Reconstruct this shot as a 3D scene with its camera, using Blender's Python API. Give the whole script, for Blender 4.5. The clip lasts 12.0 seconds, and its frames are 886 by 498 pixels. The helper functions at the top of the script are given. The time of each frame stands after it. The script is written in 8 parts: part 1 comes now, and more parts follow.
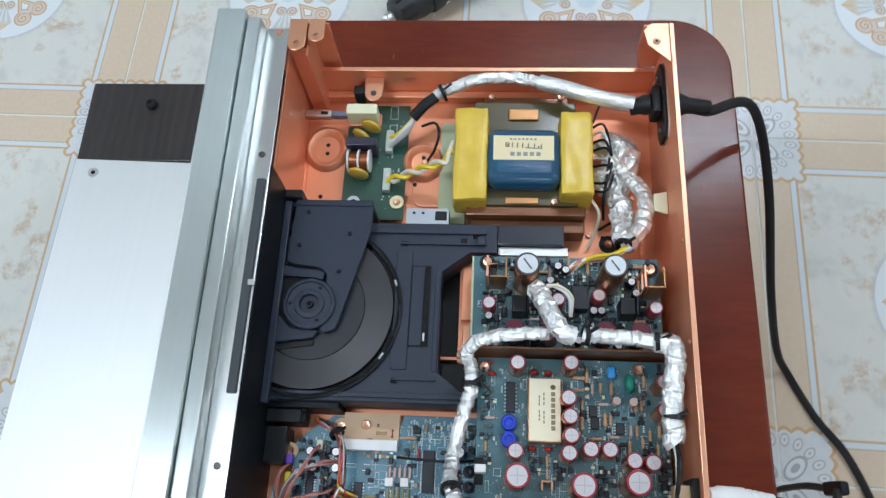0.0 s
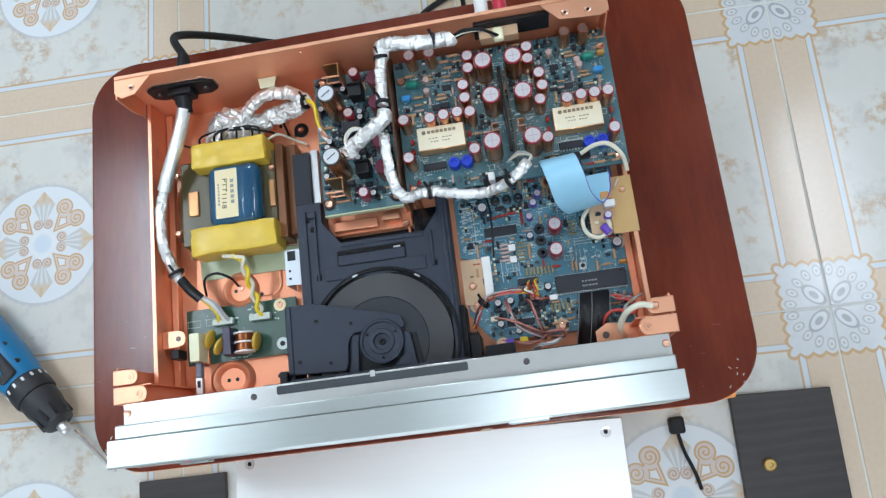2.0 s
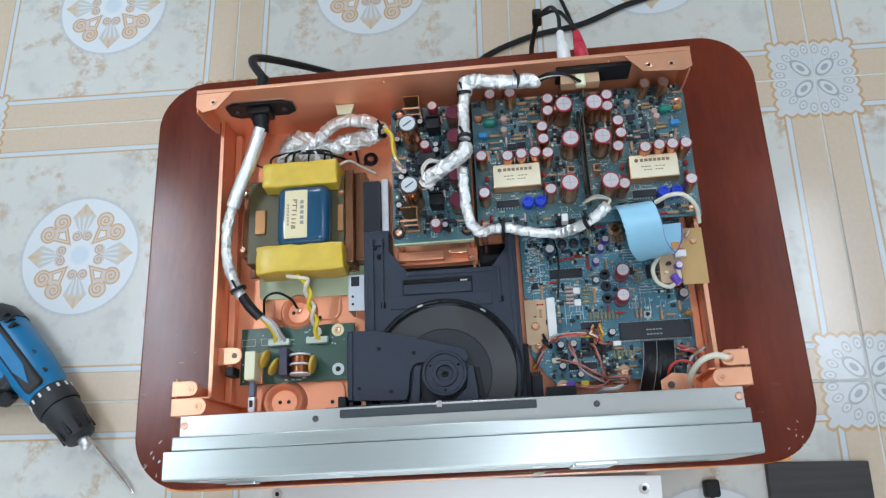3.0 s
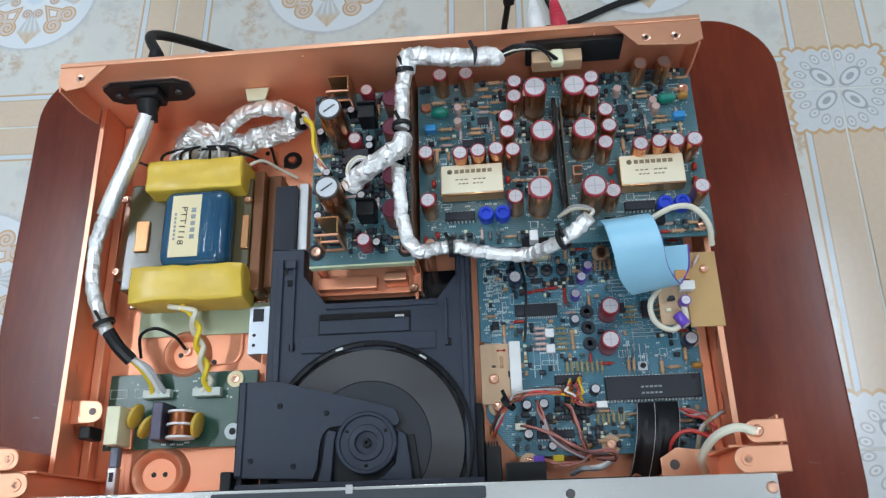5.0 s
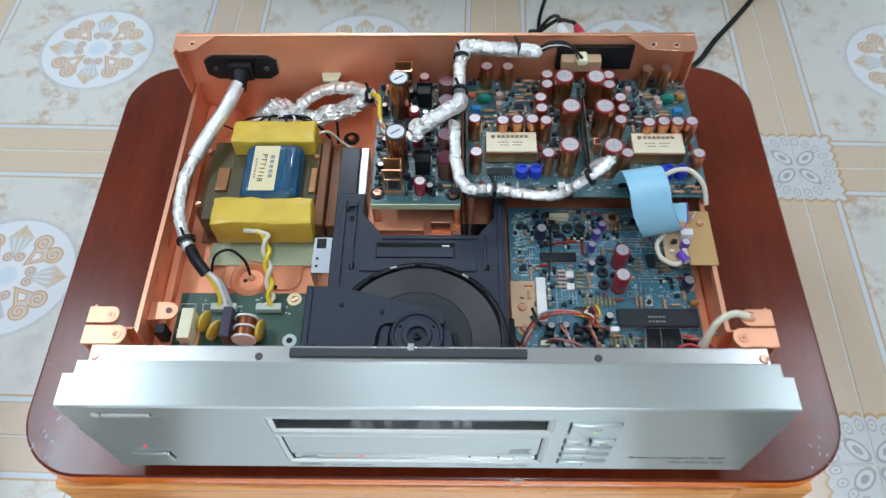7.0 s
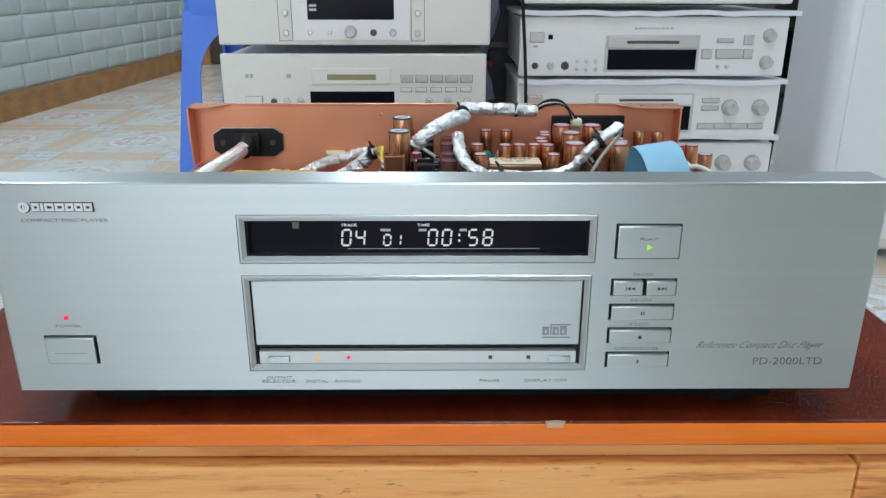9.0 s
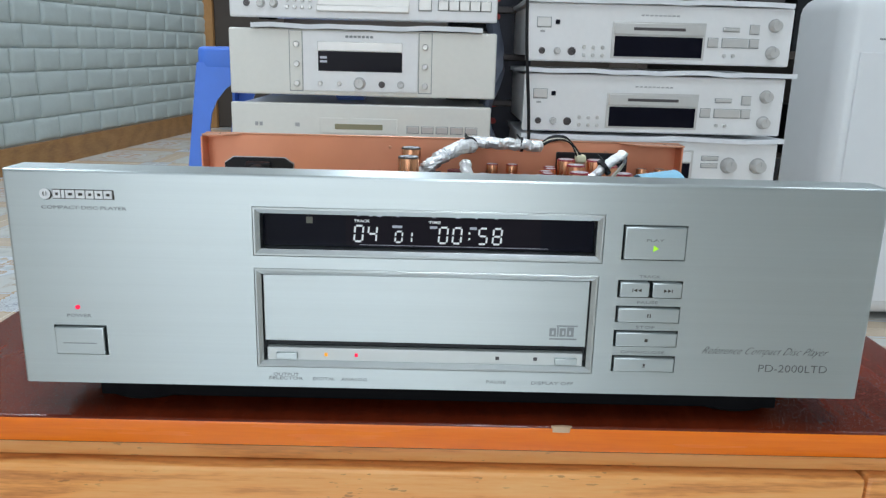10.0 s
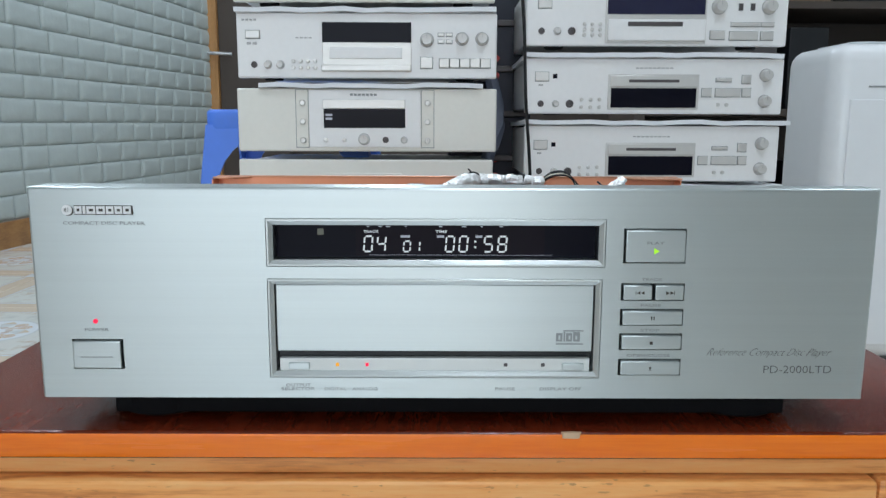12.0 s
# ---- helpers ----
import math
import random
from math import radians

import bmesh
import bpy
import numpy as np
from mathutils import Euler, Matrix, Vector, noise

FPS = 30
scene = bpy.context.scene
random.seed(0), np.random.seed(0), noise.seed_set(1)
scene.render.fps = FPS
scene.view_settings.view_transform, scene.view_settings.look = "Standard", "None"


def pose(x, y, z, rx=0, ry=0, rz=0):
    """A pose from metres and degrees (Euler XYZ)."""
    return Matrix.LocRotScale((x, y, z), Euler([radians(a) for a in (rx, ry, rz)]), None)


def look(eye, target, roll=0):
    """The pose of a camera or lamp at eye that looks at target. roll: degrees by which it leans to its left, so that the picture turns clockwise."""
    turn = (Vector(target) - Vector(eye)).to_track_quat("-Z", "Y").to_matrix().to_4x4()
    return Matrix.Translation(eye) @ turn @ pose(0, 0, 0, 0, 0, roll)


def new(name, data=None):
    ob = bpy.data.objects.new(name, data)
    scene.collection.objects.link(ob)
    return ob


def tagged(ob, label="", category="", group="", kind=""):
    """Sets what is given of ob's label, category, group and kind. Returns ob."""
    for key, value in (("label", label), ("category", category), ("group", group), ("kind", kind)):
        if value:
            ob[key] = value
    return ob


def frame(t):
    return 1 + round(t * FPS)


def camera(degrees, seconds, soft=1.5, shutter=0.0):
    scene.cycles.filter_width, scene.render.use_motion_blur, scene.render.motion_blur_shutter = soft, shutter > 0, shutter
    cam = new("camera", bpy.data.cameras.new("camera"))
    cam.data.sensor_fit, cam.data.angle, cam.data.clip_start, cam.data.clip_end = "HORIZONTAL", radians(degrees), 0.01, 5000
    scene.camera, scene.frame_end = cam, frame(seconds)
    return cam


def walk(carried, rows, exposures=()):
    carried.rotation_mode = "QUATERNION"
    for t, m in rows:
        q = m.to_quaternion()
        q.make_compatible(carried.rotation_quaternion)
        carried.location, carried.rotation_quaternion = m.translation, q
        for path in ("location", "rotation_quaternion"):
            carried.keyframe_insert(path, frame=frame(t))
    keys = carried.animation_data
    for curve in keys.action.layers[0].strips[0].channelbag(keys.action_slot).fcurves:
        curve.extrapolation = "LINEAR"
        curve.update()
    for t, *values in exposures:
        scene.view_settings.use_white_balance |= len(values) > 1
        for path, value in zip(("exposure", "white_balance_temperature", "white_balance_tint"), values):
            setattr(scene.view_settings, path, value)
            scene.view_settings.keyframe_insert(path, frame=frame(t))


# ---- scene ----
cam = camera(60.0, 12.0, soft=1.3, shutter=0.3)
PATH = [
    (0, (0.1472, 0.2127, 0.5935), (-0.5668, 0.0727, -1.2694), -9.20),
    (0.2, (0.1364, 0.2278, 0.5832), (-0.5553, 0.0636, -1.2896), -15.52),
    (0.5, (0.1382, 0.2224, 0.5907), (-0.5565, 0.1764, -1.2842), -22.00),
    (0.7, (0.1326, 0.2132, 0.5903), (-0.4306, 0.3137, -1.3242), -19.92),
    (1, (0.1701, 0.1788, 0.6207), (-0.3547, 0.4396, -1.2915), -25.30),
    (1.2, (0.1771, 0.1492, 0.6442), (-0.3046, 0.4584, -1.2720), -32.62),
    (1.5, (0.1646, 0.0801, 0.6749), (-0.2085, 0.4395, -1.2568), -36.80),
    (1.7, (0.1410, 0.0223, 0.6880), (-0.1263, 0.4780, -1.2405), -31.63),
    (2, (0.1190, -0.0084, 0.7032), (-0.0869, 0.4733, -1.2270), -30.81),
    (2.2, (0.1058, -0.0075, 0.6986), (-0.0809, 0.4978, -1.2273), -24.14),
    (2.5, (0.0965, -0.0017, 0.6938), (-0.0749, 0.5506, -1.2208), -17.78),
    (3, (0.0504, -0.0205, 0.7075), (-0.1173, 0.5966, -1.1875), -18.54),
    (3.5, (0.0502, -0.0370, 0.6982), (-0.0860, 0.6903, -1.1599), -14.77),
    (3.7, (0.0638, -0.0303, 0.6866), (-0.0458, 0.7371, -1.1571), -13.17),
    (5.3, (0.0795, 0.0279, 0.5338), (-0.0789, 0.7345, -1.3305), -14.15),
    (5.5, (0.0593, 0.0308, 0.5342), (-0.0971, 0.7468, -1.3267), -13.17),
    (6, (0.0217, 0.0180, 0.5416), (-0.1285, 0.7743, -1.3038), -10.67),
    (6.5, (0.0099, -0.0270, 0.5526), (-0.0923, 0.8071, -1.2623), -6.32),
    (7, (0.0176, -0.1645, 0.5599), (-0.0142, 0.9180, -1.1216), -1.22),
    (7.2, (0.0549, -0.2249, 0.5511), (-0.0310, 1.0055, -1.0233), -3.37),
    (8.8, (0.0070, -0.3490, 0.2380), (0.0110, 1.5050, -0.5120), -0.30),
    (9, (0.0000, -0.3570, 0.2270), (0.0160, 1.5230, -0.4570), 0.10),
    (9.5, (-0.0050, -0.3620, 0.2000), (0.0190, 1.5550, -0.3690), 1.20),
    (10, (-0.0060, -0.3750, 0.1930), (0.0140, 1.5600, -0.3110), 1.50),
    (10.5, (-0.0060, -0.3830, 0.1940), (0.0140, 1.5630, -0.2650), 1.40),
    (11, (-0.0050, -0.3880, 0.1800), (0.0150, 1.5660, -0.2450), 1.10),
    (11.5, (-0.0060, -0.3920, 0.1680), (0.0090, 1.5680, -0.2320), 0.40),
    (12, (-0.0070, -0.3940, 0.1640), (-0.0010, 1.5800, -0.1610), 0.20),
]
walk(cam, [(t, look(eye, target, roll)) for t, eye, target, roll in PATH], exposures=[(0.0, -0.06), (0.6, 0.0), (1.1, 0.06), (1.5, 0.10), (2.2, 0.03), (3.2, -0.07), (6.5, -0.08), (7.2, -0.05), (9.0, -0.06), (12.0, -0.14)])

# ---- world, lamps, exposure ----
FLOOR = -0.27
CEIL = 2.45
world = bpy.data.worlds.new("world")
scene.world = world
world.use_nodes = True
wn = world.node_tree.nodes
sky = wn.new("ShaderNodeTexSky")
sky.sky_type = "NISHITA"
sky.sun_disc = False
sky.sun_elevation, sky.sun_rotation = radians(40), radians(160)
world.node_tree.links.new(sky.outputs[0], wn["Background"].inputs[0])
wn["Background"].inputs[1].default_value = 0.08


def area(name, m, sx, sy, watts, colour):
    lamp = bpy.data.lights.new(name, "AREA")
    lamp.shape, lamp.size, lamp.size_y, lamp.energy, lamp.color = "RECTANGLE", sx, sy, watts, colour
    ob = new(name, lamp)
    ob.matrix_world = m
    return ob


COOL = (0.785, 0.90, 1.03)
area("tube_light_lamp", pose(-1.48, 0.86, CEIL - 0.075), 0.06, 0.9, 21.5, COOL)
area("tube_light_lamp", pose(1.48, 0.83, CEIL - 0.075), 0.06, 0.9, 12.3, COOL)
# next two tubes are unseen, added to brighten the fronts and far floor
area("tube_light_lamp", pose(0.22, -0.9, CEIL - 0.075), 0.06, 1.2, 23, COOL)
area("tube_light_lamp", pose(-0.3, 2.9, CEIL - 0.075), 0.06, 1.2, 34, COOL)
# added fill from the front, set in an assumed doorway out of view
area("front_fill_light", pose(-0.62, -3.18, 0.85, 90, 0, 0), 2.3, 2.1, 33, (0.80, 0.905, 1.02))

# ---- materials ----


class Graph:
    """A principled material with a small set of node shortcuts."""

    def __init__(self, name):
        self.m = bpy.data.materials.new(name)
        self.m.use_nodes = True
        self.t = self.m.node_tree
        self.b = self.t.nodes["Principled BSDF"]

    def put(self, socket, value):
        if isinstance(value, bpy.types.NodeSocket):
            self.t.links.new(value, socket)
        else:
            socket.default_value = value

    def node(self, kind, **inputs):
        n = self.t.nodes.new(kind)
        for k, v in inputs.items():
            self.put(n.inputs[k.replace("_", " ")], v)
        return n

    def math(self, op, a, b=0.0, c=0.0):
        n = self.t.nodes.new("ShaderNodeMath")
        n.operation = op
        for i, v in enumerate((a, b, c)):
            self.put(n.inputs[i], v)
        return n.outputs[0]

    def mix(self, f, a, b):
        n = self.t.nodes.new("ShaderNodeMix")
        n.data_type = "RGBA"
        self.put(n.inputs[0], f)
        for i, v in ((6, a), (7, b)):
            self.put(n.inputs[i], v if isinstance(v, bpy.types.NodeSocket) else (*v, 1))
        return n.outputs[2]

    def coords(self, scale=(1, 1, 1), turn=(0, 0, 0), world=False):
        if world:
            out = self.t.nodes.new("ShaderNodeNewGeometry").outputs["Position"]
        else:
            out = self.t.nodes.new("ShaderNodeTexCoord").outputs["Object"]
        n = self.t.nodes.new("ShaderNodeMapping")
        self.put(n.inputs["Vector"], out)
        n.inputs["Scale"].default_value = scale
        n.inputs["Rotation"].default_value = [radians(a) for a in turn]
        return n.outputs[0]

    def noise(self, vec, scale, detail=3.0, rough=0.5):
        n = self.node("ShaderNodeTexNoise", Vector=vec, Scale=scale, Detail=detail, Roughness=rough)
        return n.outputs["Fac"]

    def ramp(self, f, *stops):
        n = self.t.nodes.new("ShaderNodeValToRGB")
        self.put(n.inputs[0], f)
        e = n.color_ramp.elements
        while len(e) < len(stops):
            e.new(0.5)
        for i, (p, c) in enumerate(stops):
            e[i].position = p
            e[i].color = (c, c, c, 1) if isinstance(c, float) else (*c, 1)
        return n.outputs[0]

    def step(self, lo, hi, f):
        n = self.t.nodes.new("ShaderNodeMapRange")
        n.interpolation_type = "SMOOTHSTEP"
        self.put(n.inputs[0], f)
        self.put(n.inputs[1], lo)
        self.put(n.inputs[2], hi)
        return n.outputs[0]

    def bump(self, height, strength=0.2, distance=0.001):
        n = self.node("ShaderNodeBump", Height=height, Strength=strength, Distance=distance)
        self.put(self.b.inputs["Normal"], n.outputs[0])

    def done(self, colour=None, rough=None, metal=None, spec=None, coat=None, emit=None, alpha=None):
        b = self.b.inputs
        if colour is not None:
            self.put(b["Base Color"], colour if isinstance(colour, bpy.types.NodeSocket) else (*colour, 1))
        for key, v in (("Roughness", rough), ("Metallic", metal), ("Specular IOR Level", spec), ("Coat Weight", coat)):
            if v is not None:
                self.put(b[key], v)
        if coat is not None:
            b["Coat Roughness"].default_value = 0.12
        if emit:
            b["Emission Color"].default_value = (*emit[:3], 1)
            b["Emission Strength"].default_value = emit[3]
        return self.m


def shade(c, f):
    return tuple(min(1.0, x * f) for x in c)


def plain(name, c, rough=0.45, metal=0.0, grain=60.0, vary=0.10, bump=0.06, spec=0.5, coat=None, rand=0.0, dist=0.0005):
    """A surface with soft mottling at two scales and fine relief."""
    g = Graph(name)
    v = g.coords()
    n1, n2 = g.noise(v, grain, 4), g.noise(v, grain * 0.13, 2)
    f = g.math("ADD", g.math("MULTIPLY", n1, 0.5), g.math("MULTIPLY", n2, 0.5))
    if rand:
        r = g.t.nodes.new("ShaderNodeObjectInfo").outputs["Random"]
        f = g.math("ADD", f, g.math("MULTIPLY", g.math("SUBTRACT", r, 0.5), rand))
    col = g.mix(f, shade(c, 1 - vary * 2), shade(c, 1 + vary * 2))
    g.bump(n1, bump, dist)
    return g.done(col, g.math("ADD", rough - 0.06, g.math("MULTIPLY", n2, 0.12)), metal, spec, coat)


def brushed(name, c, rough, scale, aniso=0.0, vary=0.095):
    """Metal with fine lines along the axis whose scale is small."""
    g = Graph(name)
    lines = g.noise(g.coords(scale), 1.0, 4, 0.7)
    cloud = g.noise(g.coords(), 9.0, 2)
    streaks = g.noise(g.coords(tuple(k * 0.22 for k in scale)), 1.0, 2, 0.6)
    col = g.mix(g.math("ADD", g.math("MULTIPLY", lines, 0.5), g.math("MULTIPLY", streaks, 0.5)), shade(c, 1 - vary), shade(c, 1 + vary))
    g.bump(lines, 0.035, 0.0004)
    if aniso:
        g.b.inputs["Anisotropic"].default_value = aniso
        g.put(g.b.inputs["Tangent"], g.node("ShaderNodeCombineXYZ", Y=0.7, Z=0.7).outputs[0])
    r = g.math("ADD", rough - 0.05, g.math("MULTIPLY", g.math("ADD", lines, cloud), 0.05))
    return g.done(col, r, 1.0)


def wood(name, dark, mid, light, scale, turn=(0, 0, 0), rough=0.35, coat=0.3, flecks=0.0, ring=9.0, world=True, pores=0.0, pits=0.0):
    g = Graph(name)
    v = g.coords(scale, turn, world)
    fibre = g.noise(v, 14.0, 5, 0.6)
    big = g.noise(v, 2.2, 3, 0.6)
    w = g.node("ShaderNodeTexWave", Vector=v, Scale=ring / 10, Distortion=9.0, Detail=3.0, **{"Detail_Scale": 0.8})
    w.bands_direction = "Y"
    f = g.math("ADD", g.math("MULTIPLY", fibre, 0.45), g.math("ADD", g.math("MULTIPLY", w.outputs["Fac"], ring * 0.012 + 0.03), g.math("MULTIPLY", big, 0.4)))
    col = g.ramp(f, (0.25, dark), (0.52, mid), (0.85, light))
    if flecks:
        s = g.noise(g.coords((60, 260, 60), (0, 0, 78), world), 1.0, 2, 0.5)
        patch = g.noise(g.coords((1, 1, 1), (0, 0, 0), world), 6.0, 2)
        k = g.math("MULTIPLY", g.step(0.70, 0.76, s), g.math("MULTIPLY", g.step(0.5, 0.62, patch), flecks))
        col = g.mix(k, col, (0.62, 0.52, 0.48))
    if pits:
        s = g.noise(g.coords((110, 420, 420), turn, world), 1.0, 2, 0.5)
        patch = g.noise(g.coords((1, 1, 1), turn, world), 14.0, 2)
        col = g.mix(g.math("MULTIPLY", g.step(0.66, 0.72, s), g.math("MULTIPLY", g.step(0.46, 0.6, patch), pits)), col, (0.16, 0.06, 0.02))
    if pores:
        p = g.noise(g.coords((1500, 420, 1500), turn, world), 1.0, 3, 0.6)
        g.bump(g.math("ADD", g.math("MULTIPLY", fibre, 0.2), g.step(0.58, 0.72, p)), pores, 0.0006)
    else:
        g.bump(fibre, 0.06, 0.0008)
    return g.done(col, g.math("ADD", rough - 0.08, g.math("MULTIPLY", big, 0.16)), 0.0, 0.34 if pores else 0.5, coat)


def glow(name, c, k):
    return Graph(name).done(shade(c, 0.3), 0.4, emit=(*c, k))


ALU = brushed("brushed_aluminium", (0.545, 0.590, 0.582), 0.36, (6, 900, 900), 0.75)
ALU_D = brushed("brushed_aluminium_depth", (0.78, 0.80, 0.80), 0.50, (5, 700, 700), vary=0.045)
ALU_EDGE = brushed("aluminium_edge", (0.72, 0.735, 0.73), 0.25, (6, 900, 900))
STEEL = plain("zinc_steel", (0.62, 0.63, 0.64), 0.35, 1.0, 90, 0.08)
DARK_STEEL = plain("dark_steel", (0.10, 0.09, 0.09), 0.4, 0.6, 90, 0.1)
COPPER = plain("copper_plate", (0.90, 0.365, 0.208), 0.42, 0.50, 26, 0.09, 0.03)
COPPER_L = plain("copper_bracket", (0.80, 0.40, 0.25), 0.36, 0.90, 60, 0.06, 0.03)
COPPER_PINK = plain("copper_screw", (0.86, 0.50, 0.36), 0.28, 1.0, 120, 0.06)
BLACK = plain("black_plastic", (0.011, 0.012, 0.014), 0.42, 0.0, 120, 0.12, spec=0.3)
BLACK_G = plain("gloss_black", (0.008, 0.008, 0.010), 0.10, 0.0, 30, 0.05, 0.0)
# near-black for the rubber feet and for the shade slab under the player
FOOT_AND_SHADE = plain("foot_rubber_and_shade", (0.006, 0.006, 0.007), 0.7, 0.0, 160, 0.15, spec=0.12)
RUBBER = plain("black_rubber", (0.010, 0.010, 0.011), 0.55, 0.0, 160, 0.15, spec=0.3)
MECH = plain("mechanism_plastic", (0.022, 0.030, 0.050), 0.45, 0.0, 220, 0.10, 0.05, spec=0.42)
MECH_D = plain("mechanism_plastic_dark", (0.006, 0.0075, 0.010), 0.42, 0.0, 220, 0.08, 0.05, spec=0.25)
YELLOW = plain("yellow_tape", (0.80, 0.475, 0.055), 0.36, 0.0, 55, 0.26, 0.35, coat=0.06, dist=0.0015)
YELLOW_W = plain("yellow_wire", (0.86, 0.62, 0.03), 0.4)
YELLOW_C = plain("yellow_capacitor", (0.62, 0.42, 0.06), 0.4)
CREAM = plain("cream_plastic", (0.80, 0.80, 0.56), 0.4)
WHITE = plain("white_plastic", (0.80, 0.80, 0.79), 0.4)
IVORY_W = plain("ivory_wire", (0.74, 0.70, 0.56), 0.45)
GOLD_C = plain("champagne_lid", (0.82, 0.74, 0.55), 0.40, 0.15, 60, 0.04)
CORE = plain("core_laminate", (0.080, 0.064, 0.024), 0.36, 0.0, 30, 0.2, 0.05, coat=0.35)
CORE_S = plain("core_side", (0.19, 0.075, 0.030), 0.30, 0.35, 50, 0.25, 0.05, coat=0.25)
RED_WIRE = plain("red_wire", (0.58, 0.06, 0.05), 0.4)
PINK_WIRE = plain("pink_wire", (0.46, 0.17, 0.14), 0.4)
BROWN_WIRE = plain("brown_wire", (0.16, 0.055, 0.038), 0.4)
ORANGE_W = plain("orange_wire", (0.55, 0.17, 0.035), 0.4)
GREY_W = plain("grey_wire", (0.42, 0.42, 0.43), 0.4)
BLUE_RIB = plain("blue_ribbon", (0.30, 0.60, 0.78), 0.4, 0.0, 80, 0.05)
BLUE_C = plain("blue_coil", (0.02, 0.06, 0.55), 0.35)
BLUE_F = plain("blue_film", (0.03, 0.27, 0.62), 0.3)
GREEN_F = plain("green_film", (0.01, 0.22, 0.16), 0.3)
VIOLET = plain("violet_sleeve", (0.14, 0.06, 0.45), 0.3)
NAVY_C = plain("navy_sleeve", (0.02, 0.03, 0.09), 0.3)
WINE = plain("wine_film", (0.13, 0.018, 0.04), 0.28, 0.0, 80, 0.1)
CAP_COP = brushed("copper_can", (0.68, 0.315, 0.165), 0.28, (400, 400, 30))
CAP_RED = plain("red_sleeve", (0.33, 0.035, 0.05), 0.3)
CAP_TOP = plain("can_top", (0.66, 0.63, 0.65), 0.34, 0.5, 160, 0.06)
CAP_SCORE = plain("can_score", (0.50, 0.47, 0.49), 0.4, 0.5, 160, 0.06)
TAN_R = plain("tan_resistor", (0.48, 0.29, 0.16), 0.4, rand=0.5)
RED_D = plain("red_diode", (0.40, 0.03, 0.02), 0.3, rand=0.4)
GLASS_D = plain("glass_diode", (0.55, 0.40, 0.36), 0.2, rand=0.5)
IC_M = plain("ic_epoxy", (0.020, 0.023, 0.032), 0.45, spec=0.4)
BROWN_B = plain("paper_board", (0.50, 0.31, 0.12), 0.5, 0.0, 90, 0.06)
SCUFF = plain("pale_scuff", (0.55, 0.50, 0.46), 0.5, 0.0, 200, 0.1)
PHENOL = plain("pale_board", (0.62, 0.42, 0.26), 0.45, 0.0, 60, 0.08)
GREENISH = plain("pale_green_insulator", (0.52, 0.60, 0.40), 0.35, 0.0, 40, 0.06)
LABEL_P = plain("label_paper", (0.80, 0.69, 0.42), 0.5, 0.0, 50, 0.04)
INK = plain("dark_ink", (0.05, 0.04, 0.03), 0.6, 0, 200, 0.1, 0.0)
INK_GREY = plain("grey_ink", (0.27, 0.285, 0.285), 0.5, 0, 200, 0.05, 0.0)
INK_DARK = plain("dark_grey_ink", (0.13, 0.135, 0.135), 0.5, 0, 200, 0.05, 0.0)
INK_PALE = plain("pale_grey_ink", (0.44, 0.44, 0.43), 0.5, 0, 200, 0.05, 0.0)
FRAME_M = brushed("window_frame_metal", (0.52, 0.55, 0.54), 0.30, (6, 900, 900))
INK_WHITE = plain("white_ink", (0.62, 0.72, 0.72), 0.5, 0, 200, 0.05, 0.0)
CHROME = plain("chrome", (0.85, 0.86, 0.87), 0.12, 1.0, 60, 0.03)
SILVER_PL = plain("silver_plastic", (0.70, 0.72, 0.69), 0.34, 0.35, 120, 0.03, 0.02)
SILVER_GD = plain("champagne_plastic", (0.80, 0.79, 0.72), 0.42, 0.1, 120, 0.03, 0.02)
SILVER_BG = plain("silver_front", (0.86, 0.86, 0.845), 0.42, 0.08, 120, 0.03, 0.02)
SILVER_KEY = plain("silver_key", (0.66, 0.65, 0.62), 0.32, 0.45, 120, 0.04, 0.02)
DISPLAY = plain("display_dark", (0.006, 0.006, 0.012), 0.16, 0.0, 30, 0.05, 0.0, spec=0.10)
SMOKED = plain("display_smoked", (0.010, 0.007, 0.012), 0.14, 0.0, 30, 0.05, 0.0, spec=0.10)
WHITE_AC = plain("white_casing", (0.84, 0.86, 0.865), 0.33, 0.0, 40, 0.02, 0.01, coat=0.2)
FOAM = plain("white_foam_sheet", (0.80, 0.82, 0.84), 0.55, 0.0, 60, 0.04, 0.1)
BLUE_PL = plain("blue_plastic", (0.085, 0.23, 0.80), 0.38, 0.0, 60, 0.04)
DRILL_B = plain("blue_drill_plastic", (0.008, 0.19, 0.42), 0.36, 0.0, 90, 0.05)
DRILL_K = plain("black_drill_rubber", (0.022, 0.024, 0.028), 0.5, 0.0, 140, 0.1)
PLASTER = plain("wall_paint", (0.72, 0.74, 0.74), 0.7, 0.0, 14, 0.04, 0.1)
DARKWALL = plain("dark_wood_wall", (0.06, 0.045, 0.035), 0.5, 0.0, 8, 0.15)
CEILING_P = plain("ceiling_paint", (0.80, 0.80, 0.79), 0.8, 0.0, 14, 0.03, 0.1)
BRICK = plain("foam_brick", (0.465, 0.525, 0.510), 0.50, 0.0, 22, 0.06, 0.6, rand=0.06, dist=0.005)
MORTAR = plain("foam_joint", (0.52, 0.55, 0.56), 0.7, 0.0, 40, 0.06)
GROUT = plain("pale_grout", (0.66, 0.67, 0.63), 0.7, 0.0, 60, 0.1)
SIDE_P = wood("dark_side_board", (0.016, 0.012, 0.012), (0.028, 0.022, 0.021), (0.05, 0.038, 0.035), (2, 26, 26), rough=0.42, coat=0.1)
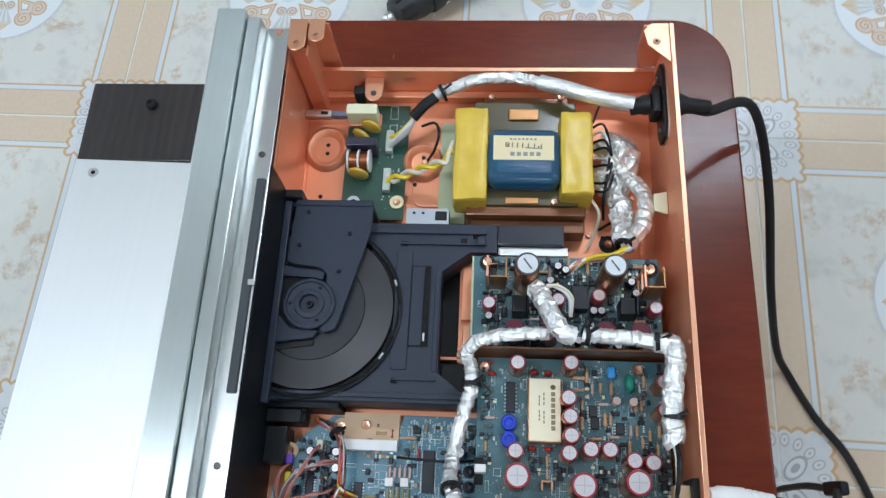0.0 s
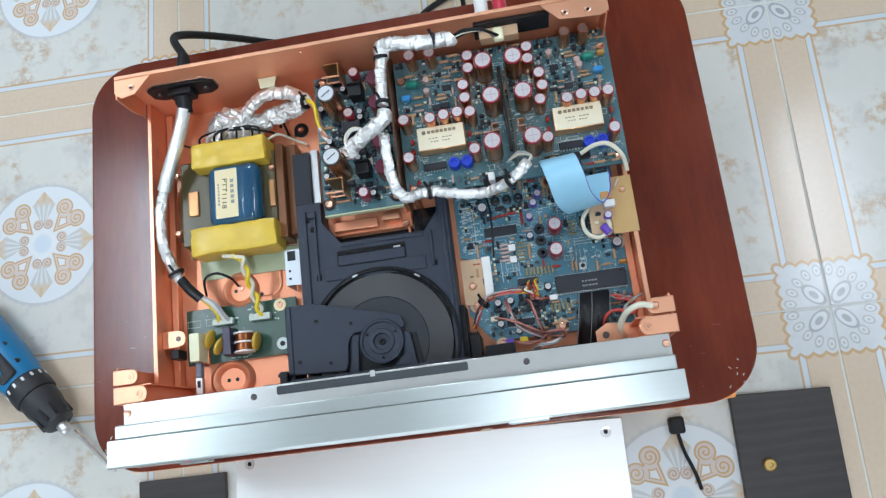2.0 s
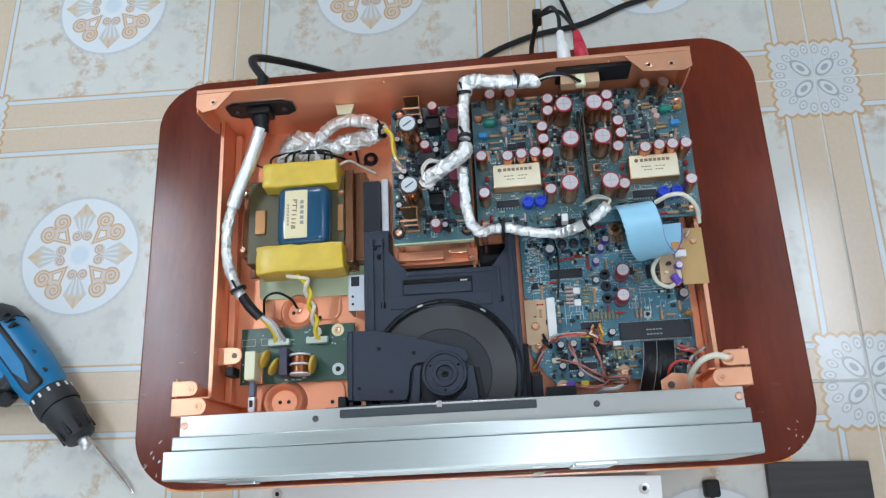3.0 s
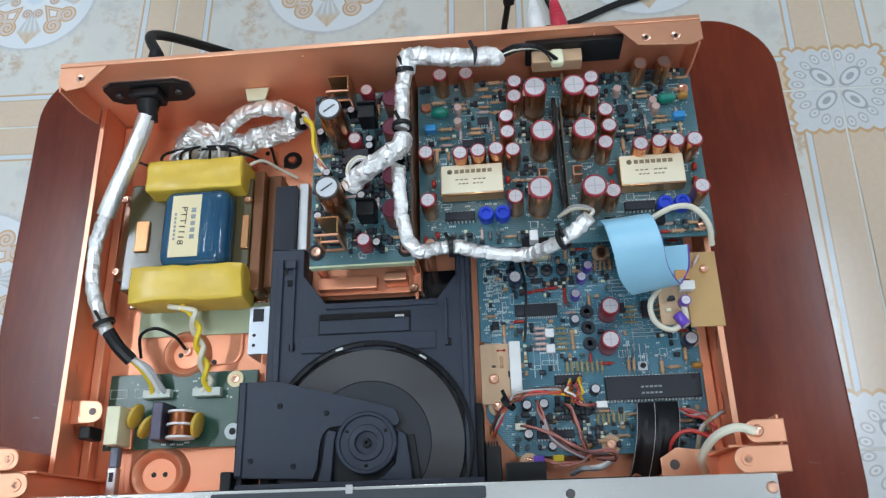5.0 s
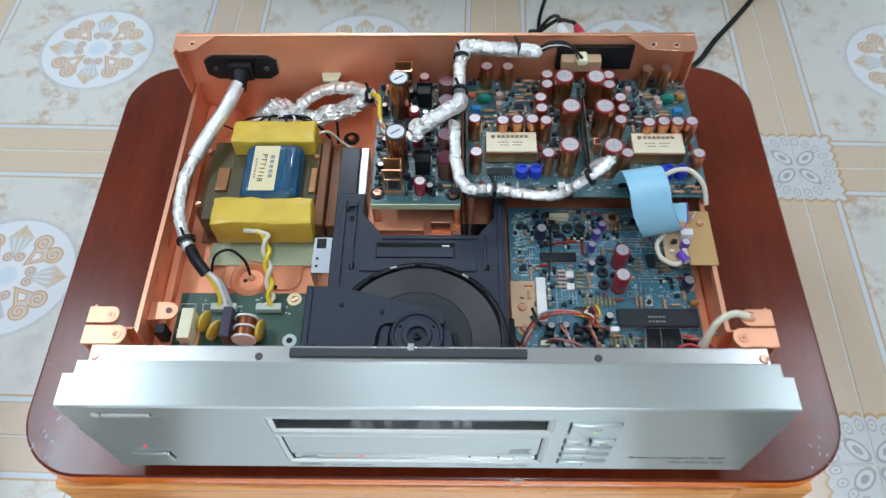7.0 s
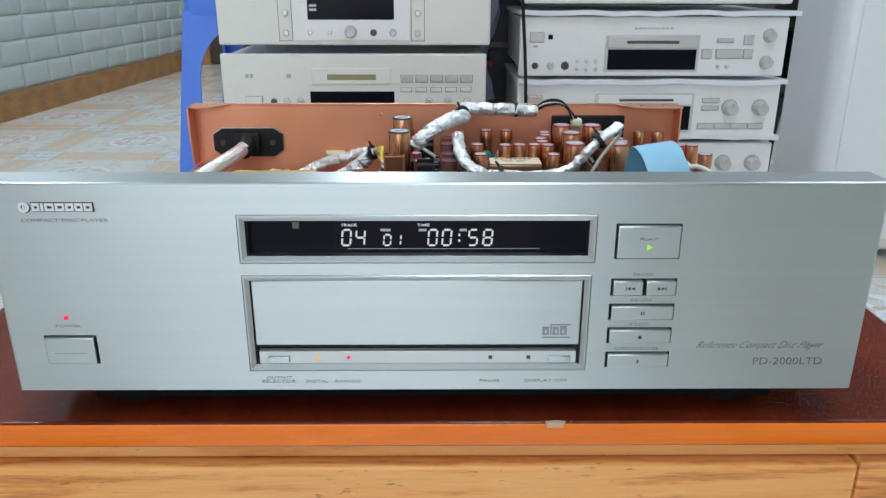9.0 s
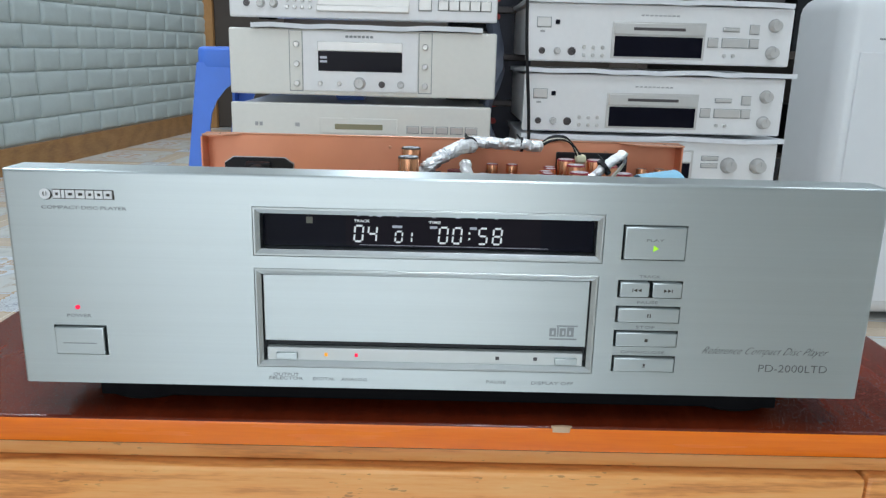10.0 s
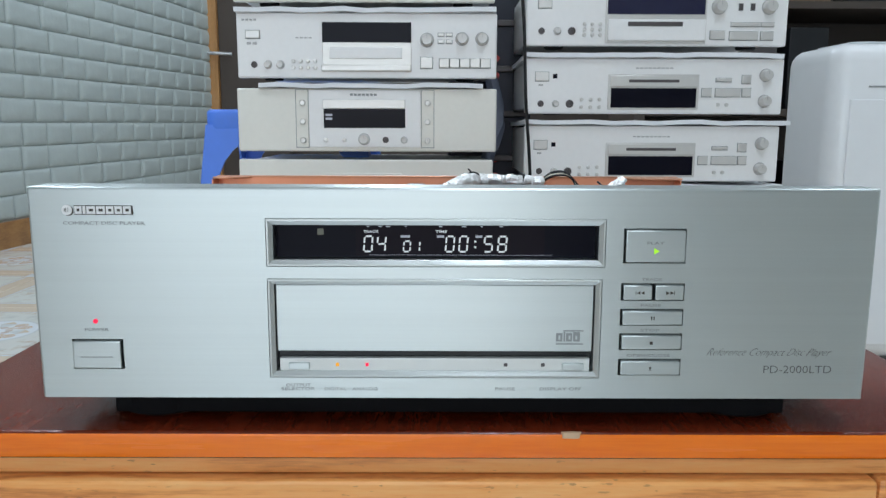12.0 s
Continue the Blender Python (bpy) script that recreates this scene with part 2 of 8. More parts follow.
TOP_W = wood("mahogany_top", (0.086, 0.0100, 0.0028), (0.136, 0.0180, 0.0050), (0.205, 0.0310, 0.0098), (14, 2.2, 14), rough=0.20, coat=0.0, flecks=0.12, pores=0.45)
EDGE_W = wood("orange_lacquered_edge", (0.84, 0.15, 0.003), (0.95, 0.21, 0.006), (0.98, 0.29, 0.014), (2.5, 16, 40), rough=0.26, coat=0.06)
BASE_W = wood("oiled_wood", (0.48, 0.135, 0.028), (0.90, 0.38, 0.105), (0.96, 0.52, 0.19), (5.0, 18, 60), rough=0.42, coat=0.1, ring=16, pits=0.5)
POST_W = wood("door_post_wood", (0.25, 0.11, 0.03), (0.42, 0.21, 0.07), (0.55, 0.30, 0.12), (20, 20, 3), rough=0.4)
SKIRT_W = wood("brown_skirting", (0.22, 0.10, 0.035), (0.36, 0.18, 0.06), (0.48, 0.27, 0.11), (12, 3, 12), rough=0.4)
LED_RED = glow("red_light", (1.0, 0.01, 0.07), 1.1)
LED_AMB = glow("amber_light", (1.0, 0.42, 0.02), 0.9)
LED_GRN = glow("green_light", (0.40, 0.85, 0.02), 0.9)
DIGIT = glow("display_segment", (0.80, 0.86, 0.90), 0.62)
DIGIT_DIM = glow("display_caption", (0.8, 0.85, 1.0), 0.24)
TUBE_E = glow("tube_glow", (0.95, 0.98, 1.0), 6.0)


def foil():
    g = Graph("crumpled_foil")
    v = g.coords()
    a = g.node("ShaderNodeTexVoronoi", Vector=g.coords((1, 0.5, 1)), Scale=300.0).outputs["Distance"]
    b = g.noise(v, 300.0, 3, 0.6)
    c = g.noise(v, 1100.0, 2, 0.6)
    g.bump(g.math("ADD", g.math("ADD", a, b), g.math("MULTIPLY", c, 0.5)), 0.45, 0.0011)
    col = g.mix(b, (0.76, 0.76, 0.75), (0.93, 0.93, 0.92))
    return g.done(col, 0.35, 0.84)


def lacquer_blue():
    g = Graph("blue_tape_wrap")
    n = g.noise(g.coords((90, 12, 40)), 1.0, 3)
    g.bump(n, 0.5, 0.003)
    return g.done(g.mix(n, (0.003, 0.040, 0.105), (0.012, 0.115, 0.21)), 0.16, 0.0, 0.5, 0.4)


def circuit(name, base, line, scale):
    """Solder mask with thin tracks, pads and a white print."""
    g = Graph(name)
    v = g.coords()
    brick = g.node("ShaderNodeTexBrick", Vector=v, Scale=scale, **{"Mortar_Size": 0.06, "Bias": 0.0, "Brick_Width": 0.9, "Row_Height": 0.22})
    brick.offset, brick.squash = 0.37, 1.0
    area_n = g.step(0.35, 0.75, g.noise(v, 42.0, 2))
    tr = g.math("MULTIPLY", brick.outputs["Fac"], area_n)
    d = g.node("ShaderNodeTexVoronoi", Vector=v, Scale=230.0).outputs["Distance"]
    pad = g.math("SUBTRACT", 1.0, g.step(0.16, 0.22, d))
    pad = g.math("MULTIPLY", pad, g.step(0.55, 0.6, g.noise(v, 60.0, 1)))
    cloud = g.noise(v, 18.0, 3)
    col = g.mix(cloud, shade(base, 0.75), shade(base, 1.2))
    col = g.mix(g.math("MULTIPLY", tr, 0.7), col, line)
    col = g.mix(g.math("MULTIPLY", pad, 0.8), col, (0.55, 0.60, 0.60))
    g.bump(g.math("ADD", tr, pad), 0.2, 0.0003)
    return g.done(col, 0.32, 0.0, 0.8)


def disc_surface():
    """Printed label side round the hub: a grey ring with a thin radial streak."""
    g = Graph("disc_ring")
    v = g.coords()
    n = g.noise(v, 30.0, 2)
    g.b.inputs["Anisotropic"].default_value = 0.6
    return g.done(g.mix(n, (0.066, 0.066, 0.071), (0.090, 0.089, 0.094)), 0.30, 0.55, 0.5)


FOIL = foil()
BLUE_TAPE = lacquer_blue()
PCB = circuit("teal_circuit_board", (0.038, 0.125, 0.150), (0.15, 0.29, 0.32), 170.0)
PCB_G = circuit("green_circuit_board", (0.012, 0.065, 0.042), (0.02, 0.10, 0.065), 120.0)
PCB_M = circuit("blue_circuit_board", (0.038, 0.160, 0.225), (0.19, 0.40, 0.49), 170.0)
DISC = disc_surface()


def tile_print(half):
    """Glazed floor tile: beige border with a pale stripe, lace corners, marbled field and a round medallion."""
    g = Graph("printed_floor_tile")
    tc = g.t.nodes.new("ShaderNodeTexCoord").outputs["Object"]
    sep = g.node("ShaderNodeSeparateXYZ", Vector=tc)
    rnd = g.t.nodes.new("ShaderNodeObjectInfo").outputs["Random"]
    x, y = sep.outputs[0], sep.outputs[1]
    ax, ay = g.math("ABSOLUTE", x), g.math("ABSOLUTE", y)
    edge = g.math("SUBTRACT", half, g.math("MAXIMUM", ax, ay))
    shift = g.node("ShaderNodeVectorMath", Vector=tc)
    shift.operation = "ADD"
    comb = g.node("ShaderNodeCombineXYZ", X=g.math("MULTIPLY", rnd, 40.0), Y=g.math("MULTIPLY", rnd, 17.0))
    g.t.links.new(comb.outputs[0], shift.inputs[1])
    mv = shift.outputs[0]
    # marbled field
    m1, m2 = g.noise(mv, 16.0, 4, 0.6), g.noise(mv, 55.0, 4, 0.7)
    field = g.mix(m1, (0.60, 0.60, 0.55), (0.70, 0.695, 0.65))
    blot = g.math("MULTIPLY", g.step(0.50, 0.64, m1), g.step(0.40, 0.60, m2))
    field = g.mix(g.math("MULTIPLY", blot, 0.85), field, (0.50, 0.37, 0.25))
    greyb = g.math("MULTIPLY", g.step(0.52, 0.70, g.noise(mv, 21.0, 3, 0.6)), 0.5)
    field = g.mix(greyb, field, (0.47, 0.47, 0.45))
    # border
    fine = g.noise(mv, 160.0, 3)
    beige = g.mix(fine, (0.60, 0.475, 0.345), (0.67, 0.55, 0.42))
    inside = g.step(0.0455, 0.0465, edge)
    col = g.mix(inside, beige, field)

    def band(lo, hi, soft, f):
        return g.math("MULTIPLY", g.step(lo - soft, lo + soft, f), g.math("SUBTRACT", 1.0, g.step(hi - soft, hi + soft, f)))

    col = g.mix(band(0.0400, 0.0465, 0.0007, edge), col, (0.60, 0.66, 0.70))
    col = g.mix(g.math("MULTIPLY", band(0.0388, 0.0402, 0.0006, edge), 0.8), col, (0.46, 0.36, 0.26))
    col = g.mix(g.math("MULTIPLY", band(0.0464, 0.0490, 0.0008, edge), 0.9), col, (0.55, 0.35, 0.18))
    # lace corners
    cx, cy = g.math("SUBTRACT", half, ax), g.math("SUBTRACT", half, ay)
    big, small = g.math("MAXIMUM", cx, cy), g.math("MINIMUM", cx, cy)
    wav = g.math("MULTIPLY", g.math("ABSOLUTE", g.math("SINE", g.math("MULTIPLY", small, 210.0))), 0.0045)
    lim = g.math("ADD", 0.0515, wav)
    inl = g.step(-0.0006, 0.0006, g.math("SUBTRACT", lim, big))
    rim = g.step(-0.0006, 0.0006, g.math("SUBTRACT", g.math("ADD", lim, 0.0042), big))
    col = g.mix(g.math("MULTIPLY", rim, 0.9), col, (0.55, 0.36, 0.19))
    cr = g.math("SQRT", g.math("ADD", g.math("MULTIPLY", cx, cx), g.math("MULTIPLY", cy, cy)))
    ca = g.math("ARCTAN2", cy, cx)
    root2 = 0.70710678
    lu = g.math("DIVIDE", g.math("SUBTRACT", g.math("MULTIPLY", g.math("ADD", cx, cy), root2), 0.0225), 0.0165)
    lv = g.math("DIVIDE", g.math("MULTIPLY", g.math("SUBTRACT", cx, cy), root2), 0.0092)
    le = g.math("SQRT", g.math("ADD", g.math("MULTIPLY", lu, lu), g.math("MULTIPLY", lv, lv)))
    sect = g.math("SUBTRACT", g.math("FRACT", g.math("DIVIDE", ca, 0.3141593)), 0.5)
    sd = g.math("DIVIDE", g.math("MULTIPLY", g.math("MULTIPLY", sect, 0.3141593), cr), 0.0052)
    sr2 = g.math("DIVIDE", g.math("SUBTRACT", cr, 0.0455), 0.0080)
    se = g.math("SQRT", g.math("ADD", g.math("MULTIPLY", sr2, sr2), g.math("MULTIPLY", sd, sd)))
    pale, grey, dark = (0.66, 0.69, 0.70), (0.47, 0.47, 0.47), (0.38, 0.39, 0.41)
    veil = g.noise(mv, 120.0, 2)
    lace = g.mix(veil, (0.58, 0.60, 0.61), pale)
    lace = g.mix(g.math("SUBTRACT", 1.0, g.step(0.92, 1.04, se)), lace, grey)
    lace = g.mix(g.math("SUBTRACT", 1.0, g.step(0.60, 0.72, se)), lace, pale)
    lace = g.mix(g.math("SUBTRACT", 1.0, g.step(0.22, 0.34, se)), lace, grey)
    lace = g.mix(g.math("SUBTRACT", 1.0, g.step(0.96, 1.04, le)), lace, dark)
    lace = g.mix(g.math("SUBTRACT", 1.0, g.step(0.74, 0.82, le)), lace, pale)
    lace = g.mix(g.math("SUBTRACT", 1.0, g.step(0.34, 0.44, le)), lace, dark)
    col = g.mix(inl, col, lace)
    # medallion
    r = g.math("SQRT", g.math("ADD", g.math("MULTIPLY", x, x), g.math("MULTIPLY", y, y)))
    th = g.math("ARCTAN2", y, x)
    wob = g.math("MULTIPLY", g.math("SINE", g.math("MULTIPLY", th, 46.0)), 0.0010)
    rw = g.math("ADD", r, wob)
    col = g.mix(g.math("MULTIPLY", g.math("SUBTRACT", 1.0, g.step(0.086, 0.092, rw)), 0.75), col, (0.50, 0.52, 0.54))
    col = g.mix(g.math("SUBTRACT", 1.0, g.step(0.0842, 0.0856, r)), col, (0.70, 0.735, 0.755))
    c4 = g.math("COSINE", g.math("MULTIPLY", th, 4.0))
    k = g.math("ABSOLUTE", g.math("SUBTRACT", g.math("FRACT", g.math("ADD", g.math("DIVIDE", th, 1.5707963), 0.5)), 0.5))
    d_ax = g.math("MULTIPLY", k, 1.5707963)
    d_dg = g.math("SUBTRACT", 0.7853982, d_ax)
    # hearts on the diagonals
    hx, hy = g.math("MULTIPLY", r, g.math("SINE", d_dg)), g.math("MULTIPLY", r, g.math("COSINE", d_dg))
    cone = g.math("MULTIPLY", g.math("SUBTRACT", g.math("MULTIPLY", g.math("SUBTRACT", hy, 0.022), 0.56), hx), 0.87)
    cone = g.math("MINIMUM", cone, g.math("SUBTRACT", 0.059, hy))
    lx, ly = g.math("SUBTRACT", hx, 0.0128), g.math("SUBTRACT", hy, 0.0585)
    ld = g.math("SQRT", g.math("ADD", g.math("MULTIPLY", lx, lx), g.math("MULTIPLY", ly, ly)))
    hf = g.math("MAXIMUM", cone, g.math("SUBTRACT", 0.0125, ld))
    brown, mauve = (0.58, 0.38, 0.20), (0.63, 0.55, 0.50)
    col = g.mix(g.step(-0.0010, 0.0002, hf), col, brown)
    col = g.mix(g.step(0.0014, 0.0024, hf), col, mauve)
    curl = g.math("SINE", g.math("ADD", g.math("MULTIPLY", ld, 1150.0), g.math("ARCTAN2", ly, lx)))
    inl2 = g.math("MULTIPLY", g.math("SUBTRACT", 1.0, g.step(0.0088, 0.0096, ld)), g.step(0.1, 0.5, curl))
    col = g.mix(inl2, col, brown)
    tear = g.math("MINIMUM", cone, g.math("SUBTRACT", ld, 0.0105))
    col = g.mix(g.step(0.0036, 0.0044, tear), col, brown)
    col = g.mix(g.step(0.0052, 0.0062, tear), col, (0.73, 0.75, 0.76))
    # fans on the axes
    fx, fy = g.math("MULTIPLY", r, g.math("SINE", d_ax)), g.math("MULTIPLY", r, g.math("COSINE", d_ax))
    fl = g.math("MINIMUM", g.math("SUBTRACT", g.math("MULTIPLY", g.math("SUBTRACT", fy, 0.026), 0.62), fx), g.math("SUBTRACT", g.math("MULTIPLY", g.math("SUBTRACT", 0.079, fy), 0.85), fx))
    rays = g.math("ABSOLUTE", g.math("SINE", g.math("MULTIPLY", g.math("DIVIDE", fx, g.math("ADD", g.math("SUBTRACT", fy, 0.022), 0.002)), 13.0)))
    outer = g.step(0.052, 0.066, fy)
    fan = g.mix(g.math("MULTIPLY", rays, 0.75), (0.71, 0.73, 0.74), (0.47, 0.49, 0.47))
    fan = g.mix(g.math("MULTIPLY", outer, 0.8), fan, g.mix(rays, (0.60, 0.38, 0.17), (0.64, 0.53, 0.40)))
    col = g.mix(g.step(0.0, 0.0012, fl), col, fan)
    # paired scrolls by the centre
    sx, sy = g.math("SUBTRACT", fx, 0.0078), g.math("SUBTRACT", fy, 0.0285)
    sr = g.math("SQRT", g.math("ADD", g.math("MULTIPLY", sx, sx), g.math("MULTIPLY", sy, sy)))
    spiral = g.math("SINE", g.math("ADD", g.math("MULTIPLY", sr, 1500.0), g.math("ARCTAN2", sy, sx)))
    scr = g.mix(g.step(-0.2, 0.3, spiral), (0.66, 0.55, 0.46), (0.47, 0.38, 0.34))
    col = g.mix(g.math("SUBTRACT", 1.0, g.step(0.0074, 0.0082, sr)), col, scr)
    # centre
    cen = g.math("SUBTRACT", r, g.math("MULTIPLY", c4, 0.0015))
    col = g.mix(g.math("SUBTRACT", 1.0, g.step(0.0205, 0.022, cen)), col, (0.73, 0.755, 0.77))
    col = g.mix(g.math("SUBTRACT", 1.0, g.step(0.010, 0.017, r)), col, (0.60, 0.68, 0.74))
    g.bump(g.noise(mv, 30.0, 2), 0.04, 0.0006)
    return g.done(col, g.math("ADD", 0.13, g.math("MULTIPLY", m2, 0.12)), 0.0, 0.5)


# ---- mesh helpers ----


def mesh_of(bm, smooth=None):
    me = bpy.data.meshes.new("mesh")
    bmesh.ops.recalc_face_normals(bm, faces=bm.faces)
    bm.to_mesh(me)
    bm.free()
    flat = me.attributes.get("flat")
    plane = [d.value for d in flat.data] if flat else [0] * len(me.polygons)
    if smooth:
        me.polygons.foreach_set("use_smooth", [True] * len(plane))
        me.set_sharp_from_angle(angle=radians(smooth))
        me.polygons.foreach_set("use_smooth", [not k for k in plane])
    if flat:
        me.attributes.remove(me.attributes["flat"])
    return me


def plane_key(f):
    n = f.normal
    return (round(n.x, 3) + 0.0, round(n.y, 3) + 0.0, round(n.z, 3) + 0.0, round(f.calc_center_median().dot(n), 5))


def round_off(bm, edges, offset, seg):
    """Bevels the edges and marks the wide faces between them as plane."""
    mark = bm.faces.layers.int.get("flat") or bm.faces.layers.int.new("flat")
    bm.normal_update()
    planes = {plane_key(f) for f in bm.faces}
    bmesh.ops.bevel(bm, geom=edges, offset=offset, segments=seg, profile=0.5, affect="EDGES")
    bm.normal_update()
    for f in bm.faces:
        f[mark] = int(plane_key(f) in planes)


def thing(name, at=(0, 0, 0), label="", category="", group="", kind=""):
    ob = new(name)
    ob.location = at
    ob.empty_display_size = 0.02
    return tagged(ob, label, category, group, kind)


def part(name, bm, material, parent=None, label="", m=None, smooth=35):
    """One mesh object under a thing or part; bm may be a mesh that several parts share."""
    me = bm if isinstance(bm, bpy.types.Mesh) else mesh_of(bm, smooth)
    if material and not me.materials:
        me.materials.append(material)
    ob = new(name, me)
    if parent:
        ob.parent = parent
    if m is not None:
        ob.matrix_basis = m
    return tagged(ob, label)


def solid(name, bm, material, label, category, kind="", group="", m=None, smooth=35):
    return tagged(part(name, bm, material, None, label, m, smooth), "", category, group, kind)


def box(x0, x1, y0, y1, z0, z1, bevel=0.0, seg=2, into=None):
    bm = into or bmesh.new()
    own = bmesh.new() if into else bm
    bmesh.ops.create_cube(own, size=1.0)
    for v in own.verts:
        v.co = Vector(((x0 + x1) / 2 + v.co.x * (x1 - x0), (y0 + y1) / 2 + v.co.y * (y1 - y0), (z0 + z1) / 2 + v.co.z * (z1 - z0)))
    if bevel:
        own.faces.layers.int.new("flat")
        round_off(own, own.edges[:], bevel, seg)
    if into:
        merge(bm, own)
    return bm


def merge(bm, other, m=None):
    me = bpy.data.meshes.new("t")
    other.to_mesh(me)
    other.free()
    if m is not None:
        me.transform(m)
    bm.from_mesh(me)
    bpy.data.meshes.remove(me)
    return bm


def lumpy(x0, x1, y0, y1, z0, z1, bevel, amp, seed, cuts=7):
    """A rounded block with uneven hand-wrapped faces."""
    bm = box(x0, x1, y0, y1, z0, z1, bevel, 2)
    long = [e for e in bm.edges if e.calc_length() > bevel * 2.5]
    bmesh.ops.subdivide_edges(bm, edges=long, cuts=cuts, use_grid_fill=True)
    for v in bm.verts:
        v.co += amp * noise.noise_vector(v.co * 90.0 + Vector((seed, 0, 0))) + 0.5 * amp * noise.noise_vector(v.co * 260.0)
    mark = bm.faces.layers.int["flat"]
    for f in bm.faces:
        f[mark] = 0
    return bm


def lathe(profile, seg=24, into=None, m=None):
    """A body turned round z from pairs of radius and height."""
    bm = bmesh.new()
    rings = []
    for r, z in profile:
        if r < 1e-6:
            rings.append([bm.verts.new((0, 0, z))])
        else:
            rings.append([bm.verts.new((r * math.cos(2 * math.pi * i / seg), r * math.sin(2 * math.pi * i / seg), z)) for i in range(seg)])
    for a, b in zip(rings, rings[1:]):
        for i in range(seg):
            j = (i + 1) % seg
            f = [a[i % len(a)], a[j % len(a)], b[j % len(b)], b[i % len(b)]]
            f = list(dict.fromkeys(f))
            if len(f) > 2:
                bm.faces.new(f)
    for ring in (rings[0], rings[-1]):
        if len(ring) > 2:
            bm.faces.new(ring)
    if m is not None:
        bm.transform(m)
    if into:
        return merge(into, bm)
    return bm


def rod(r, h, seg=16, bevel=0.0):
    if bevel:
        return lathe([(0, 0), (r - bevel, 0), (r, bevel), (r, h - bevel), (r - bevel, h), (0, h)], seg)
    return lathe([(0, 0), (r, 0), (r, h), (0, h)], seg)


def prism(points, z0, z1, bevel=0.0, seg=2):
    """An upright body over a flat outline."""
    bm = bmesh.new()
    if bevel:
        bm.faces.layers.int.new("flat")
    low = [bm.verts.new((x, y, z0)) for x, y in points]
    high = [bm.verts.new((x, y, z1)) for x, y in points]
    bm.faces.new(low[::-1])
    bm.faces.new(high)
    n = len(points)
    for i in range(n):
        bm.faces.new((low[i], low[(i + 1) % n], high[(i + 1) % n], high[i]))
    if bevel:
        edges = [e for e in bm.edges if abs(e.verts[0].co.z - e.verts[1].co.z) < 1e-7]
        round_off(bm, edges, bevel, seg)
        mark = bm.faces.layers.int["flat"]
        for f in bm.faces:
            if abs(f.normal.z) < 0.5:
                f[mark] = 0
    return bm


def round_rect(x0, x1, y0, y1, r, seg=8):
    out = []
    for cx, cy, a in ((x1 - r, y1 - r, 0), (x0 + r, y1 - r, 90), (x0 + r, y0 + r, 180), (x1 - r, y0 + r, 270)):
        for i in range(seg + 1):
            t = radians(a + 90 * i / seg)
            out.append((cx + r * math.cos(t), cy + r * math.sin(t)))
    return out


def curve_points(pts, steps=8):
    """A smooth line through the given points."""
    p = [Vector(q) for q in pts]
    p = [p[0] * 2 - p[1]] + p + [p[-1] * 2 - p[-2]]
    out = []
    for i in range(1, len(p) - 2):
        for s in range(steps):
            t = s / steps
            a, b, c, d = p[i - 1:i + 3]
            out.append(0.5 * (2 * b + (c - a) * t + (2 * a - 5 * b + 4 * c - d) * t * t + (3 * b - a - 3 * c + d) * t ** 3))
    out.append(p[-2])
    return out


def tube(pts, r, seg=8, steps=8, rough=0.0, flat=1.0, seed=0, into=None, ends=None):
    """A cable through the points; rough crumples it."""
    path = curve_points(pts, steps)
    bm = bmesh.new()
    rng = random.Random(seed)
    up = Vector((0, 0, 1))
    rings = []
    side = None
    if rough > 0.05:
        path = [p + Vector((rng.random() - 0.5, rng.random() - 0.5, rng.random() - 0.5)) * r * 0.28 for p in path]
    n = len(path)
    fold = [rng.random() - 0.5 for _ in range(seg)]
    for i, p in enumerate(path):
        fold = [0.82 * f + 0.55 * (rng.random() - 0.5) for f in fold]
        d = (path[min(i + 1, n - 1)] - path[max(i - 1, 0)]).normalized()
        s = d.cross(up)
        if s.length < 0.05:
            s = side or Vector((1, 0, 0))
        s.normalize()
        side = s
        u = s.cross(d).normalized()
        k = r if not ends else r * (ends[0] + (ends[1] - ends[0]) * i / (n - 1))
        ring = []
        for j in range(seg):
            a = 2 * math.pi * j / seg
            q = k * (1 + rough * (fold[j] * 1.7 + (rng.random() - 0.5) * 0.7))
            ring.append(bm.verts.new(p + s * math.cos(a) * q + u * math.sin(a) * q * flat))
        rings.append(ring)
    for a, b in zip(rings, rings[1:]):
        for j in range(seg):
            bm.faces.new((a[j], a[(j + 1) % seg], b[(j + 1) % seg], b[j]))
    bm.faces.new(rings[0])
    bm.faces.new(rings[-1])
    if into:
        return merge(into, bm)
    return bm


def band(rows, thick):
    """A thin bent sheet from rows of points, with thickness along its normal."""
    bm = bmesh.new()
    g = [[bm.verts.new(p) for p in row] for row in rows]
    for a, b in zip(g, g[1:]):
        for i in range(len(a) - 1):
            bm.faces.new((a[i], a[i + 1], b[i + 1], b[i]))
    bmesh.ops.recalc_face_normals(bm, faces=bm.faces)
    bmesh.ops.solidify(bm, geom=bm.faces[:], thickness=thick)
    return bm


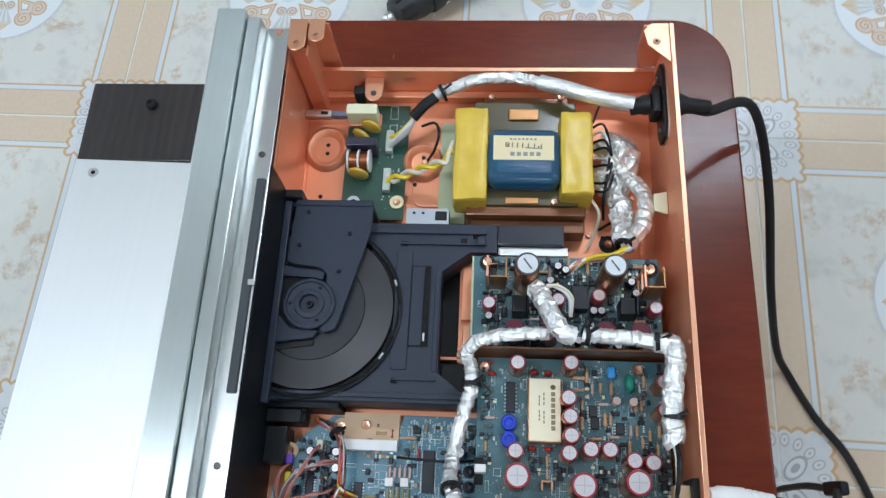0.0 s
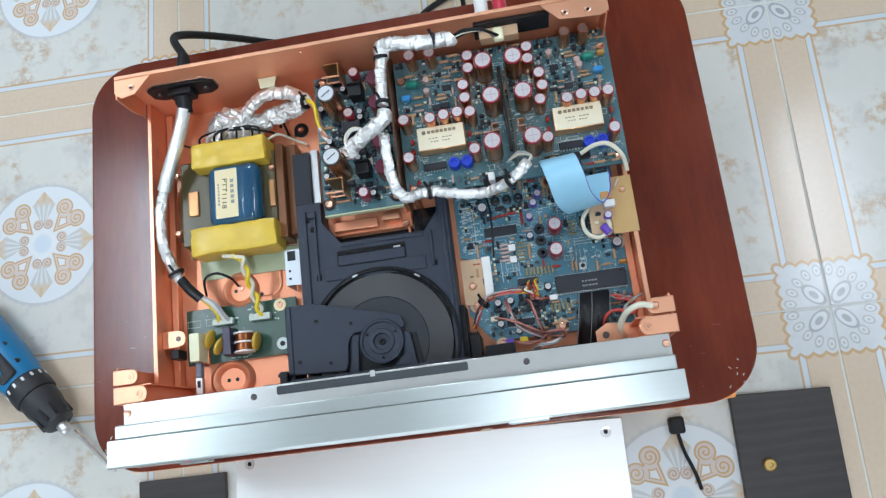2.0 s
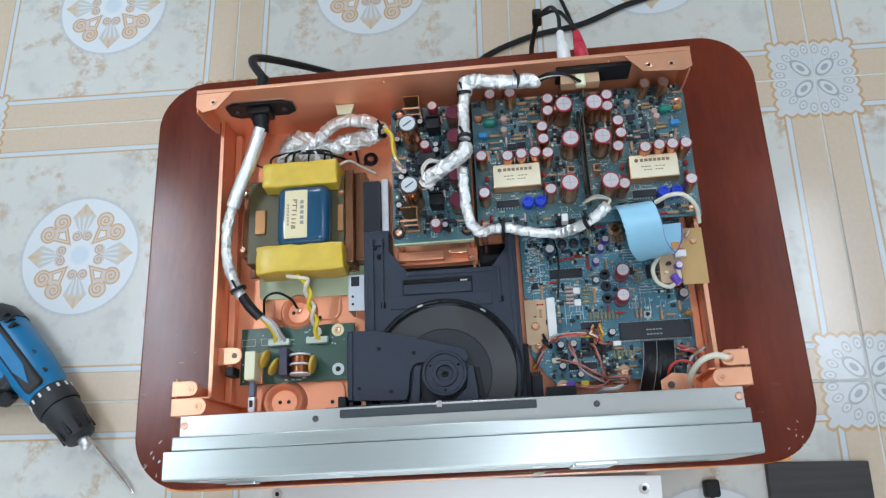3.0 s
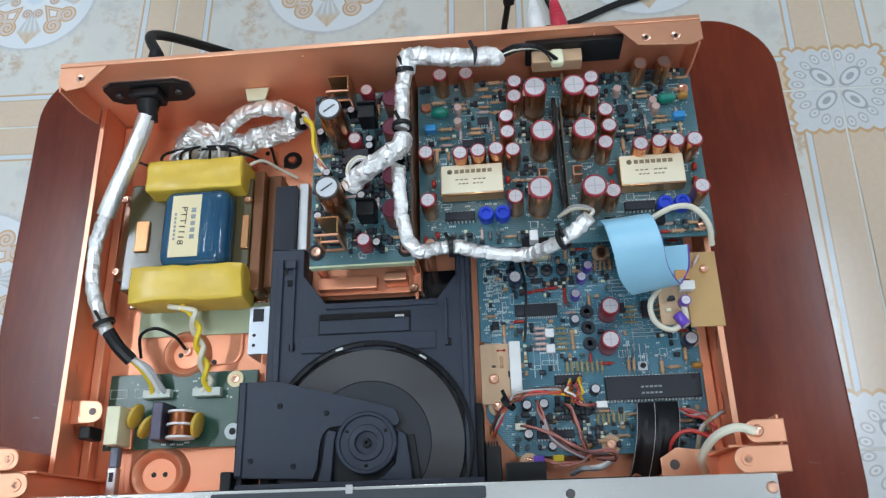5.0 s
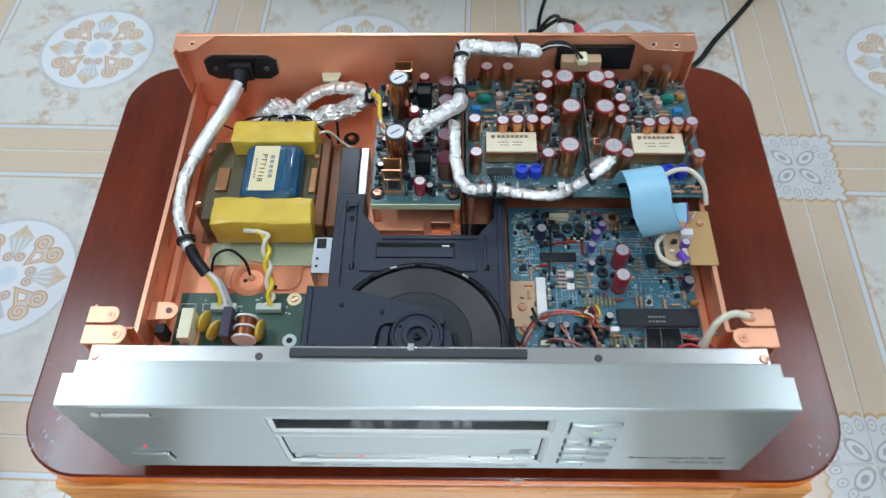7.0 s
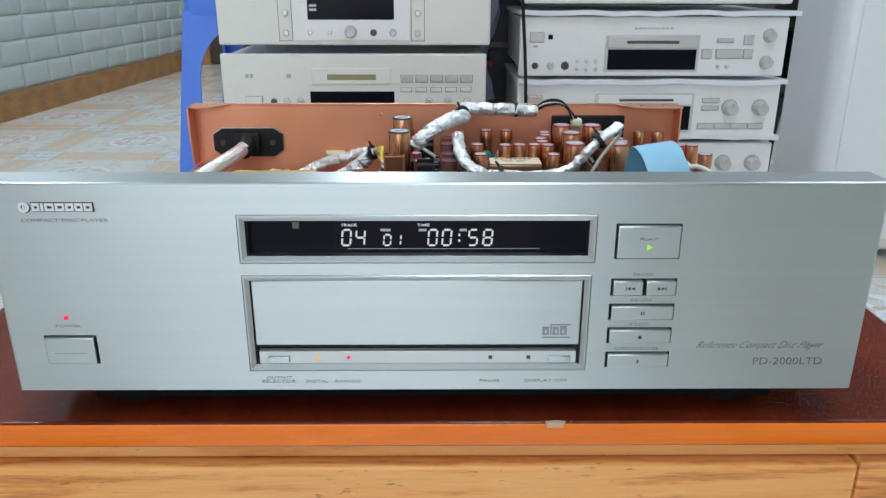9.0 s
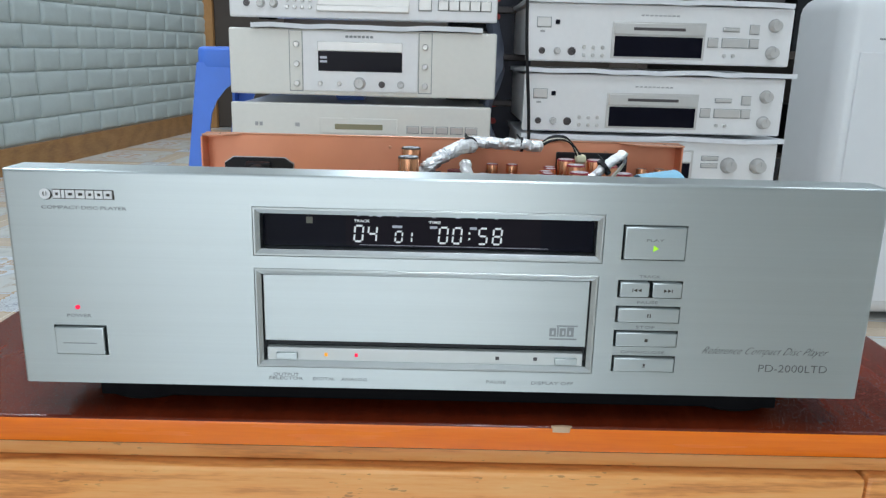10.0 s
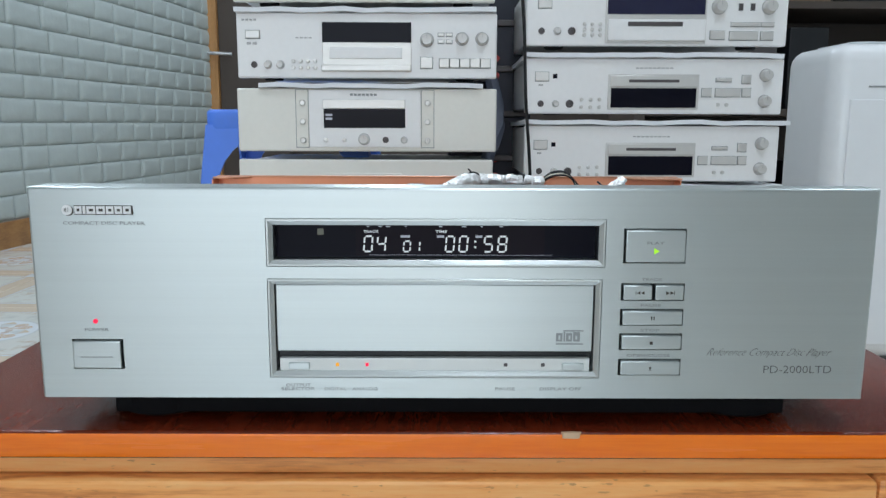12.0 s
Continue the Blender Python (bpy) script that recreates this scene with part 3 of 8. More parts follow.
def pierced(xs, zs, holes, y0, y1):
    """An upright plate with rectangular openings through it."""
    ux = sorted({*xs, *[h[0] for h in holes], *[h[1] for h in holes]})
    uz = sorted({*zs, *[h[2] for h in holes], *[h[3] for h in holes]})
    bm = bmesh.new()
    grid = {}

    def v(x, y, z):
        key = (round(x, 6), round(y, 6), round(z, 6))
        if key not in grid:
            grid[key] = bm.verts.new((x, y, z))
        return grid[key]

    def full(i, j):
        if not (0 <= i < len(ux) - 1 and 0 <= j < len(uz) - 1):
            return False
        cx, cz = (ux[i] + ux[i + 1]) / 2, (uz[j] + uz[j + 1]) / 2
        return not any(h[0] < cx < h[1] and h[2] < cz < h[3] for h in holes)

    for i in range(len(ux) - 1):
        for j in range(len(uz) - 1):
            if not full(i, j):
                continue
            a, b, c, d = ux[i], ux[i + 1], uz[j], uz[j + 1]
            bm.faces.new((v(a, y0, c), v(b, y0, c), v(b, y0, d), v(a, y0, d)))
            bm.faces.new((v(a, y1, c), v(a, y1, d), v(b, y1, d), v(b, y1, c)))
            if not full(i - 1, j):
                bm.faces.new((v(a, y0, c), v(a, y0, d), v(a, y1, d), v(a, y1, c)))
            if not full(i + 1, j):
                bm.faces.new((v(b, y0, c), v(b, y1, c), v(b, y1, d), v(b, y0, d)))
            if not full(i, j - 1):
                bm.faces.new((v(a, y0, c), v(a, y1, c), v(b, y1, c), v(b, y0, c)))
            if not full(i, j + 1):
                bm.faces.new((v(a, y0, d), v(b, y0, d), v(b, y1, d), v(a, y1, d)))
    return bm


def words(text, size, width=None, bold=0.0, depth=0.00015, shear=0.0):
    """Letters as a mesh, standing upright and facing -y, starting at the origin."""
    cu = bpy.data.curves.new("letters", "FONT")
    cu.body, cu.size, cu.extrude, cu.offset, cu.shear, cu.resolution_u = text, size, depth, bold, shear, 3
    ob = bpy.data.objects.new("letters", cu)
    scene.collection.objects.link(ob)
    bpy.context.view_layer.update()
    me = bpy.data.meshes.new_from_object(ob.evaluated_get(bpy.context.evaluated_depsgraph_get()))
    bpy.data.objects.remove(ob)
    bpy.data.curves.remove(cu)
    w = max(v.co.x for v in me.vertices)
    if width:
        me.transform(Matrix.Diagonal((width / w, 1, 1, 1)))
    me.transform(pose(0, 0, 0, 90))
    return me


def screw_mesh(r=0.0035, h=0.0022, seg=14):
    bm = lathe([(0, 0), (r, 0), (r, h * 0.55), (r * 0.8, h), (r * 0.32, h), (0, h * 0.6)], seg)
    return mesh_of(bm, 40)


SCREW = screw_mesh()
SCREW.materials.append(COPPER_PINK)
SCREW_D = screw_mesh(0.0028, 0.0016)
SCREW_D.materials.append(DARK_STEEL)

# ---- room ----
TILE = 0.4124
TURN = pose(0, 0, 0, 0, 0, -1.53)
ORIGIN = Vector((0.4739, 0.0937, 0))


def on_grid(i, j, z=0.0):
    return ORIGIN + TURN @ Vector((i * TILE, j * TILE, 0)) + Vector((0, 0, z))


floor = solid("floor", box(-2.6, 2.6, -3.4, 4.6, FLOOR - 0.06, FLOOR - 0.0011), GROUT, "pale grouted screed under printed ceramic floor tiles", "floor", "structure")
ceiling = solid("ceiling", box(-2.6, 2.6, -3.4, 4.6, CEIL, CEIL + 0.1), CEILING_P, "plain white painted ceiling over the room", "ceiling", "structure")
solid("wall_east", box(2.4, 2.55, -3.4, 4.6, FLOOR - 0.06, CEIL), PLASTER, "plain pale painted plaster wall", "wall", "structure")
solid("wall_north", box(-2.4, 2.4, 4.25, 4.4, FLOOR - 0.06, CEIL), DARKWALL, "dark brown panelled wall at the far end", "wall", "structure")
# south wall and its opening are unseen, added round the front fill light
solid("wall_south", pierced((-2.6, 2.4), (FLOOR - 0.06, CEIL), [(-1.77, 0.53, FLOOR - 0.001, 1.95)], -3.35, -3.2), PLASTER, "unseen pale plaster wall with a doorway added for light", "wall", "structure")

# brick-pattern wall on a slight angle to the room
WALL = pose(-1.503, 2.288, 0, 0, 0, -6.6)
west = solid("wall_west", box(-0.12, 0.0, -5.9, 2.05, FLOOR - 0.06, CEIL), MORTAR, "grey wall clad in raised foam brick panels", "wall", "structure", m=WALL)
rng = random.Random(7)


def brick_mesh(length, height, seed):
    """A pillow of pressed foam with an uneven face and sloping sides."""
    r = random.Random(seed)
    ys = [0, 0.006, 0.016] + [length * k / 5 for k in (1, 2, 3, 4)] + [length - 0.016, length - 0.006, length]
    zs = [0, 0.005, 0.014, height * 0.38, height * 0.64, height - 0.014, height - 0.005, height]
    bm = bmesh.new()
    grid = []
    for i, z in enumerate(zs):
        row_v = []
        for j, y in enumerate(ys):
            e = min(i, len(zs) - 1 - i, j, len(ys) - 1 - j)
            x = (0.0, 0.0055, 0.0090, 0.0090)[min(e, 3)] + (r.uniform(-0.0018, 0.0018) if e > 1 else 0)
            row_v.append(bm.verts.new((x, y, z)))
        grid.append(row_v)
    for lo, hi in zip(grid, grid[1:]):
        for j in range(len(ys) - 1):
            bm.faces.new((lo[j], lo[j + 1], hi[j + 1], hi[j]))
    rim = grid[0] + [g[-1] for g in grid[1:]] + grid[-1][-2::-1] + [g[0] for g in grid[-2:0:-1]]
    back = [bm.verts.new((-0.002, v.co.y, v.co.z)) for v in rim]
    for k in range(len(rim)):
        n = (k + 1) % len(rim)
        bm.faces.new((rim[k], back[k], back[n], rim[n]))
    bm.faces.new(back)
    bmesh.ops.recalc_face_normals(bm, faces=bm.faces)
    return mesh_of(bm, 60)


WIDE = (0.150, 0.168, 0.188, 0.138)
BRICKS = [brick_mesh(w + 0.0018, 0.0836, i) for i, w in enumerate(WIDE)]
row, z = 0, FLOOR + 0.095
while z < 1.02:
    y = -1.3 + (row % 2) * 0.08
    while y < 1.95:
        k = rng.randrange(4)
        part("brick", BRICKS[k], BRICK, west, m=pose(0.0, y, z))
        y += WIDE[k] + 0.002
    z += 0.0838
    row += 1
solid("baseboard", box(0.0, 0.014, -5.85, 2.0, FLOOR - 0.002, FLOOR + 0.092, 0.003), SKIRT_W, "brown wood-look baseboard along the brick wall", "baseboard", "structure", m=WALL)

# door post, its rail and the dark space behind
post = thing("door_post", (-1.288, 4.05, 0), "varnished wooden door post with a metal latch bar", "door post", kind="structure")
part("post", box(-0.035, 0.035, -0.05, 0.05, FLOOR, CEIL, 0.004), POST_W, post)
part("latch", tube([(-0.055, -0.07, 0.545), (0.0, -0.075, 0.540), (0.12, -0.07, 0.535)], 0.010, 10), STEEL, post, "steel latch bar")
part("latch_knob", lathe([(0, -0.028), (0.014, -0.026), (0.022, -0.012), (0.022, 0.008), (0.012, 0.02), (0, 0.02)], 18, m=pose(-0.055, -0.075, 0.545, 90)), STEEL, post)
part("hook", lathe([(0, 0), (0.022, 0), (0.026, 0.03), (0.012, 0.06), (0, 0.06)], 14, m=pose(-0.07, -0.07, 0.375)), STEEL, post)
# dark panel put in for the unlit space beyond the post
part("doorway_dark", box(0.036, 0.42, -0.02, 0.02, FLOOR + 0.004, 2.0, 0.003), DARKWALL, post, "dark panel standing in for the unlit doorway")

# ---- low table ----
TX0, TX1, TY0, TY1 = -0.311, 0.309, -0.004, 0.4185
table = thing("low_table", (0, 0, 0), "low wooden table with a rounded dark red lacquered top", "table")
top = prism(round_rect(TX0, TX1, TY0, TY1, 0.052, 12), -0.0155, 0.0, 0.0022, 3)
me = mesh_of(top, 40)
me.materials.append(TOP_W)
me.materials.append(EDGE_W)
for p in me.polygons:
    if abs(p.normal.z) < 0.55:
        p.material_index = 1
part("tabletop", me, None, table, "dark mahogany top with an orange lacquered edge and white scuffs")
part("chipped_spot", prism([(0.0590, -0.0044), (0.0620, -0.0047), (0.0675, -0.0045), (0.0690, -0.0030), (0.0640, -0.0022), (0.0580, -0.0030)], -0.0030, 0.0002), PHENOL, table, "pale chip in the lacquer")
rs = random.Random(19)
for cx, cy, n in ((TX0 + 0.020, TY0 + 0.030, 9), (TX1 - 0.022, TY0 + 0.022, 8)):
    for _ in range(n):
        w, d = rs.uniform(0.0006, 0.0026), rs.uniform(0.0003, 0.0007)
        pts = [(-w, -0.3 * d), (-0.4 * w, -d), (0.5 * w, -0.6 * d), (w, 0.1 * d), (0.3 * w, d), (-0.5 * w, 0.7 * d)]
        part("scuff", prism(pts, 0.0, 0.00022), SCUFF, table, m=pose(cx + rs.uniform(-0.010, 0.010), cy + rs.uniform(-0.016, 0.016), 0, 0, 0, rs.uniform(0, 180)))
part("apron", box(TX0 + 0.02, TX1 - 0.022, 0.0050, 0.40, -0.0275, -0.0157, 0.001), BASE_W, table)
part("drawer_front", box(TX0 + 0.022, 0.232, -0.0035, 0.02, -0.105, -0.0280, 0.0025), BASE_W, table, "light brown plank front")
part("corner_block", box(0.2335, TX1 - 0.02, -0.0015, 0.04, -0.105, -0.0278, 0.0025), BASE_W, table)
part("side_board", box(TX0 + 0.022, TX0 + 0.042, 0.0205, 0.39, -0.105, -0.0280, 0.002), BASE_W, table)
part("side_board", box(TX1 - 0.042, TX1 - 0.022, 0.0405, 0.39, -0.105, -0.0280, 0.002), BASE_W, table)
part("back_board", box(TX0 + 0.0425, TX1 - 0.0425, 0.37, 0.39, -0.105, -0.0280, 0.002), BASE_W, table)
for lx in (TX0 + 0.05, TX1 - 0.05):
    for ly in (0.035, 0.365):
        part("leg", box(lx - 0.024, lx + 0.024, ly - 0.024, ly + 0.024, FLOOR, -0.1052, 0.003), BASE_W, table)

# ---- things on the floor ----
# top cover, resting on its side flanges
cover = thing("top_cover", (-0.0235, 0.0, FLOOR), "silver aluminium top cover of the player lying on the floor", "cover")
CZ = 0.090
cover.rotation_euler = (0, 0, radians(-1.6))
part("plate", box(-0.222, 0.222, -0.287, 0.0, CZ - 0.004, CZ, 0.0008), ALU_D, cover)
part("flange", box(-0.2215, -0.2195, -0.28, -0.004, 0.0, CZ - 0.0042), ALU_D, cover)
part("flange", box(0.2195, 0.2215, -0.28, -0.004, 0.0, CZ - 0.0042), ALU_D, cover)
for sx in (-0.205, 0.203):
    for sy in (-0.014, -0.262):
        part("screw_hole", lathe([(0.0018, -0.003), (0.0036, 0.0004), (0.006, 0.0006), (0.0062, 0.0001), (0.0062, -0.001), (0.0018, -0.004)], 20), STEEL, cover, m=pose(sx, sy, CZ))
        part("screw_recess", rod(0.0026, 0.0012, 12), BLACK, cover, m=pose(sx, sy, CZ - 0.0008))


def side_panel(at, turn, knob, knob_xy, screw_mat):
    t = thing("side_panel", at, "dark wood-grained side panel lying flat on the floor", "panel", "side panels on the floor")
    t.rotation_euler = (0, 0, radians(turn))
    part("board", box(-0.058, 0.058, -0.318, 0.0, 0.0, 0.008, 0.0015), SIDE_P, t)
    part(knob, lathe([(0, 0.008), (0.0075, 0.008), (0.0075, 0.0135), (0.006, 0.0155), (0.003, 0.0155), (0.0025, 0.0135), (0, 0.0135)], 18), screw_mat, t, m=pose(*knob_xy, 0.0))
    return t


side_panel((-0.352, -0.014, FLOOR), 0.0, "rubber_foot", (-0.024, -0.232), RUBBER)
side_panel((0.392, 0.002, FLOOR), -2.0, "brass_stud", (-0.026, -0.082), plain("brass", (0.62, 0.42, 0.15), 0.3, 1.0))

clip = thing("cable_plug", (0.268, -0.024, FLOOR), "small black moulded plug with a short lead on the floor", "plug")
part("body", box(-0.009, 0.009, -0.009, 0.011, 0.0, 0.014, 0.003), RUBBER, clip)
part("lead", tube([(0, -0.008, 0.006), (0.004, -0.03, 0.004), (0.012, -0.055, 0.003), (0.016, -0.075, 0.003)], 0.0022, 8), RUBBER, clip)


def cordless_drill():
    d = thing("cordless_drill", (0, 0, 0), "blue and black cordless drill lying on the tiles", "drill")
    d.matrix_world = pose(-0.583, 0.166, FLOOR + 0.034, 0, 0, 0) @ Matrix.Rotation(math.atan2(-0.755, 0.655), 4, "Z")
    # local x runs from the motor to the chuck, local y along the handle
    turn = pose(0, 0, 0, 0, 90, 0)
    body = lathe([(0, -0.095), (0.02, -0.095), (0.029, -0.082), (0.0325, -0.055), (0.0315, 0.0), (0.029, 0.035), (0.026, 0.05), (0, 0.05)], 28, m=turn)
    part("housing", body, DRILL_B, d)
    part("top_band", box(-0.088, 0.046, -0.012, 0.014, 0.0235, 0.0335, 0.005, 3), DRILL_K, d)
    part("top_stripe", prism([(-0.06, -0.007), (0.01, -0.008), (0.038, 0.0), (0.01, 0.009), (-0.06, 0.009)], 0.0330, 0.0352, 0.001), DRILL_B, d)
    part("rear_cap", lathe([(0, -0.099), (0.022, -0.098), (0.0305, -0.084), (0.033, -0.07), (0.0334, -0.062), (0.0, -0.062)], 28, m=turn), DRILL_K, d)
    h = bmesh.new()
    for i, (y, xo, hx, hz) in enumerate(((-0.02, -0.015, 0.026, 0.022), (-0.05, -0.022, 0.021, 0.019), (-0.09, -0.032, 0.019, 0.018), (-0.12, -0.04, 0.024, 0.02))):
        box(xo - hx, xo + hx, y - 0.02, y + 0.02, -hz, hz, 0.008, 3, into=h)
    part("handle", h, DRILL_K, d, "black rubber grip")
    part("handle_inlay", box(-0.03, 0.0, -0.075, -0.02, 0.0185, 0.0228, 0.004, 2), DRILL_B, d)
    part("trigger", box(0.004, 0.022, -0.056, -0.034, -0.009, 0.009, 0.005, 3), BLACK, d)
    part("battery", box(-0.088, 0.012, -0.172, -0.128, -0.031, 0.031, 0.008, 3), DRILL_K, d)
    part("torque_collar", lathe([(0, 0.05), (0.0265, 0.05), (0.0275, 0.053), (0.0275, 0.074), (0.0265, 0.076), (0, 0.076)], 30, m=turn), DRILL_K, d)
    for i in range(14):
        a = 2 * math.pi * i / 14
        part("torque_mark", box(0.0535, 0.059, -0.0016, 0.0016, 0.0268, 0.0282), WHITE, d, m=Matrix.Rotation(a, 4, "X"))
    ch = lathe([(0, 0.077), (0.0245, 0.077), (0.0245, 0.092), (0.0225, 0.1), (0.0185, 0.124), (0.012, 0.128), (0, 0.128)], 30, m=turn)
    part("chuck", ch, DRILL_K, d)
    for i in range(9):
        part("chuck_rib", box(0.094, 0.120, -0.0022, 0.0022, 0.017, 0.0222, 0.001), BLACK, d, m=Matrix.Rotation(2 * math.pi * i / 9, 4, "X"))
    part("bit_holder", lathe([(0, 0.128), (0.0075, 0.128), (0.0075, 0.139), (0.005, 0.142), (0, 0.142)], 16, m=turn), STEEL, d)
    part("screwdriver_bit", lathe([(0, 0.14), (0.0032, 0.14), (0.0032, 0.196), (0.0024, 0.2), (0.0022, 0.214), (0.0008, 0.218), (0, 0.218)], 12, m=pose(0, 0, 0, 0, 97, 0) @ pose(0, 0, 0)), CHROME, d, "steel crosshead bit")
    for sx, sy in ((-0.05, -0.024), (-0.01, -0.028), (0.03, 0.02), (0.0, 0.022)):
        part("case_screw", rod(0.0035, 0.006, 10), BLACK, d, m=pose(sx, sy, 0.016))
    for k in range(3):
        part("vent_slot", box(-0.07 + k * 0.01, -0.065 + k * 0.01, 0.016, 0.028, 0.014, 0.027, 0.001), BLACK, d)


cordless_drill()

# ---- leads behind the player ----
power = thing("power_cable", (0, 0, 0), "thick black mains cable running over the floor", "cable")
part("cord", tube([(-0.172, 0.355, 0.076), (-0.174, 0.374, 0.066), (-0.195, 0.418, 0.038), (-0.164, 0.454, -0.043), (-0.101, 0.485, -0.150), (-0.062, 0.515, -0.235), (-0.040, 0.536, FLOOR + 0.005), (0.005, 0.559, FLOOR + 0.005), (0.045, 0.587, FLOOR + 0.005), (0.108, 0.610, FLOOR + 0.005), (0.179, 0.622, FLOOR + 0.005), (0.239, 0.645, FLOOR + 0.005), (0.268, 0.653, FLOOR + 0.005), (0.320, 0.670, FLOOR + 0.005), (0.361, 0.687, FLOOR + 0.005), (0.388, 0.710, FLOOR + 0.005), (0.416, 0.750, FLOOR + 0.005), (0.445, 0.785, FLOOR + 0.005), (0.490, 0.842, FLOOR + 0.006), (0.520, 0.868, -0.215), (0.543, 0.880, -0.120), (0.553, 0.890, -0.04), (0.562, 0.90, 0.03)], 0.0041, 10, 8), RUBBER, power)
part("plug", lathe([(0, 0.0), (0.0085, 0.0), (0.0085, 0.010), (0.0062, 0.015), (0.0052, 0.032), (0, 0.032)], 14, m=pose(-0.172, 0.3405, 0.079, -98)), RUBBER, power)

audio = thing("audio_cable", (0, 0, 0), "twin audio lead with one white and one red plug", "cable")
RED_PLUG = plain("red_plug_plastic", (0.52, 0.02, 0.05), 0.35)
JOINT = (0.0985, 0.4600, 0.0015)
for nm, mt, foot, tip, bend in (("white_plug", WHITE, (0.1132, 0.3480, 0.0962), (0.1132, 0.3876, 0.0787), (0.1142, 0.4148, 0.0670)), ("red_plug", RED_PLUG, (0.1300, 0.3480, 0.0910), (0.1281, 0.3858, 0.0794), (0.1247, 0.4003, 0.0734))):
    axis = Vector(tip) - Vector(foot)
    pm = Matrix.Translation(foot) @ axis.to_track_quat("Z", "Y").to_matrix().to_4x4()
    n = axis.length
    plug = part(nm, lathe([(0, -0.006), (0.0042, -0.006), (0.0050, 0.0), (0.0060, 0.002), (0.0060, 0.45 * n), (0.0052, 0.50 * n), (0.0046, 0.62 * n), (0.0034, n), (0, n)], 18), mt, audio, m=pm)
    for k in range(4):
        z = (0.56 + 0.11 * k) * n
        r = 0.0053 - 0.0005 * k
        part("relief_rib", lathe([(r - 0.0012, z), (r, z + 0.0003), (r, z + 0.0016), (r - 0.0012, z + 0.0019)], 16), mt, plug)
    mid = [0.5 * (u + v) for u, v in zip(bend, JOINT)]
    part("lead", tube([tip, [u + 0.12 * (u - v) for u, v in zip(tip, foot)], bend, (mid[0] + 0.004, mid[1] + 0.006, mid[2] + 0.006), JOINT], 0.0019, 8), RUBBER, audio)
part("split", box(-0.005, 0.005, -0.004, 0.004, -0.010, 0.008, 0.002), RUBBER, audio, m=Matrix.Translation(JOINT) @ pose(0, 0, 0, -25))
part("cord", tube([(0.0985, 0.4600, -0.006), (0.0930, 0.4560, -0.06), (0.0970, 0.4600, -0.150), (0.130, 0.485, -0.235), (0.160, 0.520, FLOOR + 0.004), (0.173, 0.572, FLOOR + 0.003), (0.166, 0.615, FLOOR + 0.010), (0.162, 0.632, FLOOR + 0.011), (0.148, 0.70, FLOOR + 0.003), (0.148, 0.79, FLOOR + 0.003), (0.166, 0.871, FLOOR + 0.003), (0.175, 0.95, FLOOR + 0.003)], 0.0028, 8), RUBBER, audio)

# ---- stacks of players on trolleys ----


def wheel_set(t, xs, ys):
    for x in xs:
        for y in ys:
            part("caster_wheel", lathe([(0, -0.009), (0.012, -0.009), (0.015, -0.006), (0.015, 0.006), (0.012, 0.009), (0, 0.009)], 20, m=pose(x, y, FLOOR + 0.015, 0, 90, 0)), WHITE, t)
            part("caster_fork", box(x - 0.014, x + 0.014, y - 0.012, y + 0.012, FLOOR + 0.022, FLOOR + 0.0335, 0.002), DARK_STEEL, t)


def trolley(x0, x1, y0, label):
    t = thing("trolley", (0, 0, 0), label, "trolley")
    wheel_set(t, (x0 + 0.03, x1 - 0.03), (y0 + 0.05, y0 + 0.30))
    part("board", box(x0, x1, y0 + 0.005, y0 + 0.36, FLOOR + 0.0337, FLOOR + 0.046, 0.002), DARKWALL, t)


trolley(-0.375, 0.05, 0.9, "dark board trolley on white casters under the players")
trolley(0.19, 0.56, 0.915, "dark board trolley on white casters under the players")

KNOB = mesh_of(lathe([(0, 0), (0.0125, 0), (0.0125, 0.002), (0.0115, 0.003), (0.0108, 0.013), (0.0095, 0.0145), (0, 0.0140)], 28), 40)
KNOB.materials.append(plain("knob_metal", (0.60, 0.59, 0.565), 0.42, 0.35, 120, 0.05))
RING = mesh_of(lathe([(0, 0.0001), (0.0142, 0.0001), (0.0142, 0.0006), (0, 0.0006)], 28), 40)
RING.materials.append(INK_PALE)
DOT = mesh_of(lathe([(0, 0), (0.003, 0), (0.003, 0.003), (0.0022, 0.004), (0, 0.004)], 14), 40)
DOT.materials.append(SILVER_KEY)
JACK = mesh_of(lathe([(0, 0.0005), (0.0022, 0.0005), (0.0024, 0.0022), (0.0048, 0.002), (0.0052, 0), (0, 0)], 18), 40)
JACK.materials.append(DARK_STEEL)
FACE = Matrix.Rotation(radians(90), 4, "X")


def player(x0, x1, z0, z1, y, finish, label, depth=0.30):
    """Casing, rounded front and two feet; front details are added by the caller, in metres on the front."""
    t = thing("disc_player", ((x0 + x1) / 2, y, z0), label, "player", "stacked players")
    w, h = (x1 - x0) / 2, z1 - z0
    part("front", box(-w, w, 0.0, 0.012, 0.002, h, 0.003, 3), finish, t)
    part("casing", box(-w + 0.004, w - 0.004, 0.0122, depth, 0.010, h - 0.004, 0.002), SILVER_BG, t)
    for fx in (-w + 0.05, w - 0.05):
        part("foot", rod(0.016, 0.0098, 18, 0.002), RUBBER, t, m=pose(fx, 0.04, 0.0))
    return t


def panel_box(t, name, x0, x1, z0, z1, out, mat, bevel=0.0008):
    ob = part(name, box(x0, x1, -out, 0.0004, z0, z1, bevel), mat, t)
    if "key" in name:
        # grey plate as a painted outline shadow, deeper below the key
        part("key_shade", box(x0 - 0.0009, x1 + 0.0009, -0.0002, 0.0003, z0 - 0.0011, z1 + 0.0007), INK_GREY, ob)
    return ob


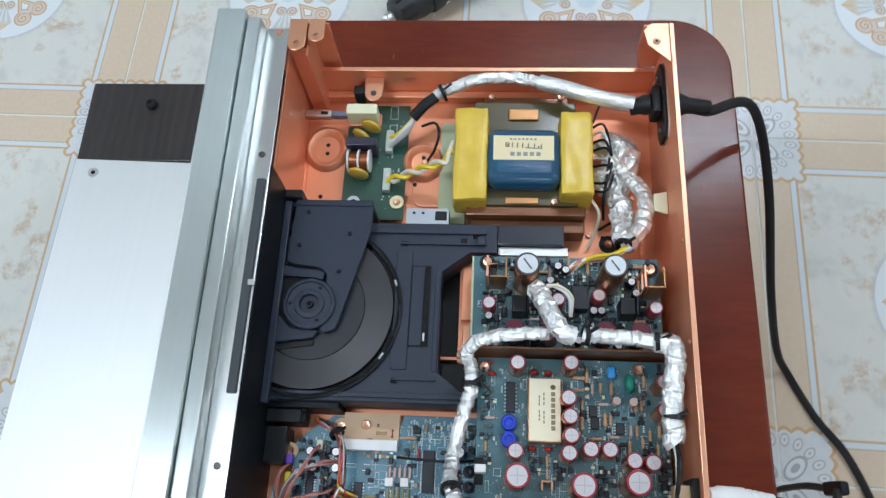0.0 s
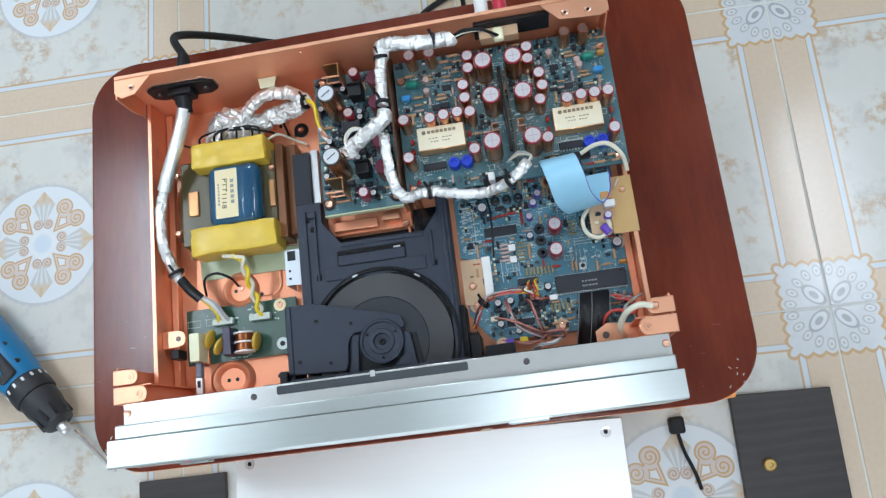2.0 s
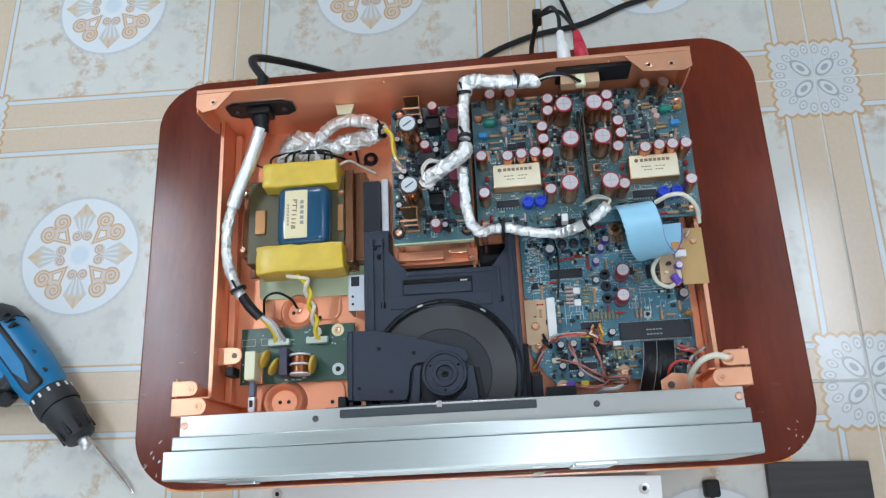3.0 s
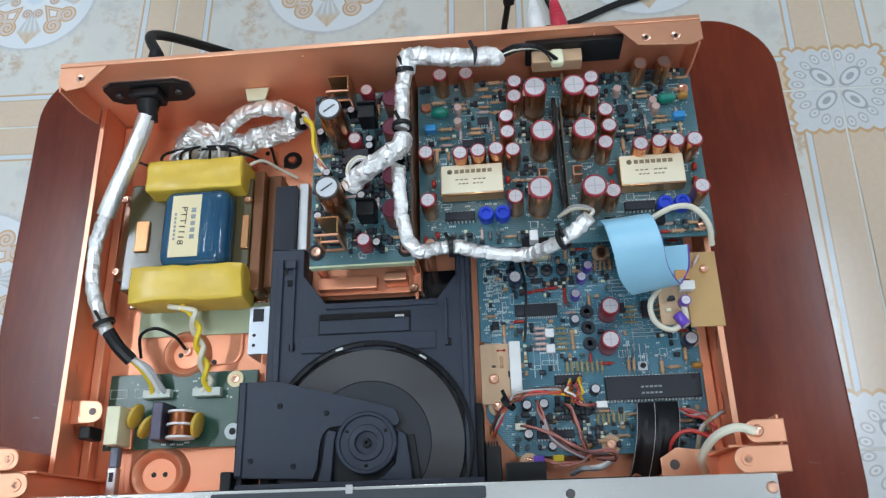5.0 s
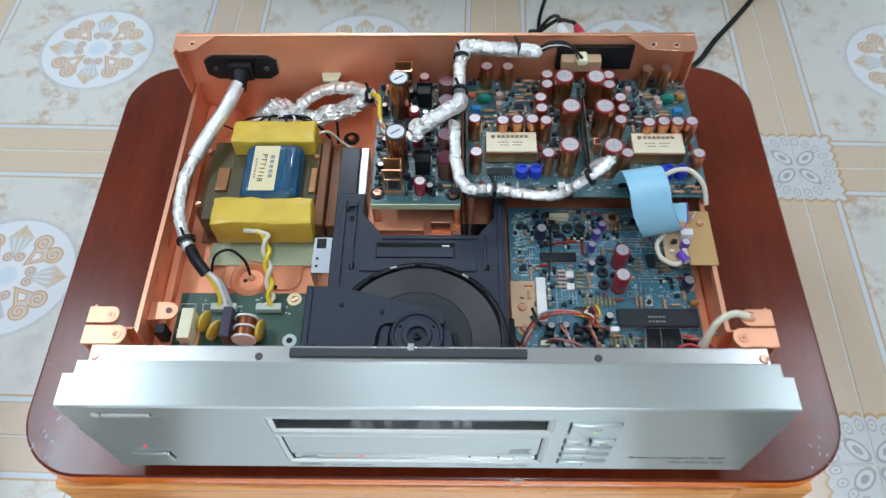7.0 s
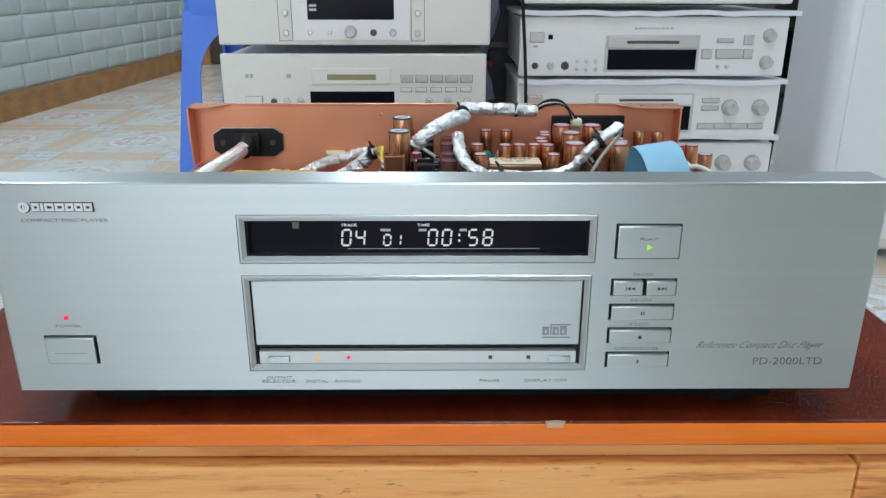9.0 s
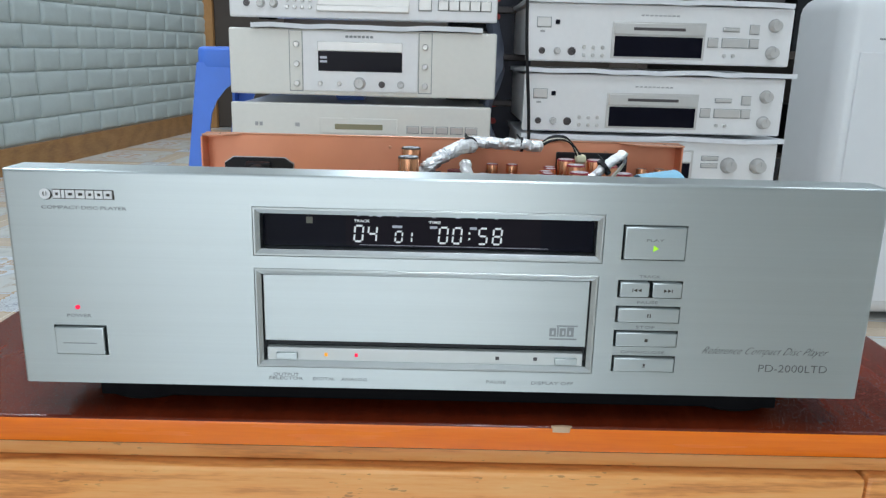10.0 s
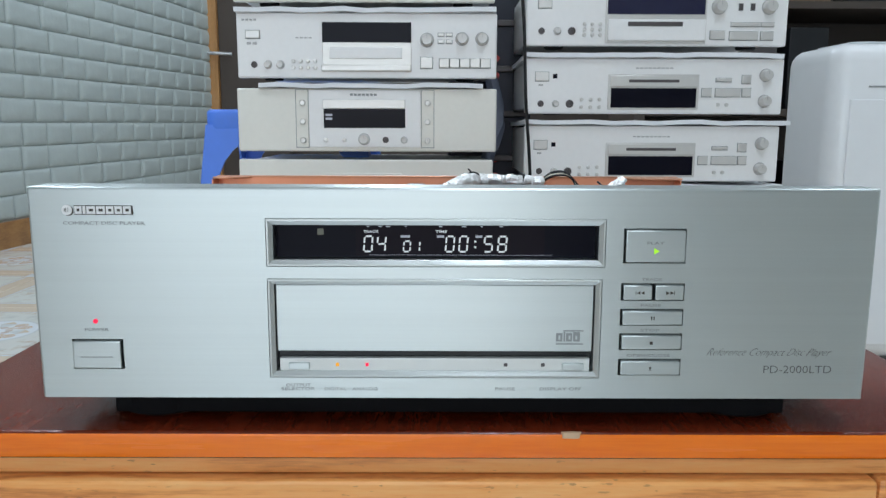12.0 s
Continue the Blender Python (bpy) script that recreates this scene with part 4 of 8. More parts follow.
def knob_at(t, x, z, k=1.0, name="knob"):
    ob = part(name, KNOB, None, t, m=pose(x, 0.0, z) @ FACE @ Matrix.Diagonal((0.8 * k, 0.8 * k, k, 1)))
    part("knob_collar", RING, None, ob)
    part("knob_mark", box(-0.0006, 0.0006, 0.002, 0.0092, 0.0139, 0.0147), INK_PALE, ob)
    return ob


def bars(t, x0, x1, z, h, n, mat=INK_PALE):
    """Unreadable print as short bars."""
    step = (x1 - x0) / n
    for i in range(n):
        part("print_bar", box(x0 + i * step, x0 + i * step + step * 0.72, -0.0003, 0.0003, z, z + h), mat, t)


def display(t, x0, x1, z0, z1, name="display"):
    part(name, box(x0, x1, -0.0008, 0.0006, z0, z1, 0.0004), DISPLAY, t)


BG = 0.87


def stacked_a(z0, z1):
    t = player(-0.334, 0.082, z0, z1, BG, SILVER_BG, "silver disc player with display, tray and knobs in a stack")
    ox, oz = 0.126, -0.232
    panel_box(t, "bezel", -0.197 + ox, -0.055 + ox, 0.244 + oz, 0.322 + oz, 0.0015, SILVER_KEY)
    part("display", box(-0.197 + ox, -0.055 + ox, -0.003, -0.0012, 0.290 + oz, 0.321 + oz, 0.0004), DISPLAY, t)
    part("tray", box(-0.186 + ox, -0.070 + ox, -0.0045, -0.0012, 0.265 + oz, 0.282 + oz, 0.0008), SILVER_BG, t)
    part("sill", box(-0.199 + ox, -0.055 + ox, -0.005, -0.0012, 0.245 + oz, 0.255 + oz, 0.0015), SILVER_KEY, t)
    panel_box(t, "power_key", -0.319 + ox, -0.297 + ox, 0.296 + oz, 0.308 + oz, 0.003, SILVER_KEY)
    bars(t, -0.318 + ox, -0.299 + ox, 0.286 + oz, 0.004, 2)
    part("jack", JACK, None, t, m=pose(-0.307 + ox, 0, 0.255 + oz) @ FACE)
    for kx in (-0.285, -0.265):
        knob_at(t, kx + ox, 0.255 + oz, 0.6)
    for i in range(4):
        for j in range(2):
            part("key", DOT, None, t, m=pose(-0.244 + i * 0.0117 + ox, 0, 0.2505 + j * 0.0105 + oz) @ FACE)
    knob_at(t, -0.030 + ox, 0.294 + oz, 1.0)
    knob_at(t, 0.026 + ox, 0.296 + oz, 0.95)
    knob_at(t, 0.058 + ox, 0.296 + oz, 0.95)
    for i in range(2):
        for j in range(2):
            panel_box(t, "key", -0.012 + i * 0.013 + ox, -0.003 + i * 0.013 + ox, 0.289 + j * 0.011 + oz, 0.294 + j * 0.011 + oz, 0.002, SILVER_KEY)
    panel_box(t, "key", -0.040 + ox, -0.021 + ox, 0.250 + oz, 0.267 + oz, 0.003, SILVER_KEY)
    for i in range(5):
        panel_box(t, "key", -0.010 + i * 0.0165 + ox, 0.0055 + i * 0.0165 + ox, 0.251 + oz, 0.265 + oz, 0.003, SILVER_KEY)
    bars(t, -0.325 + ox, -0.30 + ox, 0.323 + oz, 0.003, 4)
    bars(t, -0.240 + ox, -0.212 + ox, 0.296 + oz, 0.002, 4)


def stacked_b(z0, z1):
    t = player(-0.337, 0.083, z0, z1, BG, SILVER_GD, "champagne disc player with silver centre panel in a stack")
    ox, oz = 0.127, -0.115
    panel_box(t, "centre_panel", -0.221 + ox, -0.040 + ox, 0.124 + oz, 0.2155 + oz, 0.003, SILVER_BG, 0.0012)
    panel_box(t, "key_strip", -0.242 + ox, -0.2225 + ox, 0.124 + oz, 0.2155 + oz, 0.0006, SILVER_GD)
    panel_box(t, "key_strip", -0.0385 + ox, -0.019 + ox, 0.124 + oz, 0.2155 + oz, 0.0006, SILVER_GD)
    part("tray", box(-0.198 + ox, -0.065 + ox, -0.0055, -0.0026, 0.186 + oz, 0.200 + oz, 0.0008), SILVER_KEY, t)
    part("display", box(-0.197 + ox, -0.065 + ox, -0.0036, -0.0026, 0.155 + oz, 0.1855 + oz, 0.0004), DISPLAY, t)
    for i in range(2):
        part("display_mark", box(-0.194 + ox, -0.183 + ox, -0.0040, -0.0034, 0.168 + i * 0.006 + oz, 0.1715 + i * 0.006 + oz), DIGIT_DIM, t)
    for zz in (0.195, 0.165, 0.135):
        part("key", DOT, None, t, m=pose(-0.231 + ox, -0.0015, zz + oz) @ FACE @ Matrix.Diagonal((1.6, 1.6, 1, 1)))
        part("key", DOT, None, t, m=pose(-0.029 + ox, -0.0015, zz + oz) @ FACE @ Matrix.Diagonal((1.6, 1.6, 1, 1)))
    for xx in (-0.194, -0.164):
        part("key", DOT, None, t, m=pose(xx + ox, -0.003, 0.136 + oz) @ FACE @ Matrix.Diagonal((1.2, 1.2, 1, 1)))
    knob_at(t, -0.132 + ox, 0.137 + oz, 0.85).location.y = -0.003
    part("jack", JACK, None, t, m=pose(-0.097 + ox, -0.003, 0.136 + oz) @ FACE)
    knob_at(t, -0.067 + ox, 0.136 + oz, 0.5).location.y = -0.003
    for i in range(7):
        part("maker_mark", box(-0.154 + i * 0.0064 + ox, -0.1492 + i * 0.0064 + ox, -0.0034, -0.0028, 0.2062 + oz, 0.2098 + oz), INK_GREY, t)


def stacked_c(z0, z1):
    t = player(-0.338, 0.078, z0, z1, BG, SILVER_GD, "champagne disc player with narrow tray and small keys, stacked")
    ox, oz = 0.13, -0.008
    panel_box(t, "tray", -0.196 + ox, -0.072 + ox, 0.058 + oz, 0.082 + oz, 0.003, SILVER_GD)
    panel_box(t, "tray_slot", -0.172 + ox, -0.095 + ox, 0.064 + oz, 0.073 + oz, 0.0034, plain("tray_slot", (0.30, 0.27, 0.16), 0.4))
    display(t, -0.200 + ox, -0.067 + ox, 0.020 + oz, 0.046 + oz)
    for i in range(5):
        panel_box(t, "key", -0.056 + i * 0.0235 + ox, -0.038 + i * 0.0235 + ox, 0.061 + oz, 0.071 + oz, 0.003, SILVER_KEY)
    for i in range(5):
        panel_box(t, "key", -0.056 + i * 0.0235 + ox, -0.040 + i * 0.0235 + ox, 0.046 + oz, 0.052 + oz, 0.002, SILVER_GD)
    bars(t, -0.300 + ox, -0.286 + ox, 0.067 + oz, 0.006, 2)
    bars(t, -0.236 + ox, -0.226 + ox, 0.067 + oz, 0.006, 1)
    panel_box(t, "power_key", -0.302 + ox, -0.276 + ox, 0.026 + oz, 0.038 + oz, 0.003, SILVER_KEY)
    part("jack", JACK, None, t, m=pose(-0.258 + ox, 0, 0.030 + oz) @ FACE)
    for kx in (-0.238, -0.216, -0.012, 0.018, 0.048):
        knob_at(t, kx + ox, 0.030 + oz, 0.55)


def stacked_r(z0, z1, shift=0.0):
    t = player(0.129 + shift, 0.545 + shift, z0, z1, BG, SILVER_BG, "silver minidisc player with recessed display in a stack")
    ox, oz = -0.337, -0.177
    panel_box(t, "bezel", 0.262 + ox, 0.409 + ox, 0.186 + oz, 0.242 + oz, 0.0012, SILVER_KEY)
    panel_box(t, "slot_plate", 0.265 + ox, 0.407 + ox, 0.222 + oz, 0.240 + oz, 0.004, SILVER_KEY, 0.0015)
    panel_box(t, "slot", 0.295 + ox, 0.376 + ox, 0.229 + oz, 0.2335 + oz, 0.0045, DARK_STEEL, 0.0003)
    part("display", box(0.267 + ox, 0.405 + ox, -0.002, -0.001, 0.189 + oz, 0.220 + oz, 0.0004), DISPLAY, t)
    for zz in (0.241, 0.200):
        knob_at(t, 0.516 + ox, zz + oz, 0.92)
    panel_box(t, "power_key", 0.145 + ox, 0.166 + ox, 0.231 + oz, 0.245 + oz, 0.002, SILVER_KEY)
    panel_box(t, "sensor", 0.173 + ox, 0.180 + ox, 0.235 + oz, 0.242 + oz, 0.0008, DISPLAY, 0.0002)
    part("jack", JACK, None, t, m=pose(0.154 + ox, 0, 0.195 + oz) @ FACE)
    knob_at(t, 0.178 + ox, 0.195 + oz, 0.5)
    part("jack", JACK, None, t, m=pose(0.201 + ox, 0, 0.195 + oz) @ FACE @ Matrix.Diagonal((1.25, 1.25, 1, 1)))
    for i in range(3):
        for j in range(2):
            part("key", DOT, None, t, m=pose(0.220 + i * 0.0145 + ox, 0, 0.190 + j * 0.012 + oz) @ FACE)
    for a, b, c, d in ((0.436, 0.461, 0.231, 0.236), (0.478, 0.492, 0.228, 0.241), (0.414, 0.429, 0.207, 0.220), (0.436, 0.476, 0.207, 0.220), (0.479, 0.493, 0.207, 0.220)):
        panel_box(t, "key", a + ox, b + ox, c + oz, d + oz, 0.003, SILVER_KEY)
    for i in range(2):
        part("key", DOT, None, t, m=pose(0.441 + i * 0.014 + ox, 0, 0.194 + oz) @ FACE)
    bars(t, 0.306 + ox, 0.368 + ox, 0.2505 + oz, 0.0022, 9)
    bars(t, 0.150 + ox, 0.160 + ox, 0.223 + oz, 0.003, 1)


def stacked_s(z0, z1, shift=0.0):
    t = player(0.128 + shift, 0.546 + shift, z0, z1, BG, SILVER_BG, "silver recorder with two large knobs and display, stacked")
    ox, oz = -0.337, 0.026
    panel_box(t, "bezel", 0.252 + ox, 0.41 + ox, -0.018 + oz, 0.045 + oz, 0.0015, SILVER_KEY)
    panel_box(t, "slot_plate", 0.256 + ox, 0.406 + ox, 0.026 + oz, 0.042 + oz, 0.004, SILVER_BG, 0.0015)
    panel_box(t, "slot", 0.29 + ox, 0.376 + ox, 0.032 + oz, 0.036 + oz, 0.0045, DARK_STEEL, 0.0003)
    part("display", box(0.257 + ox, 0.405 + ox, -0.0028, -0.0014, -0.014 + oz, 0.024 + oz, 0.0004), DISPLAY, t)
    for kx in (0.468, 0.516):
        knob_at(t, kx + ox, 0.022 + oz, 1.15)
    for i in range(4):
        panel_box(t, "key", 0.42 + i * 0.027 + ox, 0.444 + i * 0.027 + ox, -0.012 + oz, -0.004 + oz, 0.002, SILVER_KEY)
    for j in range(2):
        panel_box(t, "key", 0.424 + ox, 0.45 + ox, 0.018 + j * 0.012 + oz, 0.024 + j * 0.012 + oz, 0.002, SILVER_KEY)
    panel_box(t, "power_key", 0.145 + ox, 0.168 + ox, 0.028 + oz, 0.040 + oz, 0.003, SILVER_KEY)
    for kx in (0.155, 0.18, 0.205):
        part("jack", JACK, None, t, m=pose(kx + ox, 0, -0.004 + oz) @ FACE)


def stacked_t(z0, z1):
    t = player(0.128, 0.545, z0, z1, BG, SILVER_BG, "silver disc player with a wide display over its tray, stacked")
    ox, oz = -0.3365, -0.284
    panel_box(t, "bezel", 0.254 + ox, 0.415 + ox, 0.290 + oz, 0.378 + oz, 0.0015, SILVER_KEY)
    part("display", box(0.257 + ox, 0.412 + ox, -0.0028, -0.0012, 0.335 + oz, 0.375 + oz, 0.0004), plain("display_blue", (0.012, 0.012, 0.045), 0.15), t)
    part("tray", box(0.258 + ox, 0.413 + ox, -0.006, -0.0012, 0.294 + oz, 0.327 + oz, 0.0015), SILVER_BG, t)
    part("tray_slot", box(0.289 + ox, 0.376 + ox, -0.0066, -0.0058, 0.316 + oz, 0.323 + oz), DARK_STEEL, t)
    for kx in (0.434, 0.514):
        knob_at(t, kx + ox, 0.347 + oz, 1.05)
    for a, b, c, d in ((0.422, 0.445, 0.297, 0.310), (0.453, 0.498, 0.296, 0.309), (0.503, 0.523, 0.296, 0.309), (0.455, 0.500, 0.317, 0.323), (0.503, 0.523, 0.317, 0.323)):
        panel_box(t, "key", a + ox, b + ox, c + oz, d + oz, 0.003, SILVER_KEY)
    for kx in (0.466, 0.485):
        panel_box(t, "key", kx + ox, kx + 0.006 + ox, 0.342 + oz, 0.352 + oz, 0.002, DARK_STEEL)
    part("jack", JACK, None, t, m=pose(0.153 + ox, 0, 0.309 + oz) @ FACE)
    knob_at(t, 0.178 + ox, 0.309 + oz, 0.55)
    part("jack", JACK, None, t, m=pose(0.201 + ox, 0, 0.309 + oz) @ FACE @ Matrix.Diagonal((1.2, 1.2, 1, 1)))
    for i in range(3):
        for j in range(3):
            part("key", DOT, None, t, m=pose(0.221 + i * 0.0125 + ox, 0, 0.303 + j * 0.0085 + oz) @ FACE)
    panel_box(t, "power_key", 0.147 + ox, 0.168 + ox, 0.344 + oz, 0.356 + oz, 0.002, SILVER_KEY)


stacked_a(0.232, 0.336)
stacked_b(0.115, 0.218)
stacked_c(0.008, 0.104)
stacked_c(-0.100, -0.004)
stacked_a(-0.2235, -0.112)
stacked_c(0.350, 0.448)
stacked_t(0.284, 0.384)
stacked_r(0.177, 0.267)
stacked_r(0.068, 0.160)
stacked_s(-0.027, 0.058)
stacked_s(-0.117, -0.036)
stacked_r(-0.2235, -0.128)
stacked_s(0.398, 0.490)


def sheet(x0, x1, z, label, seed):
    r = random.Random(seed)
    rows = []
    for i in range(13):
        x = x0 + (x1 - x0) * i / 12
        rows.append([(x, BG - 0.012 + r.random() * 0.006, z + 0.003 + r.random() * 0.003), (x, BG + 0.15, z + 0.001), (x, BG + 0.28, z + 0.001)])
    solid("foam_sheet", band(rows, 0.007), FOAM, label, "foam sheet", group="foam sheets between players")


for i, (z, xe) in enumerate(((0.2705, 0.540), (0.1645, 0.557), (0.0605, 0.551), (-0.0335, 0.550))):
    sheet(0.128, xe, z, "thin white foam sheet laid between two players", i)
sheet(-0.30, 0.06, 0.2215, "thin grey-white foam sheet laid between two players", 9)
sheet(-0.335, 0.08, 0.339, "thin grey-white foam sheet laid between two players", 10)

# dark gear and leads in the gap between the stacks
gear = thing("rack_equipment", (0.107, 1.12, FLOOR), "dark equipment rack with rows of coloured jacks behind the stacks", "rack")
part("panel", box(-0.10, 0.06, 0.0, 0.2, 0.0, 0.75, 0.004), plain("dark_blue_steel", (0.025, 0.028, 0.042), 0.4, 0.3), gear)
rg = random.Random(3)
for i in range(9):
    for j in range(2):
        part("jack", JACK, None, gear, m=pose(-0.03 + j * 0.022, 0.0, 0.30 + i * 0.032) @ FACE)
        part("jack_ring", lathe([(0.0034, 0.002), (0.0058, 0.002), (0.0058, 0.006), (0.0034, 0.006)], 14, m=FACE), rg.choice((RED_WIRE, WHITE, RED_WIRE)), gear, m=pose(-0.03 + j * 0.022, 0.0, 0.30 + i * 0.032))
for i in range(4):
    part("shelf_edge", box(-0.095, 0.055, -0.008, 0.0, 0.36 + i * 0.085, 0.372 + i * 0.085, 0.002), DARK_STEEL, gear)
solid("hanging_lead", tube([(0.120, 0.862, 0.56), (0.118, 0.855, 0.40), (0.124, 0.852, 0.30), (0.128, 0.850, 0.2), (0.136, 0.850, 0.10), (0.140, 0.848, 0.0), (0.138, 0.846, -0.12), (0.13, 0.86, -0.24), (0.11, 0.9, FLOOR + 0.003)], 0.0026, 8), RUBBER, "thin black lead hanging in front of the stacked players", "cable")
solid("slack_cable", tube([(0.06, 1.05, -0.12), (0.09, 1.0, 0.0), (0.075, 1.02, 0.08), (0.10, 1.06, 0.16), (0.085, 1.09, 0.25)], 0.012, 8, rough=0.25), plain("grey_cable_jacket", (0.16, 0.18, 0.24), 0.45), "grey slack cable hanging behind the stacked players", "cable")

# ---- blue plastic stool ----


def stool(cx, cy, topz, half_top, half_low):
    t = thing("plastic_stool", (cx, cy, FLOOR), "glossy blue moulded plastic stool with arched sides", "stool")
    h = topz - FLOOR
    part("seat", prism(round_rect(-half_top - 0.0035, half_top + 0.0035, -half_top - 0.0035, half_top + 0.0035, 0.02, 8), h - 0.046, h, 0.008, 3), BLUE_PL, t)
    for k in range(4):
        pts = []
        out = [(-half_low, 0.0), (-half_top, h - 0.028), (half_top, h - 0.028), (half_low, 0.0), (half_low - 0.060, 0.0)]
        up = h - 0.140
        arch = [(half_low - 0.060 - 0.005 * s / 3, up * s / 3) for s in range(1, 4)]
        r = half_low - 0.065
        arch += [(r * math.cos(a), up + 0.104 * math.sin(a)) for a in [math.pi * i / 14 for i in range(1, 14)]]
        arch += [(-x, zz) for x, zz in arch[2::-1]]
        out += arch + [(-half_low + 0.060, 0.0)]
        bm = bmesh.new()
        vs = []
        for x, zz in out:
            f = zz / h
            vs.append(bm.verts.new((x, -(half_low + (half_top - half_low) * f), zz)))
        bm.faces.new(vs)
        bmesh.ops.triangulate(bm, faces=bm.faces[:])
        bmesh.ops.recalc_face_normals(bm, faces=bm.faces)
        bmesh.ops.solidify(bm, geom=bm.faces[:], thickness=0.005)
        part("side", bm, BLUE_PL, t, m=Matrix.Rotation(math.pi / 2 * k, 4, "Z"))


stool(-0.295, 1.19, 0.187, 0.145, 0.19)

# ---- white appliance ----
ac = thing("air_conditioner", (0.665, 0.945, FLOOR), "white portable air conditioner with rounded corners", "appliance")
bm = prism(round_rect(0.0, 0.42, 0.0, 0.20, 0.035, 8), 0.012, 0.5710, 0.03, 4)
part("casing", bm, WHITE_AC, ac)
part("top_panel", prism(round_rect(0.045, 0.40, 0.035, 0.18, 0.02, 6), 0.5715, 0.576, 0.002), plain("pale_grey_plastic", (0.62, 0.66, 0.68), 0.35), ac)
part("front_panel", box(0.03, 0.40, -0.002, 0.004, 0.04, 0.476, 0.002, 3), WHITE_AC, ac)
part("seam", box(0.06, 0.37, -0.001, 0.003, 0.496, 0.499), INK_GREY, ac)
for cxx in (0.05, 0.36):
    for cyy in (0.05, 0.16):
        part("caster", lathe([(0, -0.012), (0.0055, -0.012), (0.0065, -0.01), (0.0065, 0.01), (0.0055, 0.012), (0, 0.012)], 14, m=pose(cxx, cyy, 0.0065, 0, 90, 0)), BLACK, ac)

# dark shelf in the far corner
shelf = thing("storage_shelf", (1.3, 2.3, FLOOR), "dark storage shelf with boxes in the far corner", "shelf")
for sx in (-0.62, 0.62):
    part("upright", box(sx - 0.02, sx + 0.02, 0, 0.4, 0, 1.6, 0.003), DARKWALL, shelf)
for i in range(5):
    part("board", box(-0.5995, 0.5995, 0.002, 0.398, 0.1 + i * 0.36, 0.125 + i * 0.36, 0.002), DARKWALL, shelf)
part("back", box(-0.64, 0.64, 0.4005, 0.415, 0, 1.6), DARKWALL, shelf)
rg = random.Random(5)
for i in range(4):
    x = -0.56
    while x < 0.45:
        w, h = 0.10 + rg.random() * 0.16, 0.08 + rg.random() * 0.2
        solid("storage_box", box(0, w, 0, 0.25, 0, h, 0.004), rg.choice((DARK_STEEL, BLACK, plain("brown_card", (0.16, 0.10, 0.06), 0.6), plain("slate_case", (0.10, 0.12, 0.17), 0.4), WHITE)), "box stored on the dark corner shelf", "box", group="boxes on the shelf", m=pose(1.3 + x, 2.33, FLOOR + 0.1252 + i * 0.36))
        x += w + 0.02 + rg.random() * 0.1

# ---- ceiling tubes: side pair placed from table glare, other two added unseen ----
for lx, ly, half in ((-1.48, 0.86, 0.45), (1.48, 0.83, 0.45), (0.22, -0.9, 0.6), (-0.3, 2.9, 0.6)):
    lampb = thing("tube_light", (lx, ly, CEIL), "white fluorescent tube light on the unseen ceiling", "lamp", "ceiling tube lights")
    part("housing", box(-0.035, 0.035, -half - 0.03, half + 0.03, -0.04, 0.0, 0.006), WHITE, lampb)
    part("tube", lathe([(0, -half), (0.013, -half), (0.013, half), (0, half)], 12, m=pose(0, 0, -0.056, 90)), TUBE_E, lampb)

# ---- the compact disc player ----
pl = thing("cd_player", (0, 0, 0), "silver compact disc player with its top off, copper chassis showing", "player")
PB, PT = 0.018, 0.131

# front panel with its openings
HOLES = {
    "display": (-0.0980, 0.0790, 0.0895, 0.1150),
    "tray": (-0.0980, 0.0780, 0.0292, 0.0832),
    "power": (-0.2022, -0.1752, 0.0338, 0.0502),
    "play": (0.0882, 0.1208, 0.0918, 0.1102),
    "track": (0.0878, 0.1212, 0.0718, 0.0812),
    "pause": (0.0878, 0.1212, 0.0583, 0.0674),
    "stop": (0.0878, 0.1212, 0.0449, 0.0541),
    "open": (0.0878, 0.1212, 0.0309, 0.0401),
}
bm = pierced((-0.22, 0.22), (PB, PT), list(HOLES.values()), 0.0, 0.0212)
bm.faces.layers.int.new("flat")
edges = [e for e in bm.edges if all(v.co.y < 1e-6 for v in e.verts) and (all(abs(v.co.z - PT) < 1e-6 for v in e.verts) or all(abs(abs(v.co.x) - 0.22) < 1e-6 for v in e.verts))]
round_off(bm, edges, 0.0014, 3)
part("front_panel", bm, ALU, pl, "brushed aluminium front panel")
part("top_step", box(-0.2165, 0.2165, 0.0218, 0.0325, 0.09, 0.1262, 0.001), ALU, pl)
part("mounting_flange", box(-0.2175, 0.2175, 0.0328, 0.0500, 0.1090, 0.1105, 0.0004), ALU_EDGE, pl)
part("panel_back", box(-0.2150, 0.2150, 0.0328, 0.0338, PB, 0.1088), DARK_STEEL, pl)
part("felt_strip", box(-0.0885, 0.064, 0.0418, 0.0482, 0.1106, 0.1124, 0.0010), plain("grey_felt", (0.055, 0.062, 0.07), 0.8, 0, 300, 0.1, 0.3), pl, "dark grey felt strip")
part("latch_tab", box(-0.0125, -0.0085, 0.0462, 0.0510, 0.1126, 0.1132, 0.0003), STEEL, pl)
for sx in (-0.214, -0.108, 0.109, 0.214):
    big = abs(sx) > 0.2
    part("screw", SCREW if big else SCREW_D, None, pl, m=pose(sx, 0.0425, 0.1105) @ Matrix.Diagonal((0.9, 0.9, 0.5, 1)))
part("base_pan", box(-0.2135, 0.2135, 0.013, 0.338, 0.0145, 0.0183, 0.001), DARK_STEEL, pl)
